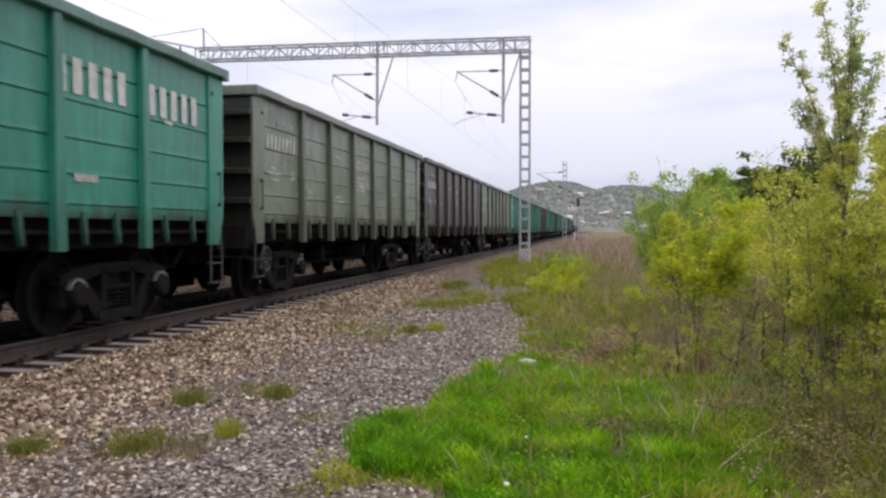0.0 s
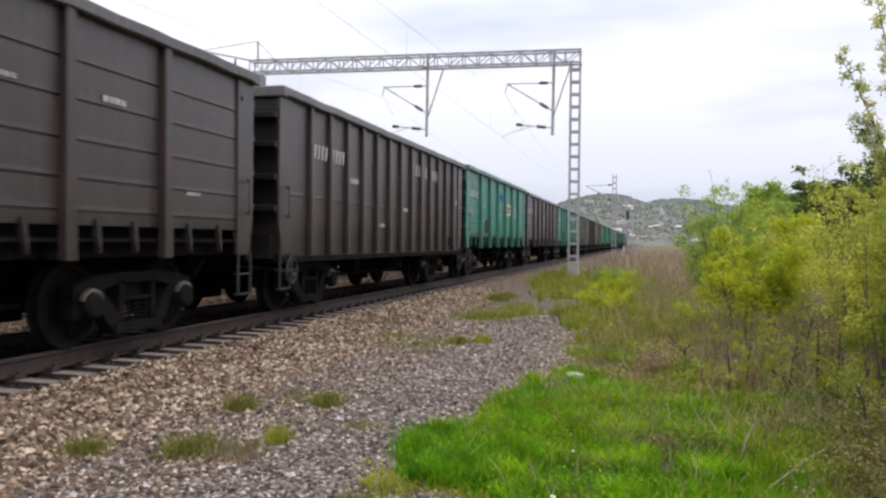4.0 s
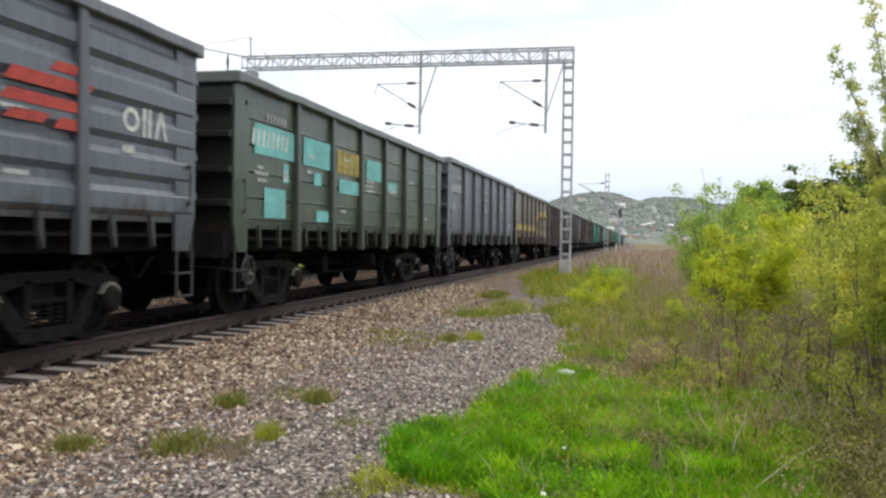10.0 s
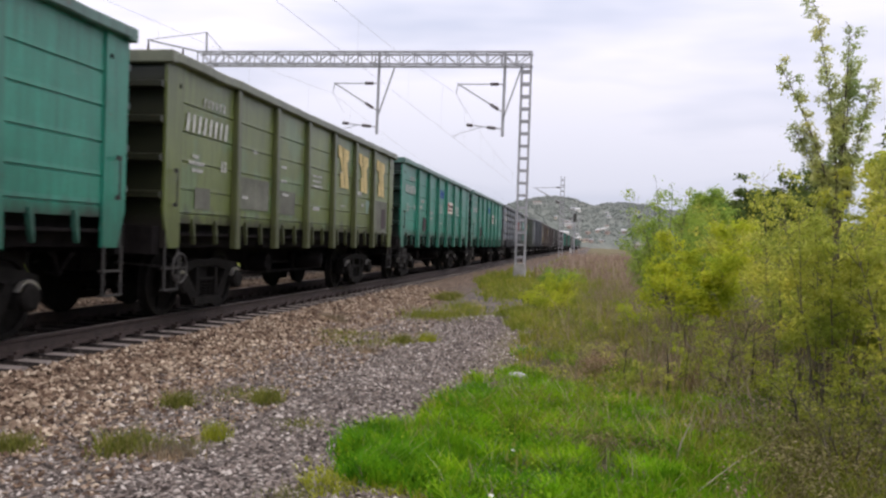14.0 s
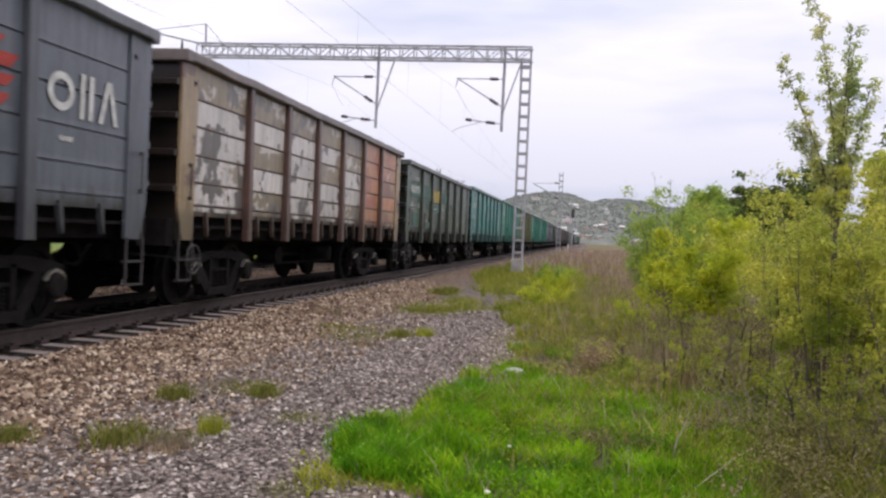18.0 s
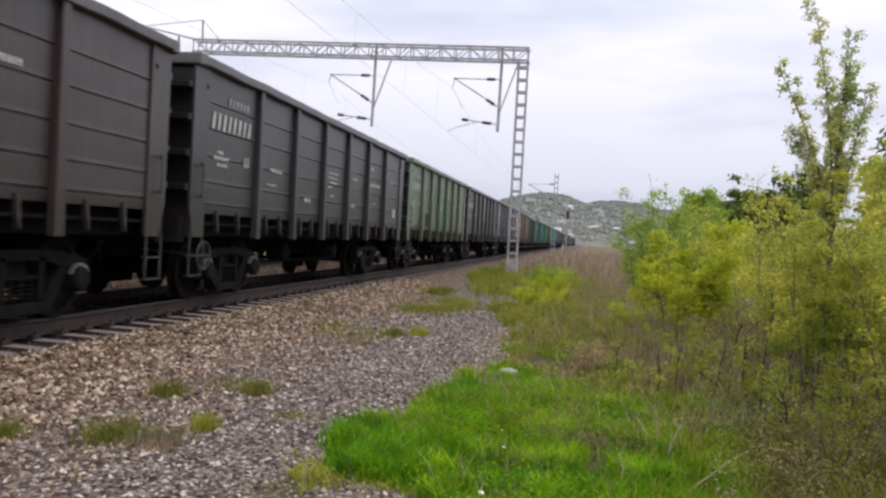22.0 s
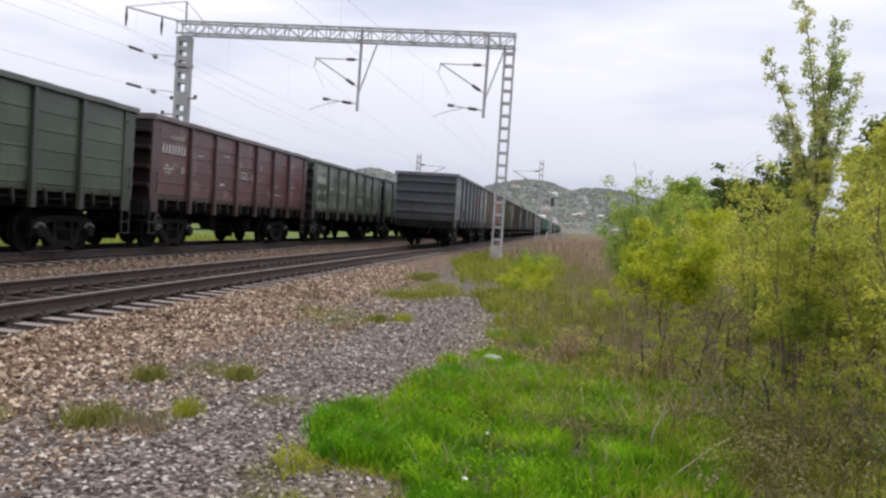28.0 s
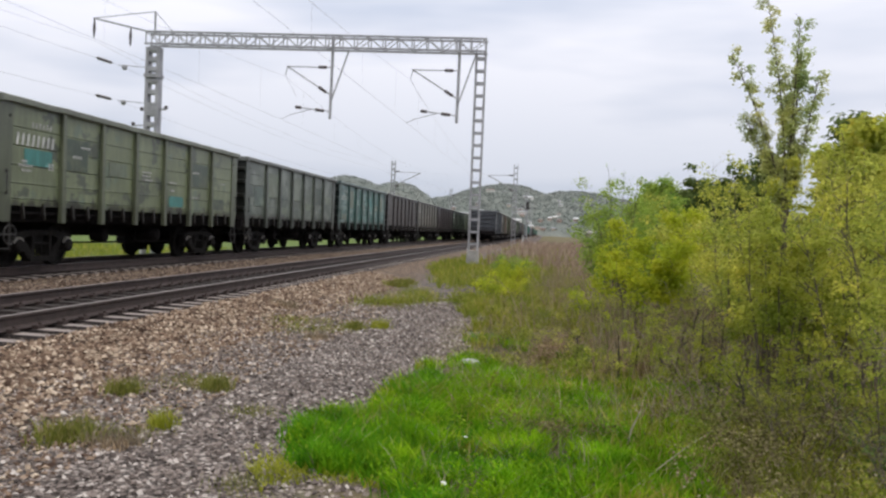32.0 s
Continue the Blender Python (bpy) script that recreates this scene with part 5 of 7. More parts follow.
    bar(bm, (xl - 0.2, 0, 9.65), (xl - 3.05, 0, 10.25), 0.07)
    bar(bm, (xl - 3.05, 0, 10.25), (xl - 0.03, 0, 10.6), 0.03)
    bar(bm, (xl - 0.03, 0, 10.6), (xl + 0.9, 0, 9.66), 0.03)
    part("outrigger", bm, GALV, p)
    for x, z in ((xl - 3.0, 10.2), (xl - 1.2, 9.85)):
        bm = bmesh.new()
        tube(bm, [(x, 0, z), (x, 0, z - 0.4), (x, 0, z - 0.85)], [0.03, 0.07, 0.03], 8)
        part("insulator", bm, INSUL, p, "dark hanging insulator")
    # the beam climbs a little towards the far mast
    rise = Matrix.Translation((xr, 0, 9.3)) @ Matrix.Rotation(radians(0.42), 4, "Y") @ Matrix.Translation((-xr, 0, -9.3))
    for o in p.children:
        if not o.name.startswith(("mast_", "footing")):
            o.matrix_basis = rise @ o.matrix_basis
    return p


portal = tagged(build_portal(), "galvanised lattice portal carrying the overhead line across both tracks", "catenary portal", "overhead line portals")
portal.matrix_basis = pose(0, 37.1, 0)


def build_mast(side):
    """A single lattice mast with a cantilever over its track."""
    p = new("catenary_mast")
    for dx in (-0.2, 0.2):
        for dy in (-0.16, 0.16):
            bm = bmesh.new()
            box(bm, dx - 0.04, dx + 0.04, dy - 0.04, dy + 0.04, -1.2, 9.3)
            part("mast_leg", bm, GALV, p)
    rung = bmesh.new()
    box(rung, -0.165, 0.165, -0.02, 0.02, -0.06, 0.06)
    rung = mesh_of("mast_rung", rung, GALV)
    for k in range(14):
        for dy in (-0.17, 0.17):
            part("mast_rung", rung, None, p, "", pose(0, dy, 0.3 + 0.66 * k))
    bm = bmesh.new()
    tube(bm, [(0, 0, 6.2), (side * 3.3, 0, 7.9)], 0.05, 6)
    tube(bm, [(0, 0, 8.0), (side * 3.3, 0, 7.9)], 0.03, 6)
    tube(bm, [(0, 0, 6.0), (side * 2.6, 0, 6.1)], 0.03, 6)
    part("cantilever_arm", bm, GALV, p)
    for z in (6.15, 8.0):
        bm = bmesh.new()
        tube(bm, [(side * 0.3, 0, z), (side * 0.75, 0, z + (0.25 if z < 7 else 0))], 0.09, 8)
        part("insulator", bm, INSUL, p)
    return tagged(p, "grey lattice mast with a cantilever over the track", "catenary mast", "overhead line masts")


mast_a, mast_b = build_mast(1), build_mast(-1)
mast_a.matrix_basis, mast_b.matrix_basis = pose(-18.4, 100, 0), pose(-3.65, 100, 0)
for y in (163.0, 226.0):
    copy_thing(mast_a, pose(-18.4, y, 0))
    copy_thing(mast_b, pose(-3.7, y, 0))


def wire_run(name, label, x, z, sag, ys, radius, droppers=None):
    bm = bmesh.new()
    pts = []
    for a, b in zip(ys, ys[1:]):
        for k in range(10):
            u = k / 10
            pts.append((x, a + (b - a) * u, z - sag * 4 * u * (1 - u)))
    pts.append((x, ys[-1], z))
    tube(bm, pts, radius, 4)
    w = tagged(new(name, mesh_of(name, bm, WIRE)), label, "overhead wire", "overhead wires")
    if droppers:
        for i in range(60):
            y = ys[0] + 4 + i * 6.2
            if y > ys[-1]:
                break
            u = 0.0
            for a, b in zip(ys, ys[1:]):
                if a <= y <= b:
                    u = (y - a) / (b - a)
            bm = bmesh.new()
            tube(bm, [(x, y, z - sag * 4 * u * (1 - u)), (x, y, droppers)], 0.0018, 4)
            part("dropper", bm, WIRE, w)


SPANS = [-26.0, 37.1, 100.0, 163.0, 226.0]
for x in (-6.25, -11.95):
    wire_run("messenger_wire", "sagging dark messenger wire with droppers", x, 7.85, 1.2, SPANS, 0.0036, 5.87)
    wire_run("contact_wire", "taut dark contact wire over the track", x, 5.85, 0.02, SPANS, 0.0036)
wire_run("feeder_wire", "dark feeder wire hung from the outrigger", -21.25, 9.35, 0.9, SPANS, 0.005)
for z in (8.23, 6.58):
    wire_run("feeder_wire", "dark feeder wire held beside the mast", -20.0, z, 0.6, SPANS, 0.005)
    ins = tagged(new("line_insulator"), "dark insulator string with a round damper", "insulator", "insulators on the feeder wires")
    ins.matrix_basis = pose(-20.0, 37.1, z)
    bm = bmesh.new()
    tube(bm, [(0, -1.9, -0.05), (0, -1.7, -0.05), (0, -0.7, -0.02), (0, -0.5, -0.02)], [0.02, 0.07, 0.07, 0.02], 8)
    part("insulator_string", bm, INSUL, ins)
    bm = bmesh.new()
    bmesh.ops.create_icosphere(bm, subdivisions=2, radius=0.13, matrix=Matrix.Translation((0, 0.6, 0.0)))
    part("damper", bm, GALV, ins, smooth=True)
    bm = bmesh.new()
    bar(bm, (0, 0, 0.0), (1.55, 0, -0.1), 0.03)
    part("bracket", bm, GALV, ins)

# small line-side things
bm = bmesh.new()
tube(bm, [(0, 0, -0.9), (0, 0, 0.85)], 0.09, 8)
post_w = tagged(new("marker_post", mesh_of("marker_post", bm, WHITE_MARK)), "white painted marker post beside the track", "post")
post_w.matrix_basis = pose(-2.75, 110, 0)
sig = tagged(new("signal_mast"), "dark signal mast standing beside the track", "railway signal")
sig.matrix_basis = pose(-2.35, 112, 0)
bm = bmesh.new()
tube(bm, [(0, 0, -1.2), (0, 0, 5.2)], 0.09, 8)
part("pole", bm, GALV, sig)
bm = bmesh.new()
box(bm, -0.2, 0.2, -0.12, 0.12, 4.3, 5.4)
part("signal_head", bm, RIM, sig)

# ---------------------------------------------------------------- stones


def stone_cloud(name, label, n, area, size, material, seed, dense=None, gaps=False):
    """Loose broken stones as one object: jittered octahedra."""
    rng = np.random.default_rng(seed)
    x0, x1, y0, y1 = area
    x = rng.uniform(x0, x1, n)
    y = y0 + (y1 - y0) * rng.random(n) ** (dense or 1.0)
    if gaps:
        ok = np.abs(((y - 3.0 + 0.2525) % 0.505) - 0.2525) > 0.125
        x, y = x[ok], y[ok]
        n = len(x)
    r = rng.uniform(size[0], size[1], n)
    base = np.array([(1, 0, 0), (-1, 0, 0), (0, 1, 0), (0, -1, 0), (0, 0, 1), (0, 0, -1)], float)
    v = base[None] * r[:, None, None] * rng.uniform(0.55, 1.25, (n, 6, 1))
    v[:, :, 2] *= 0.7
    v += rng.normal(0, 0.22, v.shape) * r[:, None, None]
    a = rng.uniform(0, 6.283, n)
    c, s = np.cos(a)[:, None], np.sin(a)[:, None]
    vx, vy = v[:, :, 0] * c - v[:, :, 1] * s, v[:, :, 0] * s + v[:, :, 1] * c
    z = np.array([height(p, q) for p, q in zip(x, y)])
    out = np.stack([vx + x[:, None], vy + y[:, None], v[:, :, 2] + (z + r * 0.22)[:, None]], -1).reshape(-1, 3)
    tri = np.array([(0, 2, 4), (2, 1, 4), (1, 3, 4), (3, 0, 4), (2, 0, 5), (1, 2, 5), (3, 1, 5), (0, 3, 5)])
    f = (tri[None] + 6 * np.arange(n)[:, None, None]).reshape(-1, 3)
    me = raw_mesh(name, out.tolist(), f.tolist(), material)
    return tagged(new(name, me), label, "stones", kind="stuff")


def island_material(name, stops, rough=0.9, fine=0.2, translucent=0.0, drift=0.0):
    m, n, l, b = mat_new(name, rough)
    geo = n.new("ShaderNodeNewGeometry")
    c = ramp_node(n, l, geo.outputs["Random Per Island"], stops).outputs["Color"]
    g = noise_node(n, l, 3.0, 4.0)
    c = mix_node(n, l, 1.0, c, ramp_node(n, l, g.outputs["Fac"], [(0.3, 1 - fine), (0.7, 1 + fine)]).outputs["Color"], "MULTIPLY")
    if drift:
        w = noise_node(n, l, drift, 2.0)
        c = mix_node(n, l, 1.0, c, ramp_node(n, l, w.outputs["Fac"], [(0.32, (0.66, 0.78, 0.78)), (0.5, (1.0, 1.0, 1.0)), (0.68, (1.28, 1.14, 1.05))]).outputs["Color"], "MULTIPLY")
    l.new(c, b.inputs["Base Color"])
    b.inputs["Specular IOR Level"].default_value = 0.10 if translucent else 0.25
    if translucent:
        tr = n.new("ShaderNodeBsdfTranslucent")
        l.new(c, tr.inputs["Color"])
        mx = n.new("ShaderNodeMixShader")
        mx.inputs["Fac"].default_value = translucent
        l.new(b.outputs["BSDF"], mx.inputs[1])
        l.new(tr.outputs["BSDF"], mx.inputs[2])
        l.new(mx.outputs["Shader"], n["Material Output"].inputs["Surface"])
    return m


BALLAST = island_material("brown_ballast", [(0.0, (0.06, 0.036, 0.026)), (0.3, (0.15, 0.098, 0.068)), (0.6, (0.24, 0.172, 0.124)), (0.85, (0.37, 0.29, 0.215)), (1.0, (0.60, 0.50, 0.39))])
CHIPS = island_material("grey_gravel", [(0.0, (0.05, 0.04, 0.036)), (0.4, (0.175, 0.143, 0.128)), (0.75, (0.28, 0.238, 0.215)), (1.0, (0.58, 0.53, 0.49))])
# stones between the tracks: darker brown, deepened further for the shade under the wagons
DARK_BALLAST = island_material("dark_brown_ballast", [(0.0, (0.05, 0.032, 0.024)), (0.5, (0.14, 0.098, 0.072)), (0.85, (0.25, 0.19, 0.145)), (1.0, (0.40, 0.32, 0.25))])
SOOTY = island_material("sooty_ballast", [(0.0, (0.02, 0.016, 0.014)), (0.6, (0.05, 0.04, 0.034)), (1.0, (0.10, 0.08, 0.07))])
stone_cloud("ballast_stones", "brown broken ballast stones", 17000, (-5.62, -3.95, 2.5, 26), (0.018, 0.044), BALLAST, 1, 1.5)
stone_cloud("ballast_stones", "brown ballast stones straying over the gravel path", 3600, (-4.1, -2.9, 2.5, 22), (0.014, 0.034), BALLAST, 7, 1.5)
stone_cloud("gravel_chips", "grey crushed gravel on the service path", 23000, (-4.6, -0.95, 2.5, 20), (0.012, 0.028), CHIPS, 2, 1.5)
stone_cloud("ballast_stones", "darker brown ballast stones between the tracks", 9000, (-10.8, -8.4, 5, 40), (0.025, 0.05), DARK_BALLAST, 3, 1.2)
stone_cloud("ballast_stones", "sooty ballast stones between the sleepers", 12000, (-8.3, -5.5, 4, 30), (0.015, 0.035), SOOTY, 4, 1.3, True)

# ---------------------------------------------------------------- plants


def blades(name, label, spots, size, material, seed, lean=0.5, width=0.006, mounds=0.0):
    """Grass as one object; spots is an array of x, y."""
    rng = np.random.default_rng(seed)
    n = len(spots)
    h = rng.uniform(size[0], size[1], n)
    if mounds:
        swell = np.array([noise.noise((p * mounds, q * mounds, 5.5)) for p, q in spots])
        h = h * np.clip(0.9 + 2.0 * swell, 0.25, 1.35)
    a = rng.uniform(0, 6.283, n)
    d = np.stack([np.cos(a), np.sin(a)], -1) * (h * rng.uniform(0.1, lean, n))[:, None]
    b = rng.uniform(0, 6.283, n)
    w = np.stack([np.cos(b), np.sin(b)], -1) * (width * rng.uniform(0.6, 1.5, n))[:, None]
    z = np.array([height(p, q) for p, q in spots]) - 0.01
    v = np.zeros((n, 5, 3))
    v[:, 0, :2], v[:, 1, :2] = spots - w, spots + w
    mid = spots + d * 0.35
    v[:, 2, :2], v[:, 3, :2] = mid - w * 0.75, mid + w * 0.75
    v[:, 4, :2] = spots + d
    v[:, :2, 2] = z[:, None]
    v[:, 2:4, 2] = (z + h * 0.58)[:, None]
    v[:, 4, 2] = z + h
    o = 5 * np.arange(n)[:, None]
    f = [tuple(q) for q in (np.array([0, 1, 3, 2]) + o).tolist()] + [tuple(q) for q in (np.array([2, 3, 4]) + o).tolist()]
    return raw_mesh(name, v.reshape(-1, 3).tolist(), f, material)


LUSH = island_material("lush_grass", [(0.0, (0.115, 0.27, 0.006)), (0.5, (0.18, 0.365, 0.008)), (0.9, (0.26, 0.45, 0.014)), (1.0, (0.38, 0.46, 0.05))], 0.6, 0.4, 0.5, 2.2)
YELLOW_GRASS = island_material("yellow_green_grass", [(0.0, (0.24, 0.28, 0.02)), (0.6, (0.36, 0.39, 0.04)), (1.0, (0.45, 0.45, 0.07))], 0.7, 0.3, 0.45)
MEADOW = island_material("meadow_grass", [(0.0, (0.15, 0.19, 0.02)), (0.4, (0.23, 0.275, 0.032)), (0.75, (0.31, 0.33, 0.055)), (1.0, (0.38, 0.33, 0.13))], 0.7, 0.3, 0.5, 1.1)
TUFT_OLIVE = island_material("olive_tuft_grass", [(0.0, (0.13, 0.15, 0.03)), (0.5, (0.20, 0.22, 0.04)), (0.85, (0.28, 0.28, 0.07)), (1.0, (0.36, 0.30, 0.15))], 0.75, 0.3, 0.4)
DRY = island_material("dry_stalks", [(0.0, (0.17, 0.13, 0.085)), (0.5, (0.27, 0.21, 0.14)), (0.85, (0.36, 0.295, 0.20)), (1.0, (0.48, 0.41, 0.30))], 0.85, 0.25, 0.3, 0.9)
RED_DRY = island_material("reddish_dry_stalks", [(0.0, (0.22, 0.145, 0.11)), (0.6, (0.34, 0.25, 0.195)), (1.0, (0.46, 0.37, 0.30))], 0.85, 0.25, 0.3)
LUSH_DEEP = island_material("deep_green_grass", [(0.0, (0.065, 0.215, 0.008)), (0.5, (0.10, 0.285, 0.010)), (1.0, (0.17, 0.36, 0.016))], 0.6, 0.4, 0.5, 1.5)
DARK_TWIG = island_material("dark_dead_twigs", [(0.0, (0.11, 0.105, 0.038)), (0.6, (0.175, 0.155, 0.068)), (0.92, (0.22, 0.19, 0.095)), (1.0, (0.34, 0.29, 0.19))], 0.85, 0.3, 0.15)
BARK = simple("grey_brown_bark", (0.12, 0.10, 0.075), 0.9, 0.0, 0.4, 9.0, 0.5)
DARK_BARK = simple("dark_wet_bark", (0.045, 0.038, 0.028), 0.9, 0.0, 0.4, 9.0, 0.4)
DRY_WOOD = simple("dry_pale_twigs", (0.27, 0.21, 0.155), 0.9, 0.0, 0.4, 8.0, 0.3)
PALE_STICK = simple("bleached_wood", (0.31, 0.275, 0.20), 0.9, 0.0, 0.3, 6.0, 0.3)


def patchy(n, area, keep, seed, scale=0.6, bias=0.0, soft=0.5):
    rng = np.random.default_rng(seed)
    x0, x1, y0, y1 = area
    out = []
    while len(out) < n:
        x, y = rng.uniform(x0, x1), rng.uniform(y0, y1)
        if keep(x, y) and noise.noise((x * scale, y * scale, seed * 3.1)) + bias > rng.uniform(-soft, soft):
            out.append((x, y))
    return np.array(out)


def edge_x(y):
    """The left border of the grass along the gravel path: a bulge near the camera, then a slow drift outward past the bend."""
    x = -1.50 + 0.05 * (min(y, 9.6) - 6.5) + 0.25 * lerp(0, 1, (y - 9.6) / 1.1) - 0.30 * math.exp(-((y - 6.3) / 0.75) ** 2)
    x += 0.42 * max(0.0, 5.6 - y) - 0.20 * max(0.0, y - 14.3)
    return x + 0.09 * noise.noise((0.0, y * 1.3, 2.0)) + 0.07 * noise.noise((0.0, y * 4.1, 9.0))


def lush_area(x, y):
    wob = 0.45 * noise.noise((x * 1.1, y * 1.1, 4)) + 0.30 * noise.noise((x * 3.1, y * 3.1, 8))
    if (x - 0.15) ** 2 / 0.12 + (y - 6.65) ** 2 / 0.05 + 1.3 * wob < 1:
        return False
    if y < 5.35 and x < edge_x(y) + 0.55 + 0.5 * wob:
        return False
    return x > edge_x(y) + 0.04 and y + 1.3 * wob < 9.9 - 0.8 * abs(x + 1.1) and x + 1.4 * wob < 0.22 + 0.06 * (y - 5.0)


lush = patchy(15000, (-1.9, 1.6, 3.0, 10.4), lush_area, 5, 2.4, 0.02, 0.2)
tagged(new("lush_grass", blades("lush_grass", "", lush, (0.05, 0.13), LUSH, 6, 1.3, 0.009, 2.4)), "lush bright green spring grass", "grass", kind="stuff")


def lush_clumps(label, n, area, keep, seed, count, spread, tall, bias, material=LUSH):
    r = np.random.default_rng(seed)
    heart = patchy(n, area, keep, seed, 0.9, bias)
    spots = np.concatenate([r.normal(0, spread * r.uniform(0.6, 1.5), (count, 2)) + c for c in heart])
    tagged(new("lush_grass", blades("lush_grass", "", spots, tall, material, seed, 1.1, 0.008)), label, "grass", kind="stuff")


lush_clumps("tall clumps of bright green grass", 150, (-1.8, 1.4, 3.4, 10.2), lush_area, 25, 105, 0.055, (0.06, 0.21), -0.12)
lush_clumps("deep green tall grass at the path edge", 30, (-1.75, -0.4, 5.5, 8.6), lambda x, y: edge_x(y) + 0.08 < x < edge_x(y) + 0.5, 26, 150, 0.07, (0.08, 0.23), 0.1, LUSH_DEEP)
lush_clumps("deep green clumps in the middle of the grass", 46, (-1.6, 0.9, 4.2, 8.4), lush_area, 30, 130, 0.10, (0.06, 0.17), -0.05, LUSH_DEEP)
lush_clumps("fresh green grass between the shrub stems", 60, (1.2, 3.6, 8.4, 12.5), lambda x, y: True, 40, 130, 0.11, (0.08, 0.26), 0.0)
lush_clumps("rough olive grass among the path brush", 120, (-0.6, 1.9, 11.5, 24), lambda x, y: x > edge_x(y) + 0.3, 41, 110, 0.16, (0.10, 0.42), -0.05, MEADOW)
lush_clumps("olive grass spreading over the dead twigs", 70, (0.5, 3.0, 4.4, 9.0), lambda x, y: x > 0.1 * y, 42, 120, 0.13, (0.06, 0.20), -0.05, MEADOW)
lush_clumps("duller green clumps among the dead twigs", 42, (0.3, 1.7, 5.9, 9.6), lambda x, y: not lush_area(x, y) and x < 0.75 + 0.1 * y, 28, 120, 0.08, (0.05, 0.17), -0.1)
lush_clumps("yellowish green clumps beside the dead stick", 40, (-0.2, 1.3, 4.2, 6.2), lambda x, y: x < 0.2 * y and not lush_area(x, y), 29, 90, 0.09, (0.05, 0.15), 0.0)
lush_clumps("scattered green clumps among the weeds", 70, (-1.0, 2.4, 8.2, 12.5), lambda x, y: x > edge_x(y) + 0.2 and not lush_area(x, y) and x < 0.5 + 0.12 * y, 27, 100, 0.07, (0.05, 0.18), -0.2)
fringe = patchy(4200, (-2.0, 1.3, 3.8, 5.9), lambda x, y: edge_x(y) - 0.35 < x and not lush_area(x, y), 36, 2.6, -0.08, 0.25)
tagged(new("weed_fringe", blades("weed_fringe", "", fringe, (0.02, 0.09), YELLOW_GRASS, 37, 1.6, 0.006)), "sparse yellow-green weeds at the corner of the grass", "weeds", kind="stuff")
mead = patchy(30000, (-1.9, 5.0, 3.2, 20), lambda x, y: x > edge_x(y) - 0.05 + 0.5 * max(0, noise.noise((x * 2.1, y * 2.1, 6.0))) and not (y < 5.7 and x < 0.2) and not (x > 1.3 and y < 6.8 and math.sin(x * 37 + y * 51) < 0.5), 8, 1.6, 0.0, 0.22)
tagged(new("meadow_grass", blades("meadow_grass", "", mead, (0.05, 0.22), MEADOW, 9, 1.2, 0.007, 1.6)), "yellow-green rough meadow grass", "grass", kind="stuff")
mead2 = patchy(18000, (-4.6, 4.0, 16, 48), lambda x, y: x > edge_x(y) + 0.2 + 0.9 * noise.noise((x * 1.3, y * 0.8, 3.0)), 10, 0.6, 0.0, 0.25)
tagged(new("meadow_grass", blades("meadow_grass", "", mead2, (0.08, 0.34), MEADOW, 11, 1.0, 0.012, 0.8)), "rough green grass around the mast footing", "grass", kind="stuff")
litter = patchy(23000, (-1.0, 5.0, 3.2, 18), lambda x, y: x > edge_x(y) + 0.3, 21, 0.8, -0.05)
tagged(new("dry_litter", blades("dry_litter", "", litter, (0.03, 0.12), DRY, 22, 3.0, 0.005)), "flattened dry grass and leaf litter", "weeds", kind="stuff")
stalks = patchy(2900, (0.6, 3.4, 9.0, 15.5), lambda x, y: x > 0.1 * y - 0.4, 31, 1.0, 0.0)
tagged(new("dry_stalks", blades("dry_stalks", "", stalks, (0.25, 0.85), DRY, 32, 0.5, 0.0045)), "pale dry stalks standing between the shrubs", "weeds", kind="stuff")
sprigs = patchy(900, (-1.6, 1.5, 3.4, 8.8), lush_area, 33, 1.6, -0.1)
tagged(new("dry_stalks", blades("dry_stalks", "", sprigs, (0.06, 0.28), DRY, 34, 1.4, 0.003)), "dead stems scattered through the green grass", "weeds", kind="stuff")
dry = patchy(8500, (-1.3, 5.0, 6.8, 22), lambda x, y: x > edge_x(y) + 0.25, 12, 1.1, 0.0, 0.25)
tagged(new("dry_stalks", blades("dry_stalks", "", dry, (0.08, 0.36), DRY, 13, 1.3, 0.004)), "brown dry weed stalks from last year", "weeds", kind="stuff")
red = patchy(2600, (-0.9, 1.9, 13.0, 42), lambda x, y: abs(x - 0.35 - 0.02 * y + 0.25 * math.sin(y * 0.6)) < 0.75 + 0.5 * noise.noise((x * 1.5, y * 0.7, 8.0)), 14, 1.5, -0.15, 0.3)
tagged(new("dry_stalks", blades("dry_stalks", "", red, (0.12, 0.8), RED_DRY, 15, 1.0, 0.0045, 0.9)), "reddish dry brush along the path", "weeds", kind="stuff")
twigs = patchy(12000, (0.5, 4.2, 3.2, 10), lambda x, y: x > 0.4 + 0.12 * y, 23, 1.5, 0.0)
tagged(new("dry_twigs", blades("dry_twigs", "", twigs, (0.04, 0.20), DARK_TWIG, 24, 2.8, 0.0035)), "tangled brown dead twigs on the bank", "weeds", kind="stuff")
far_d = patchy(5000, (-2.5, 8.0, 34, 110), lambda x, y: True, 38, 0.15, 0.1, 0.3)
tagged(new("dry_stalks", blades("dry_stalks", "", far_d, (0.3, 1.1), RED_DRY, 39, 0.7, 0.02)), "pale brown brush far along the line", "weeds", kind="stuff")
far_m = patchy(6500, (-3.5, 14.0, 30, 110), lambda x, y: True, 16, 0.1, 0.3)
tagged(new("meadow_grass", blades("meadow_grass", "", far_m, (0.12, 0.45), MEADOW, 17, 0.9, 0.03)), "distant rough grass beside the line", "grass", kind="stuff")
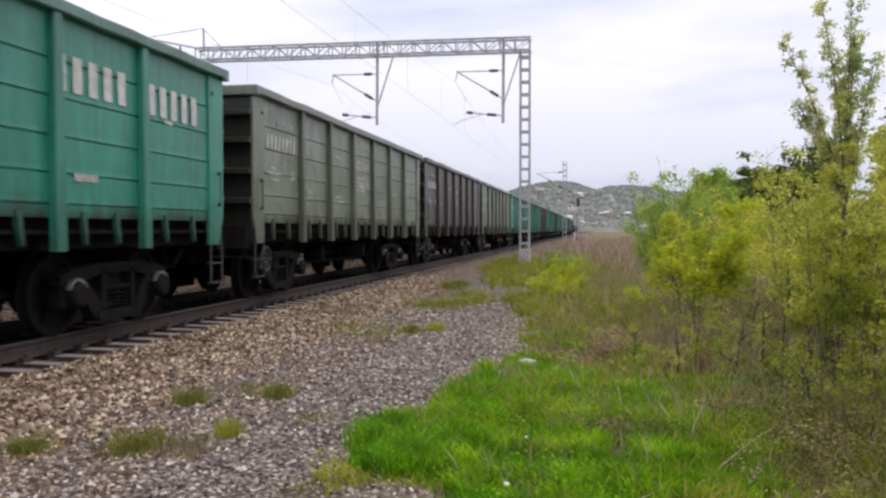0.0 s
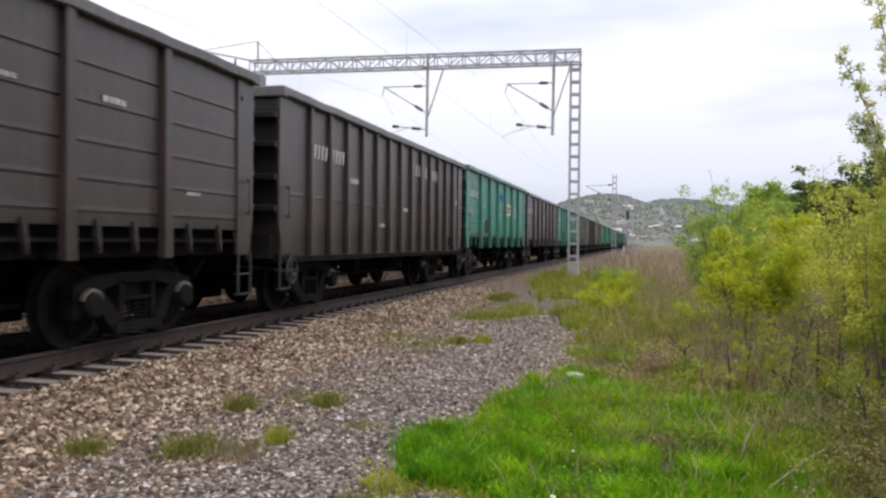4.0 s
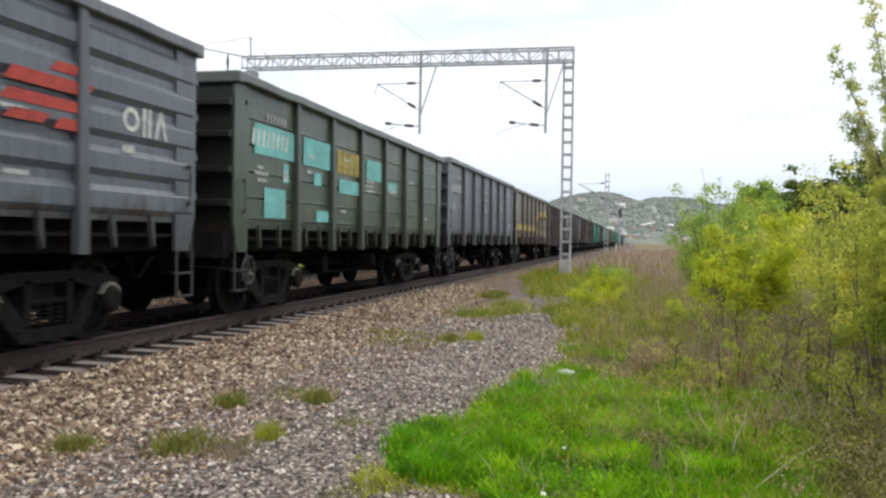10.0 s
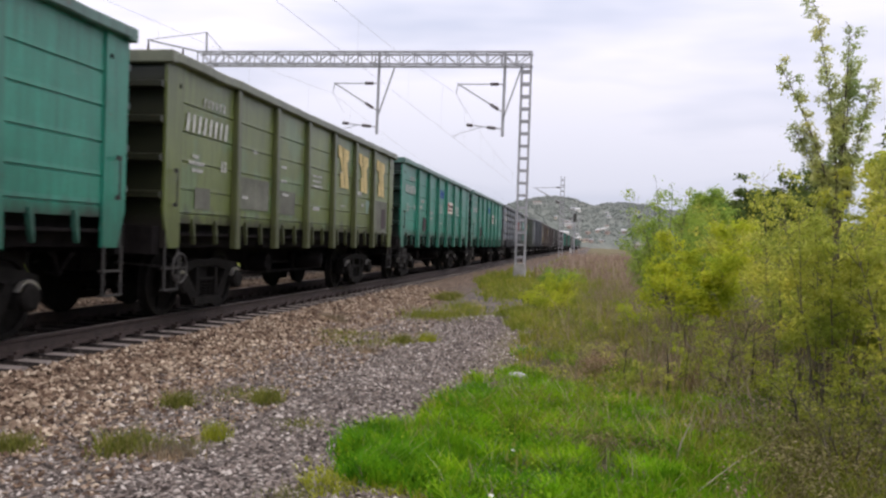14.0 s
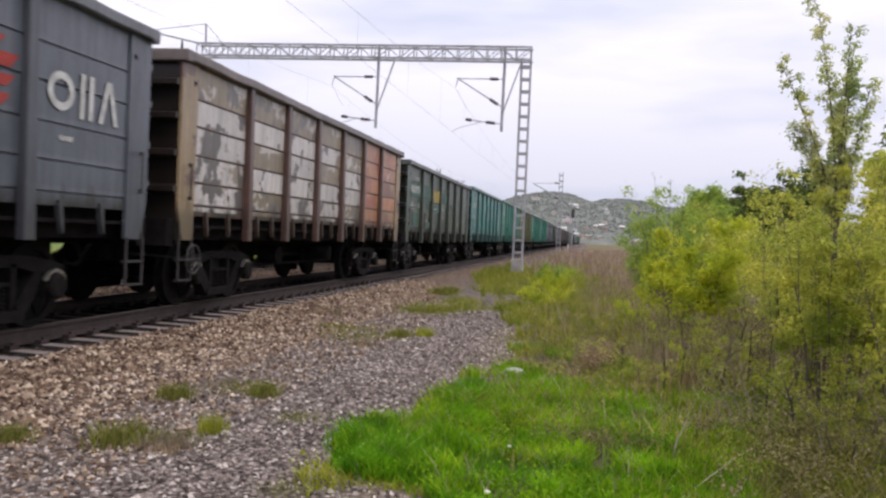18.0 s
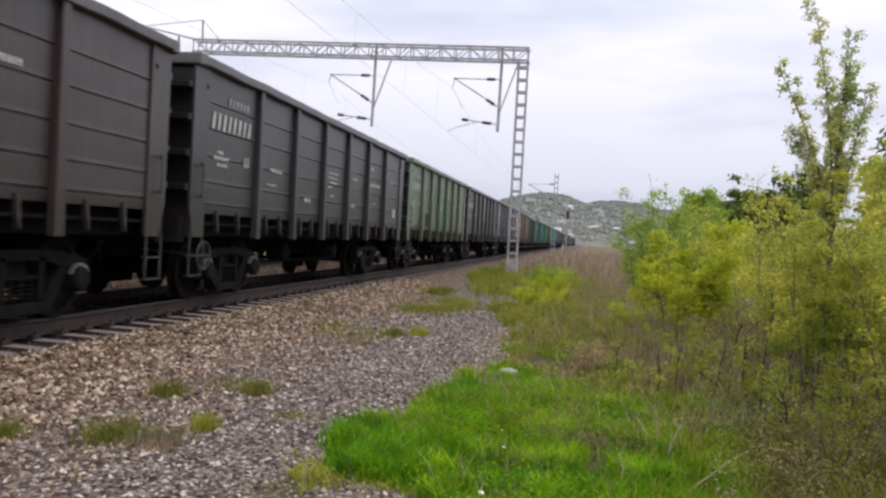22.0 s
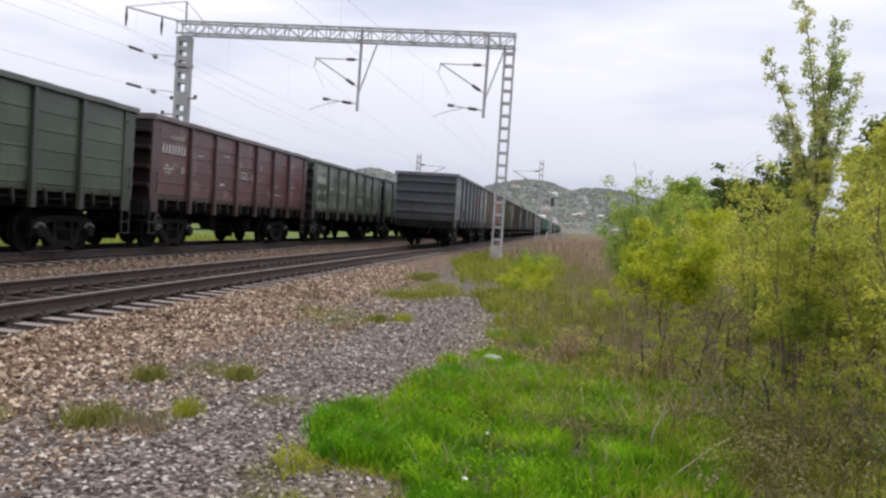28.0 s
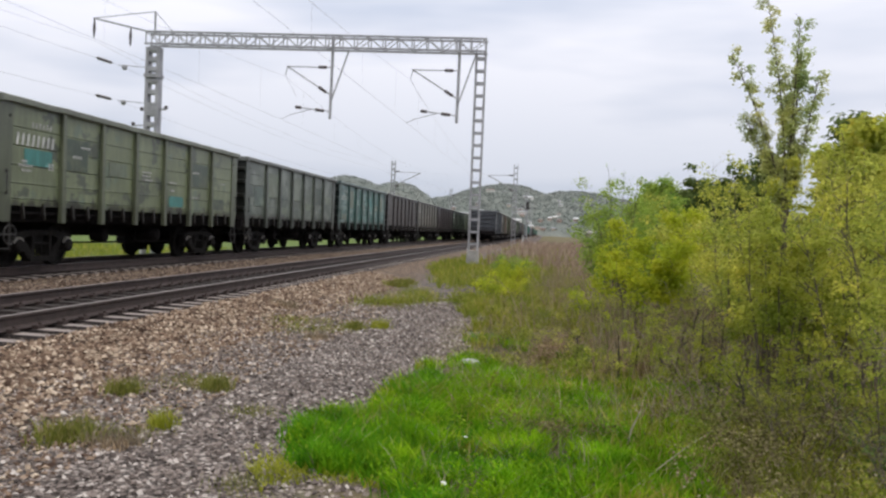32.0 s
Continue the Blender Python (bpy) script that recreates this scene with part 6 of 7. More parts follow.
field_s = patchy(14000, (-34, -15.2, 6, 60), lambda x, y: True, 18, 0.1, 0.4)
tagged(new("field_grass", blades("field_grass", "", field_s, (0.15, 0.4), MEADOW, 19, 0.8, 0.02)), "green field grass beyond the far track", "grass", kind="stuff")


def tuft_mesh(seed, n, radius, tall, material):
    rng = np.random.default_rng(seed)
    spots = rng.normal(0, radius * 0.5, (n, 2))
    me = blades("grass_tuft", "", spots, tall, material, seed, 1.1, 0.0035)
    zs = np.array([height(p, q) for p, q in spots])
    co = np.zeros(len(me.vertices) * 3)
    me.vertices.foreach_get("co", co)
    co = co.reshape(-1, 3)
    co[:, 2] -= np.repeat(zs, 5)
    me.vertices.foreach_set("co", co.ravel())
    return me


TUFTS = [tuft_mesh(31, 520, 0.20, (0.05, 0.16), TUFT_OLIVE), tuft_mesh(32, 260, 0.13, (0.06, 0.17), YELLOW_GRASS), tuft_mesh(33, 300, 0.24, (0.04, 0.14), DRY), tuft_mesh(34, 380, 0.5, (0.03, 0.10), TUFT_OLIVE), tuft_mesh(35, 420, 0.4, (0.05, 0.22), MEADOW)]
for k, x, y, s, say in (
    (0, -3.77, 7.32, 0.8, "olive green grass tuft in the gravel"), (1, -2.89, 6.26, 0.75, "bright yellow-green weed in the gravel"), (0, -3.37, 5.74, 1.15, "olive green grass tuft in the gravel"),
    (2, -2.96, 5.65, 0.9, "dry grey-green tuft in the gravel"), (0, -3.05, 7.75, 0.7, "olive green grass tuft in the gravel"), (3, -3.45, 8.1, 0.75, "flat patch of sparse grass"),
    (3, -4.34, 13.5, 0.9, "flat patch of sparse grass"), (3, -3.5, 12.4, 1.1, "flat patch of sparse grass"), (2, -3.14, 11.6, 0.8, "dry grey-green tuft in the gravel"), (1, -2.58, 13.4, 1.1, "bright green weed in the gravel"),
    (0, -4.09, 5.44, 0.8, "olive green grass tuft in the gravel"), (0, -4.0, 22.9, 2.0, "dark green weed clump on the ballast edge"), (3, -3.3, 17.2, 1.6, "green grass patch on the path edge"), (3, -2.9, 18.3, 1.6, "green grass patch on the path edge"),
    (3, -2.4, 6.9, 0.5, "flat patch of sparse grass"), (2, -4.7, 15.0, 1.2, "brown dry weed on the ballast"),
    (3, -4.1, 12.9, 1.0, "flat patch of sparse grass"), (3, -3.8, 13.6, 1.1, "flat patch of sparse grass"), (3, -3.1, 12.9, 1.0, "flat patch of sparse grass"), (0, -2.9, 13.0, 0.8, "olive green grass tuft in the gravel"),
    (4, -3.4, 17.4, 1.3, "bright green grass patch on the path edge"), (4, -3.0, 17.9, 1.2, "bright green grass patch on the path edge"), (4, -2.6, 18.8, 1.3, "bright green grass patch on the path edge"), (4, -3.0, 20.2, 1.4, "bright green grass patch on the path edge"),
    (3, -3.3, 7.9, 0.6, "flat patch of sparse grass"), (3, -3.0, 6.0, 0.5, "flat patch of sparse grass"), (0, -4.0, 24.2, 1.6, "dark green weed clump on the ballast edge"),
    (3, -1.75, 5.0, 0.5, "thin yellowish grass at the path edge"), (3, -1.6, 4.5, 0.5, "thin yellowish grass at the path edge"),
):
    t = tagged(new("grass_tuft"), say, "grass tuft", "weeds growing in the gravel")
    tagged(part("grass_clump", TUFTS[k], None, t), kind="stuff")
    t.matrix_basis = pose(x, y, height(x, y) - 0.005, 0, 0, 57 * k + 31 * x) @ Matrix.Diagonal((s, s, (1.0 if k == 3 else 1.25) * (0.75 + 0.25 * s), 1))


LEAF_YELLOW = island_material("young_yellow_leaves", [(0.0, (0.34, 0.41, 0.026)), (0.5, (0.44, 0.50, 0.038)), (1.0, (0.54, 0.58, 0.07))], 0.55, 0.2, 0.68, 1.7)
LEAF_FRESH = island_material("fresh_green_leaves", [(0.0, (0.22, 0.33, 0.05)), (0.5, (0.29, 0.41, 0.075)), (1.0, (0.38, 0.49, 0.11))], 0.55, 0.2, 0.6, 1.3)
LEAF_OLIVE = island_material("olive_leaves", [(0.0, (0.34, 0.39, 0.06)), (0.5, (0.44, 0.475, 0.085)), (1.0, (0.54, 0.55, 0.13))], 0.6, 0.25, 0.74, 1.5)
LEAF_PALE = island_material("pale_young_leaves", [(0.0, (0.42, 0.47, 0.17)), (0.5, (0.54, 0.58, 0.25)), (1.0, (0.66, 0.69, 0.35))], 0.55, 0.2, 0.7, 2.0)
LEAF_DARK = island_material("dark_green_leaves", [(0.0, (0.075, 0.115, 0.03)), (0.6, (0.115, 0.165, 0.045)), (1.0, (0.16, 0.21, 0.06))], 0.6, 0.25, 0.35, 0.5)


def pad_mesh(name, pads, per, size, material, seed, flat=0.6, stray=0.12):
    """Leaves gathered in rounded pads (x, y, z, radius), lying mostly outward and upward like shingles."""
    rng = np.random.default_rng(seed)
    pads = np.asarray(pads, float)
    count = np.maximum(4, (per * (pads[:, 3] / pads[:, 3].mean()) ** 2).astype(int))
    p = np.repeat(pads, count, 0)
    n = len(p)
    off = rng.normal(0, 1, (n, 3))
    off /= np.linalg.norm(off, axis=1)[:, None]
    far = rng.random(n) ** 0.45 * (1 + (rng.random(n) < stray) * rng.uniform(0.2, 0.9, n))
    off *= far[:, None]
    off[:, 2] *= flat
    c = p[:, :3] + off * p[:, 3:4]
    nm = off * 0.9 + rng.normal(0, 0.38, (n, 3))
    nm[:, 2] += 0.75
    nm /= np.linalg.norm(nm, axis=1)[:, None]
    d = np.cross(nm, rng.normal(0, 1, (n, 3)))
    d /= np.linalg.norm(d, axis=1)[:, None]
    u = np.cross(nm, d)
    ln = rng.uniform(size * 0.6, size * 1.3, n)[:, None]
    v = np.stack([c, c + d * ln * 0.5 + u * ln * 0.32 + nm * ln * 0.1, c + d * ln, c + d * ln * 0.5 - u * ln * 0.32 + nm * ln * 0.1], 1).reshape(-1, 3)
    o = 4 * np.arange(n)[:, None]
    return raw_mesh(name, v.tolist(), (np.array([0, 1, 2, 3]) + o).tolist(), material)


def undergrowth(name, label, n, area, keep, seed, tall, material, leaf, per, bias=0.0):
    spots = patchy(n, area, keep, seed, 1.2, bias, 0.25)
    r = np.random.default_rng(seed)
    pts = [(x, y, height(x, y) + r.uniform(0.02, tall), r.uniform(0.06, 0.15) * (1 + y * 0.02)) for x, y in spots]
    tagged(new(name, pad_mesh(name, pts, per, leaf, material, seed, 0.6, 0.05)), label, "weeds", kind="stuff")


undergrowth("lush_weeds", "soft bright green weed clumps in the grass", 620, (-1.9, 1.6, 3.4, 9.2), lush_area, 85, 0.12, LUSH, 0.03, 26, -0.15)
undergrowth("leafy_weeds", "low olive leafy weeds among dry grass", 800, (-1.3, 5.0, 7.6, 22), lambda x, y: x > edge_x(y) + 0.2, 81, 0.26, MEADOW, 0.036, 26, -0.15)
undergrowth("leafy_weeds", "low yellow-green leafy weeds", 200, (-1.3, 4.0, 9.5, 24), lambda x, y: x > edge_x(y) + 0.2, 82, 0.34, LEAF_OLIVE, 0.028, 60, -0.2)
undergrowth("leafy_weeds", "bright weeds around the mast", 520, (-4.4, 1.0, 18, 40), lambda x, y: x > edge_x(y) + 0.1 + 0.9 * noise.noise((x * 1.3, y * 0.8, 3.0)) and not abs(x - 0.35) < 0.5, 83, 0.24, MEADOW, 0.05, 24, -0.08)
undergrowth("brown_weeds", "brown withered weed heads", 800, (-1.2, 4.0, 4.5, 20), lambda x, y: x > edge_x(y) + 0.5 and (y > 8.5 or x > 0.7), 84, 0.28, DRY, 0.024, 22, -0.1)
undergrowth("brown_weeds", "dark withered weeds in the shade", 190, (0.2, 4.0, 3.6, 9.2), lambda x, y: x > 0.2 + 0.14 * y, 86, 0.30, DRY, 0.022, 26)
undergrowth("brown_weeds", "patch of withered weeds in the green grass", 70, (-0.35, 0.6, 6.2, 7.1), lambda x, y: abs(y - 6.65 - 0.12 * x) < 0.2, 87, 0.16, DARK_TWIG, 0.02, 60, 0.3)
undergrowth("brown_weeds", "greyish mat of dead stems in the meadow", 130, (-0.3, 0.8, 9.8, 12.3), lambda x, y: (x - 0.22) ** 2 / 0.10 + (y - 11.0) ** 2 / 0.9 < 1, 88, 0.30, DRY, 0.022, 70, 0.4)
undergrowth("brown_weeds", "shaded heap of dead leaves under the shrubs", 90, (1.3, 3.2, 5.0, 7.0), lambda x, y: x > 1.25, 89, 0.34, DARK_TWIG, 0.024, 60, 0.1)


def shrub(name, label, x, y, tall, wide, material, seed, stems=7, bare=0.28, leaf=0.05, per=16, tips=16, category="shrub", wood=None):
    """Several leaning stems, each with side twigs, and leaves gathered round the twigs."""
    rng = random.Random(seed)
    root = tagged(new(name), label, category)
    g = height(x, y)
    root.matrix_basis = pose(x, y, g - 0.02)
    pts = []
    for s in range(stems):
        a = 6.283 * s / stems + rng.uniform(-0.4, 0.4)
        reach, f = wide * rng.uniform(0.25, 0.7), rng.uniform(0.1, 0.6)
        h = tall * rng.uniform(0.65, 1.0) * (1.05 - 0.42 * f)
        bx, by = f * wide * math.cos(a), f * wide * math.sin(a)
        line = []
        for k in range(6):
            u = k / 5
            line.append(Vector((bx + reach * math.cos(a) * u ** 1.4 + 0.05 * rng.uniform(-1, 1) * u, by + reach * math.sin(a) * u ** 1.4 + 0.05 * rng.uniform(-1, 1) * u, h * u)))
        bm = bmesh.new()
        r0 = 0.005 + 0.0035 * tall * rng.uniform(0.6, 1.1)
        tube(bm, line, [r0 * (1 - 0.85 * k / 5) for k in range(6)], 5)
        for q in range(tips):
            u = bare + (1 - bare) * (q + rng.random()) / tips
            i = min(4, int(u * 5))
            p = line[i].lerp(line[i + 1], u * 5 - i)
            ln = wide * rng.uniform(0.18, 0.5) * (1.15 - 0.6 * u)
            b = rng.uniform(0, 6.283)
            e = p + Vector((math.cos(b) * ln, math.sin(b) * ln, ln * rng.uniform(0.1, 0.9)))
            tube(bm, [p, p.lerp(e, 0.5) + Vector((0, 0, 0.03)), e], [r0 * 0.35, r0 * 0.25, r0 * 0.1], 3)
            pts.append((e.x, e.y, e.z, wide * rng.uniform(0.09, 0.25) * (1.1 - 0.4 * u)))
            if rng.random() < 0.5:
                m = p.lerp(e, 0.5)
                pts.append((m.x, m.y, m.z, wide * rng.uniform(0.08, 0.2)))
        stem = part("stem", bm, wood or BARK, root)
        if wood:
            tagged(stem, kind="stuff")
    part("foliage", pad_mesh("foliage", pts, 0.50 * per, leaf * 1.08, material, seed, 0.65, 0.30), None, root, "uneven clumps of small leaves")
    return root


undergrowth("leafy_weeds", "olive weeds on the shaded bank", 330, (0.9, 3.8, 4.2, 10.5), lambda x, y: x > 0.2 + 0.14 * y, 90, 0.36, MEADOW, 0.026, 34, 0.0)


def shrub_row(rows):
    for label, x, y, tall, wide, material, seed, stems, bare, leaf, per, tips in rows:
        shrub("shrub", label, x, y, tall, wide, material, seed, stems, bare, leaf, per, tips)


shrub_row([
    ("yellow-green rounded shrub with bare lower stems", 1.60, 12.9, 2.1, 0.95, LEAF_YELLOW, 41, 8, 0.46, 0.052, 125, 11),
    ("feathery pale green shrub with wispy top", 1.95, 20.5, 3.3, 1.25, LEAF_FRESH, 42, 12, 0.20, 0.06, 110, 11),
    ("olive shrub with thin leaning stems", 2.95, 13.6, 2.5, 1.1, LEAF_OLIVE, 43, 6, 0.30, 0.05, 106, 11),
    ("green shrub on the dry bank", 3.5, 17.0, 3.1, 1.5, LEAF_OLIVE, 44, 10, 0.20, 0.065, 114, 11),
    ("dense olive shrub with hanging twigs", 2.3, 10.2, 2.5, 0.8, LEAF_OLIVE, 45, 6, 0.40, 0.042, 68, 11),
    ("dense olive shrub with hanging twigs", 3.45, 10.6, 2.75, 1.1, LEAF_OLIVE, 46, 6, 0.28, 0.045, 73, 11),
    ("yellow-green shrub crowding the bank", 2.95, 7.6, 2.7, 0.75, LEAF_OLIVE, 47, 6, 0.40, 0.036, 83, 12),
    ("yellow-green shrub crowding the bank", 3.1, 6.2, 2.35, 0.75, LEAF_OLIVE, 53, 6, 0.40, 0.032, 83, 12),
    ("dense olive shrub hiding the trunk of the young tree", 2.2, 8.1, 2.5, 0.6, LEAF_OLIVE, 59, 9, 0.40, 0.036, 93, 12),
    ("broad olive shrub on the bank", 3.7, 8.8, 3.2, 1.0, LEAF_OLIVE, 60, 7, 0.28, 0.042, 88, 12),
    ("low olive bush in front of the shrubs", 2.05, 7.3, 1.0, 0.45, LEAF_OLIVE, 61, 7, 0.08, 0.032, 48, 9),
    ("low olive bush in front of the shrubs", 2.6, 6.5, 1.15, 0.5, LEAF_OLIVE, 62, 7, 0.08, 0.032, 48, 9),
    ("low olive bush in front of the shrubs", 2.75, 5.5, 0.8, 0.45, LEAF_OLIVE, 63, 7, 0.08, 0.028, 40, 9),
    ("low bright bush at the shrub foot", 1.95, 8.4, 0.85, 0.4, LEAF_YELLOW, 67, 7, 0.06, 0.03, 34, 9),
    ("low bright bush at the shrub foot", 2.45, 7.85, 1.05, 0.42, LEAF_OLIVE, 68, 7, 0.06, 0.03, 34, 9),
    ("low bright bush at the shrub foot", 1.55, 9.3, 0.7, 0.42, LEAF_OLIVE, 69, 7, 0.06, 0.03, 34, 9),
    ("low bright bush at the shrub foot", 1.35, 12.0, 0.75, 0.5, LEAF_YELLOW, 70, 7, 0.06, 0.034, 34, 9),
    ("low yellow-green bush at the shrub foot", 1.75, 10.4, 0.9, 0.5, LEAF_OLIVE, 64, 7, 0.08, 0.034, 44, 9),
    ("low yellow-green bush at the shrub foot", 2.35, 12.4, 1.1, 0.55, LEAF_OLIVE, 65, 7, 0.08, 0.036, 44, 9),
    ("bare brown scrub with few leaves", 2.35, 5.2, 0.75, 0.6, LEAF_DARK, 48, 12, 0.3, 0.024, 5, 12),
    ("bare brown scrub with few leaves", 1.9, 6.4, 0.7, 0.55, TUFT_OLIVE, 54, 10, 0.3, 0.024, 8, 12),
    ("green shrub far along the bank", 3.0, 27.0, 3.0, 1.7, LEAF_FRESH, 49, 9, 0.15, 0.075, 110, 11),
    ("low yellow weed bush by the path", 0.95, 15.5, 0.8, 0.6, LEAF_YELLOW, 50, 7, 0.20, 0.04, 60, 8),
    ("low green weed bush near the mast", -0.9, 24.5, 0.75, 0.8, LEAF_YELLOW, 51, 8, 0.10, 0.055, 60, 8),
    ("low green weed bush near the mast", -1.1, 30.5, 0.8, 0.9, LEAF_FRESH, 52, 8, 0.10, 0.06, 60, 8),
    ("low green weed bush near the mast", -1.0, 19.5, 0.6, 0.7, LEAF_YELLOW, 55, 8, 0.10, 0.045, 60, 8),
    ("small leafy weed among dry grass", 0.75, 9.2, 0.5, 0.4, LEAF_OLIVE, 56, 5, 0.10, 0.028, 50, 8),
    ("small leafy weed among dry grass", 1.35, 10.3, 0.75, 0.45, LEAF_YELLOW, 57, 5, 0.10, 0.028, 50, 8),
    ("small leafy weed among dry grass", 0.1, 11.0, 0.45, 0.45, LEAF_OLIVE, 58, 5, 0.10, 0.028, 50, 8),
])


for k, (x, y, tall, wide) in enumerate(((2.15, 11.7, 1.3, 0.55), (1.05, 11.0, 0.7, 0.5), (1.75, 9.3, 0.95, 0.5), (0.8, 13.6, 0.9, 0.6), (2.5, 8.9, 1.0, 0.45), (0.45, 17.5, 1.1, 0.7), (0.2, 21.0, 1.0, 0.8), (1.5, 7.6, 0.7, 0.5), (2.3, 15.5, 1.9, 0.7), (2.6, 6.6, 0.9, 0.5))):
    shrub("dry_scrub", "leafless brown scrub with thin pale twigs", x, y, tall, wide, DRY, 140 + k, 9, 0.15, 0.02, 5, 11, "scrub", DRY_WOOD)


shrub("shrub", "wispy upright twigs with few pale leaves", 1.75, 20.2, 3.8, 0.6, LEAF_FRESH, 66, 8, 0.45, 0.05, 9, 10)


def sapling(x, y, seed):
    """A young tree with a few upright limbs and leaves close along them."""
    rng = random.Random(seed)
    root = tagged(new("young_tree"), "young tree with upright limbs and sparse fresh leaves", "tree")
    root.matrix_basis = pose(x, y, height(x, y) - 0.02)
    pts = []
    bm = bmesh.new()
    tube(bm, [(0, 0, 0), (0.03, 0, 0.9), (0.0, 0.02, 1.9)], [0.028, 0.025, 0.022], 7)
    part("trunk", bm, BARK, root)
    limbs = [((0, 0, 1.9), (-0.04, 0.0, 3.0), (-0.28, 0, 4.1)), ((0, 0, 1.9), (0.03, 0.02, 3.0), (0.05, 0, 3.88)), ((0.03, 0.05, 1.9), (0.08, 0.10, 2.9), (0.10, 0.12, 3.6)), ((0, 0, 1.9), (-0.12, 0.0, 2.6), (-0.60, 0, 3.52)), ((0.02, 0, 1.95), (0.14, 0.0, 2.6), (0.27, 0.05, 3.3)), ((0, 0, 1.9), (-0.15, 0.05, 2.45), (-0.44, 0.1, 2.92)), ((0, 0, 1.9), (0.03, 0.15, 2.5), (0.06, 0.2, 3.3))]
    for line in limbs:
        bm = bmesh.new()
        a, b, c = (Vector(p) for p in line)
        seg = [(a * (1 - u) ** 2 + b * 2 * u * (1 - u) + c * u * u) for u in [k / 7 for k in range(8)]]
        tube(bm, seg, [0.014 * (1 - 0.8 * k / 7) for k in range(8)], 5)
        for k in range(50):
            u = 0.12 + 0.88 * k / 49
            i = min(6, int(u * 7))
            p = seg[i].lerp(seg[i + 1], u * 7 - i)
            q = rng.uniform(0, 6.283)
            ln = rng.uniform(0.02, 0.10)
            e = p + Vector((math.cos(q) * ln, math.sin(q) * ln, ln * 0.6))
            tube(bm, [p, e], [0.006, 0.002], 3)
            if rng.random() < 0.82:
                pts.append((e.x, e.y, e.z, rng.uniform(0.03, 0.075)))
        part("limb", bm, BARK, root)
    part("foliage", pad_mesh("foliage", pts, 44, 0.034, LEAF_PALE, seed, 0.9, 0.1), None, root, "sparse fresh green leaves")
    return root


sapling(2.42, 8.9, 61)
shrub("shrub", "olive shrub crowding the foot of the young tree", 2.42, 8.75, 2.75, 0.5, LEAF_OLIVE, 91, 9, 0.3, 0.036, 120, 12)
shrub("shrub", "tall olive shrub at the top of the bank", 3.95, 10.9, 3.5, 0.9, LEAF_OLIVE, 92, 8, 0.2, 0.042, 130, 12)


def far_tree(x, y, tall, wide, material, seed, label):
    rng = random.Random(seed)
    root = tagged(new("tree"), label, "tree")
    root.matrix_basis = pose(x, y, height(x, y) - 0.05)
    bm = bmesh.new()
    tube(bm, [(0, 0, 0), (0.1, 0, tall * 0.3), (0, 0.1, tall * 0.75)], [0.035 * tall, 0.028 * tall, 0.01 * tall], 7)
    part("trunk", bm, BARK, root)
    pts = []
    for k in range(14):
        a, u = rng.uniform(0, 6.283), rng.uniform(0.3, 0.95)
        ln = wide * rng.uniform(0.5, 1.0) * math.sin(math.pi * min(1, 0.18 + 0.8 * u)) ** 0.6
        p = Vector((0, 0, tall * u * 0.75))
        e = p + Vector((math.cos(a) * ln, math.sin(a) * ln, tall * 0.18))
        bm = bmesh.new()
        tube(bm, [p, p.lerp(e, 0.5) + Vector((0, 0, 0.06 * tall)), e], [0.012 * tall, 0.008 * tall, 0.002 * tall], 5)
        part("limb", bm, BARK, root)
        for v in (0.45, 0.7, 0.85, 1.0):
            c = p.lerp(e, v)
            for s in range(2):
                pts.append((c.x + rng.gauss(0, 0.14 * wide), c.y + rng.gauss(0, 0.14 * wide), c.z + rng.gauss(0, 0.08 * tall), wide * rng.uniform(0.12, 0.3)))
    part("foliage", pad_mesh("foliage", pts, 80, 0.03 * tall + 0.04, material, seed, 0.7), None, root, "uneven crown of leaf clumps")


far_tree(7.2, 40.0, 5.1, 1.5, LEAF_DARK, 71, "dark green tree behind the shrubs")
far_tree(9.9, 42.0, 6.0, 2.3, LEAF_DARK, 72, "dark green tree behind the shrubs")
far_tree(9.0, 24.0, 5.2, 1.9, LEAF_DARK, 73, "dark green tree behind the bank")
far_tree(12.5, 27.0, 6.5, 2.6, LEAF_DARK, 74, "tall dark green tree behind the bank")
far_tree(5.0, 38.0, 3.6, 1.6, LEAF_FRESH, 75, "fresh green tree along the bank")
far_tree(6.6, 52.0, 5.0, 2.2, LEAF_FRESH, 76, "fresh green tree along the bank")
far_tree(6.8, 19.0, 4.2, 1.7, LEAF_OLIVE, 77, "olive green tree behind the shrubs")

SCRAPS = ((-0.53, 5.05, 0.022), (-0.5, 6.15, 0.017))
# fallen sticks
for pts, r in (
    ([(1.45, 10.8, -0.40), (1.40, 10.82, -0.12), (1.22, 10.85, 0.04)], 0.020), ([(1.36, 10.75, -0.40), (1.34, 10.78, -0.2), (1.19, 10.8, -0.04)], 0.018),
    ([(0.60, 5.3, -0.36), (1.05, 6.1, -0.27), (1.56, 7.0, -0.22)], 0.005), ([(2.28, 6.85, -0.35), (2.42, 6.88, -0.18), (2.50, 6.9, 0.08)], 0.010),
    ([(0.70, 6.5, -0.40), (0.73, 6.52, -0.25), (0.80, 6.55, -0.10)], 0.009), ([(1.95, 9.6, -0.2), (2.2, 9.7, -0.12), (2.5, 9.9, 0.0)], 0.010), ([(1.5, 9.0, -0.3), (1.65, 9.1, -0.12), (1.72, 9.2, 0.0)], 0.008),
):
    bm = bmesh.new()
    tube(bm, [Vector(p) for p in pts], [r, r * 0.8, r * 0.45], 6)
    tagged(new("stick", mesh_of("stick", bm, PALE_STICK)), "bleached bent dead stick among the weeds", "stick")
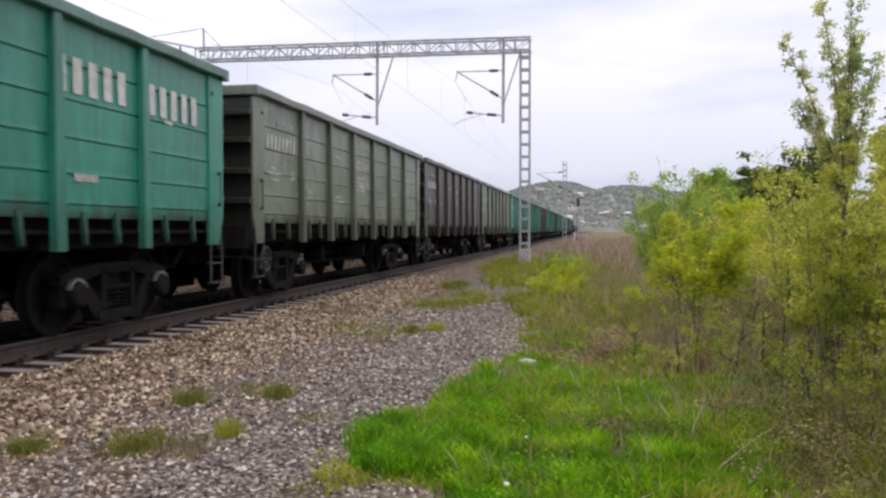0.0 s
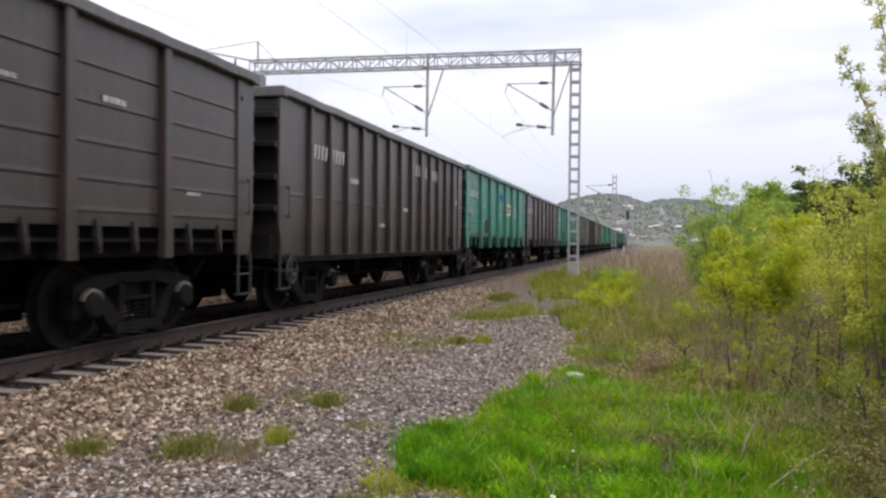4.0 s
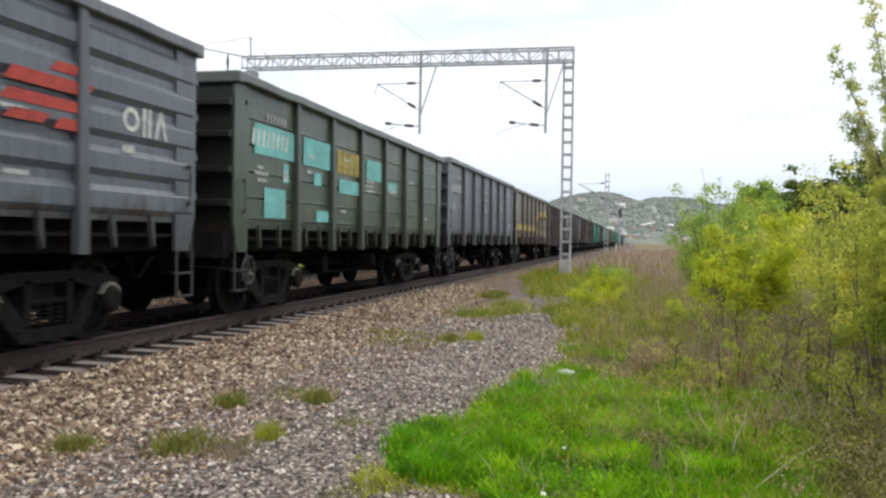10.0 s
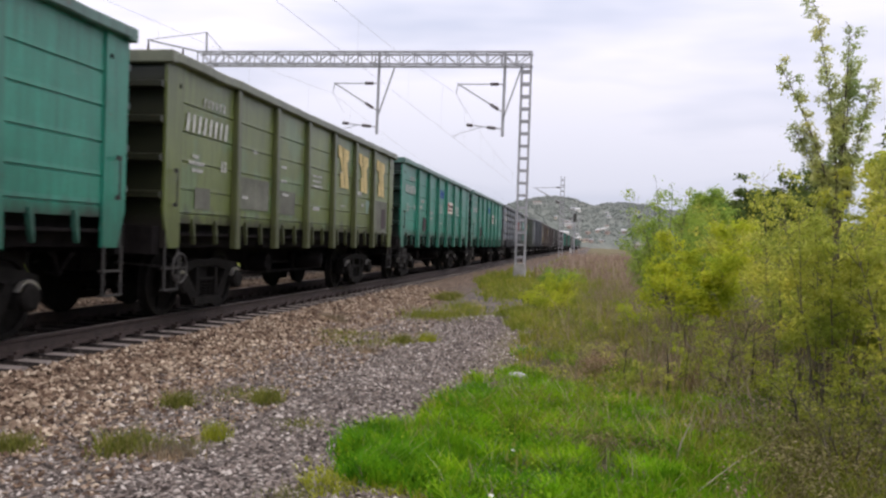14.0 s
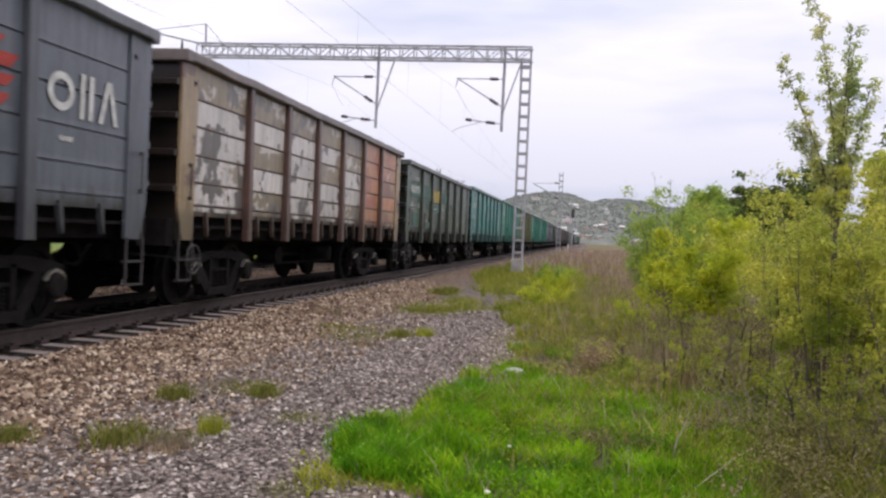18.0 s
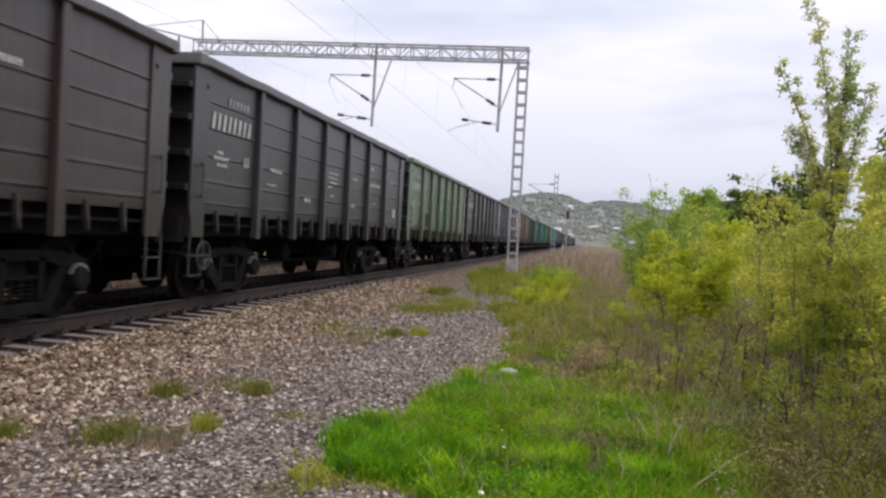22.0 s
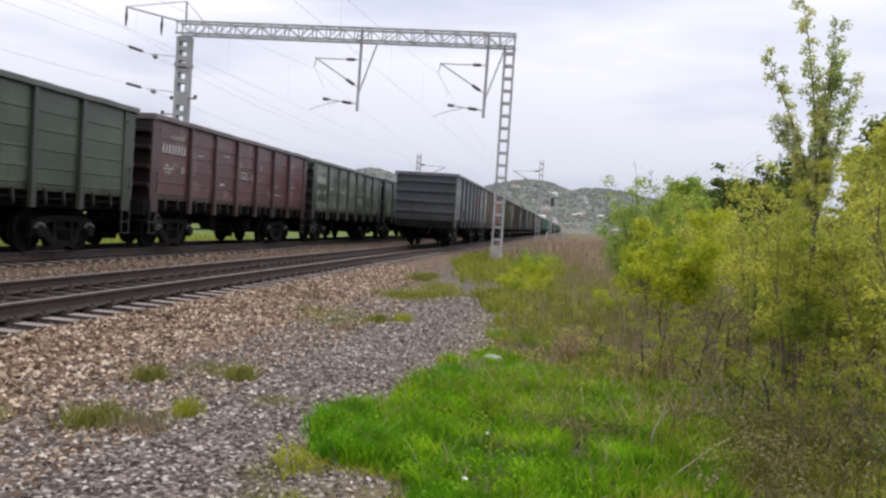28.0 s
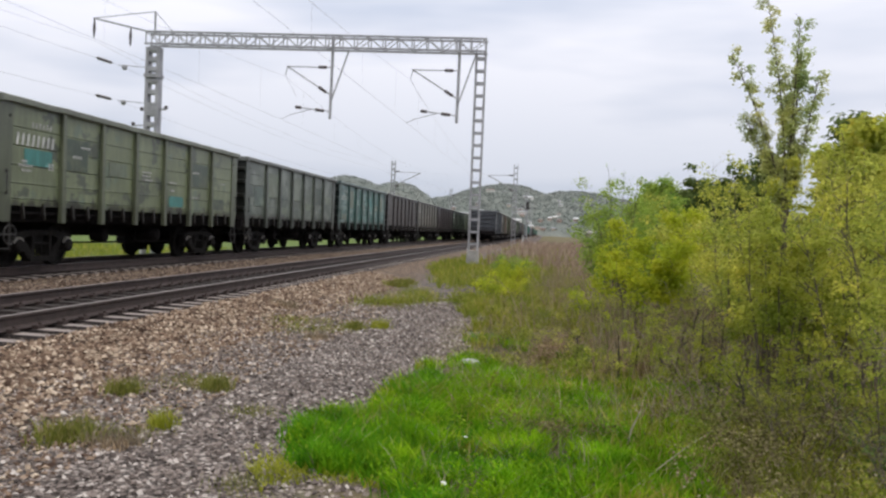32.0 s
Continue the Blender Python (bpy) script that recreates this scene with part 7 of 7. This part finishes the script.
# bare dark stems of last year's saplings, each with a few short side twigs
rng = random.Random(77)
for x, y, tall in ((2.28, 9.02, 0.75), (1.67, 8.04, 0.45), (1.74, 9.32, 0.8), (1.48, 9.46, 0.6), (0.87, 9.16, 0.55), (2.68, 9.92, 0.85), (1.31, 11.51, 0.65), (2.73, 12.1, 0.9), (1.9, 11.0, 0.8), (2.1, 10.1, 0.7), (1.15, 10.2, 0.5), (0.45, 9.9, 0.45), (1.75, 7.2, 0.5), (2.2, 12.8, 1.0), (1.5, 13.4, 0.9)):
    bm, side = bmesh.new(), bmesh.new()
    lean = rng.uniform(-0.12, 0.12)
    line = [(0, 0, -0.05), (lean * 0.3, 0.02, tall * 0.4), (lean * 0.5, 0.0, tall * 0.75), (lean, 0.02, tall)]
    tube(bm, line, [0.014, 0.011, 0.008, 0.004], 6)
    for k in range(7):
        u = rng.uniform(0.3, 1.0)
        a = rng.uniform(0, 6.283)
        p = Vector((lean * u * 0.8, 0.01, tall * u))
        ln = rng.uniform(0.08, 0.24)
        tube(side, [p, p + Vector((math.cos(a) * ln, math.sin(a) * ln, ln * 0.7))], [0.005, 0.002], 4)
    stem = tagged(new("dead_stem", mesh_of("dead_stem", bm, DARK_BARK)), "dark bare stem of a dead sapling in the weeds", "dead stem", "dead stems in the scrub")
    stem.matrix_basis = pose(x, y, height(x, y))
    tagged(part("twig_spray", side, DARK_BARK, stem), kind="stuff")
bm = bmesh.new()
bmesh.ops.create_icosphere(bm, subdivisions=2, radius=0.075)
for q in bm.verts:
    q.co = Vector((q.co.x * 1.6, q.co.y * 1.1, q.co.z * 0.55)) * (1 + 0.25 * noise.noise(q.co * 14))
lit = tagged(new("crumpled_bag", mesh_of("crumpled_bag", bm, simple("pale_plastic", (0.33, 0.34, 0.33), 0.5, 0.0, 0.2, 12.0))), "crumpled pale plastic bag lying in the grass", "litter")
lit.matrix_basis = pose(-0.78, 9.8, height(-0.78, 9.8) + 0.09)

for x, y, r in SCRAPS:
    bm = bmesh.new()
    bmesh.ops.create_icosphere(bm, subdivisions=1, radius=r)
    for q in bm.verts:
        q.co = Vector((q.co.x, q.co.y * 0.8, q.co.z * 0.5)) * (1 + 0.5 * noise.noise(q.co * 40))
    scrap = tagged(new("paper_scrap", mesh_of("paper_scrap", bm, simple("white_paper", (0.75, 0.75, 0.70), 0.8, 0.0, 0.1, 20.0))), "small white crumpled paper scrap in the grass", "litter")
    scrap.matrix_basis = pose(x, y, height(x, y) + 0.11)

# ---------------------------------------------------------------- distance


def forest_material():
    m, n, l, b = mat_new("hazed_wooded_hill", 0.95)
    a = noise_node(n, l, 0.012, 6.0)
    c = noise_node(n, l, 0.06, 6.0)
    # greens greyed and paled: the haze of distance is put into the colour
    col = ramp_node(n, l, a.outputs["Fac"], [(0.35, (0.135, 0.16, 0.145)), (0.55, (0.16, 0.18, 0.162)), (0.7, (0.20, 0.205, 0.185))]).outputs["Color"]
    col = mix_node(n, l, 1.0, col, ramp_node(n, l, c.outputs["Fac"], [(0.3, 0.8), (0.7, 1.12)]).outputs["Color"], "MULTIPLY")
    l.new(col, b.inputs["Base Color"])
    bump_on(n, l, b, c.outputs["Fac"], 0.8, 6.0)
    return m


FOREST = forest_material()


def hill_height(peaks, y0, depth, seed, x, y):
    u = (y - y0) / depth + 0.5
    if not 0 < u < 1:
        return -4.0
    top = max(h * math.exp(-((x - px) / wd) ** 2) for px, h, wd in peaks)
    rise = math.sin(math.pi * u) ** 0.8
    return -4 + top * rise + 6 * noise.noise((x * 0.012, u * 5, seed)) * rise + 2.2 * noise.noise((x * 0.06, u * 22, seed)) * rise


def hill(label, y, peaks, depth, seed):
    """A ridge across the view at distance y: peaks are (x, height, half width)."""
    xs = [p[0] for p in peaks]
    x0, x1 = min(xs) - 900, max(xs) + 900
    cols, rows = 240, 34
    v, f = [], []
    for j in range(rows):
        for i in range(cols):
            x, q = x0 + (x1 - x0) * i / (cols - 1), y + depth * (j / (rows - 1) - 0.5)
            v.append((x, q, hill_height(peaks, y, depth, seed, x, q)))
    for j in range(rows - 1):
        for i in range(cols - 1):
            a = j * cols + i
            f.append((a, a + 1, a + cols + 1, a + cols))
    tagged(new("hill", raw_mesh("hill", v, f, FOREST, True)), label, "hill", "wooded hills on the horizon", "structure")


HILL_NEAR = [(-50, 62, 95), (40, 55, 120), (200, 44, 200), (-330, 38, 180)]
hill("near wooded hill with houses on its slope", 1000, HILL_NEAR, 420, 1)
HILL_FAR = [(-402, 106, 150), (-300, 100, 105), (-170, 74, 170), (-700, 70, 280), (300, 60, 300)]
hill("distant wooded ridge with two summits", 1700, HILL_FAR, 500, 2)

# treetop tones kept pale and close together, with distance haze in the colour
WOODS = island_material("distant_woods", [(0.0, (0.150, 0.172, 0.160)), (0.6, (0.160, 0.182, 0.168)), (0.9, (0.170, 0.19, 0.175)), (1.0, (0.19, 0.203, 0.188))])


def woods(label, n, peaks, y0, depth, seed, span, size):
    """Far treetops as ragged clumps standing on a hill."""
    r = np.random.default_rng(seed)
    base = np.array([(1, 0, 0.1), (-1, 0, 0.1), (0, 1, 0.1), (0, -1, 0.1), (0, 0, 0.8), (0, 0, -0.9)], float)
    x, y = r.uniform(span[0], span[1], n), r.uniform(y0 - 0.47 * depth, y0 + 0.1 * depth, n)
    z = np.array([hill_height(peaks, y0, depth, seed, p, q) for p, q in zip(x, y)])
    s = r.uniform(size[0], size[1], n)
    v = base[None] * s[:, None, None] * r.uniform(0.6, 1.3, (n, 6, 1)) + r.normal(0, 0.2, (n, 6, 3)) * s[:, None, None]
    v += np.stack([x, y, z], -1)[:, None]
    tri = np.array([(0, 2, 4), (2, 1, 4), (1, 3, 4), (3, 0, 4), (2, 0, 5), (1, 2, 5), (3, 1, 5), (0, 3, 5)])
    f = (tri[None] + 6 * np.arange(n)[:, None, None]).reshape(-1, 3)
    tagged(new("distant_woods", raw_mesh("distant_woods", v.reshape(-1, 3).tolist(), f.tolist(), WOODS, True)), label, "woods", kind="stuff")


woods("woods on the near hill, paled grey-green by haze", 13000, HILL_NEAR, 1000, 420, 1, (-330, 260), (0.8, 1.9))
woods("woods on the far ridge, paled grey-green by haze", 6000, HILL_FAR, 1700, 500, 2, (-760, 400), (1.4, 3.0))
WALLS = [simple("house_wall_white", (0.62, 0.61, 0.58), 0.9, 0, 0.1, 0.3), simple("house_wall_cream", (0.5, 0.44, 0.36), 0.9, 0, 0.1, 0.3), simple("house_wall_brick", (0.36, 0.28, 0.24), 0.9, 0, 0.1, 0.3)]
ROOFS = [simple("roof_grey", (0.34, 0.35, 0.37), 0.8, 0, 0.15, 0.3), simple("roof_red", (0.26, 0.20, 0.18), 0.8, 0, 0.15, 0.3), simple("roof_white", (0.66, 0.67, 0.68), 0.7, 0, 0.1, 0.3)]
PANE = simple("dark_pane", (0.04, 0.045, 0.05), 0.2, 0, 0.1, 1.0)
rng = random.Random(9)
for i in range(46):
    x, y = rng.uniform(-95, 60), rng.uniform(796, 860) if i % 3 else rng.uniform(796, 900)
    w, d, h = rng.uniform(2.6, 5.0), rng.uniform(3, 4), rng.uniform(1.6, 2.6)
    if i % 9 == 0:
        w, h = 9, 2.6
    z = hill_height(HILL_NEAR, 1000, 420, 1, x, y) - 0.4
    house = tagged(new("house"), "small " + ("pale" if i % 3 == 0 else "cream" if i % 3 == 1 else "brick") + " house on the distant slope", "house", "houses on the hillside")
    house.matrix_basis = pose(x, y, z, 0, 0, rng.uniform(-30, 30))
    bm = bmesh.new()
    box(bm, -w / 2, w / 2, -d / 2, d / 2, -8, h)
    part("wall", bm, WALLS[i % 3], house)
    bm = bmesh.new()
    for q in ((-1, 1),):
        a = [bm.verts.new((sx * (w / 2 + 0.4), sy * (d / 2 + 0.4), h)) for sx in (-1, 1) for sy in (-1, 1)]
        t = [bm.verts.new((sx * w / 2, 0, h + 1.1)) for sx in (-1, 1)]
        for face in ((a[0], a[2], t[1], t[0]), (a[1], t[0], t[1], a[3]), (a[0], t[0], a[1]), (a[2], a[3], t[1]), (a[0], a[1], a[3], a[2])):
            bm.faces.new(face)
    part("roof", bm, ROOFS[(i * 2 + i // 4) % 3], house)
    for k in range(1 if w < 4 else 2):
        bm = bmesh.new()
        wx = -w / 2 + w * (k + 1) / 3
        box(bm, wx - 0.4, wx + 0.4, -d / 2 - 0.06, -d / 2 + 0.02, h * 0.4, h * 0.4 + 0.9)
        part("window", bm, PANE, house)

# ---------------------------------------------------------------- what moves
NEAR_WAY = [(0.0, 11.68), (3.0, 52.78), (6.0, 93.85), (9.0, 134.75), (12.0, 176.3), (14.5, 210.95), (17.0, 246.25), (20.0, 288.15), (23.0, 330.7), (25.5, 365.9), (28.0, 400.7), (30.0, 427.8), (32.0, 455.4)]
NUDGE = {-1: 0.1, 0: -0.07, 1: -0.15, 2: -0.2, 3: -0.03, 5: -0.2, 6: 0.13, 7: -0.1, 8: -0.28, 9: -0.05, 10: 0.1, 11: 0.03, 12: -0.21, 13: -0.3, 14: -0.08, 17: -0.15, 18: -0.23, 19: -0.18, 20: 0.05, 21: 0.02, 22: -0.29, 23: -0.26, 24: -0.04, 25: 0.29}


def motions():
    for n, w in near_train.items():
        walk(w, [(t, pose(TRACK_1, s + NUDGE.get(n, 0.0) - LEN * n - 6.375, 0)) for t, s in NEAR_WAY])
    for m, w in far_train.items():
        walk(w, [(t, pose(TRACK_2, 19.45 - 11.68 * (t - 28.0) + LEN * m - 6.375, 0)) for t in (0.0, 8.0, 16.0, 24.0, 32.0)])
    # every axle of a train turns alike: one set of keys serves them all
    for train, speed in ((near_train, 13.95), (far_train, -11.68)):
        for side in (-1, 1):
            keys = None
            for w in train.values():
                for o in w.children_recursive:
                    if o.name.split(".")[0] == "wheelset" and o.matrix_basis.translation.y * side > 0:
                        if keys is None:
                            walk(o, [(k / FPS, pose(0, side * 0.925, 0.4785, -math.degrees(speed * k / FPS / 0.4785))) for k in range(32 * FPS + 1)])
                            keys = o.animation_data
                        else:
                            o.rotation_mode = "QUATERNION"
                            o.animation_data_create()
                            o.animation_data.action = keys.action
                            o.animation_data.action_slot = keys.action_slot


motions()
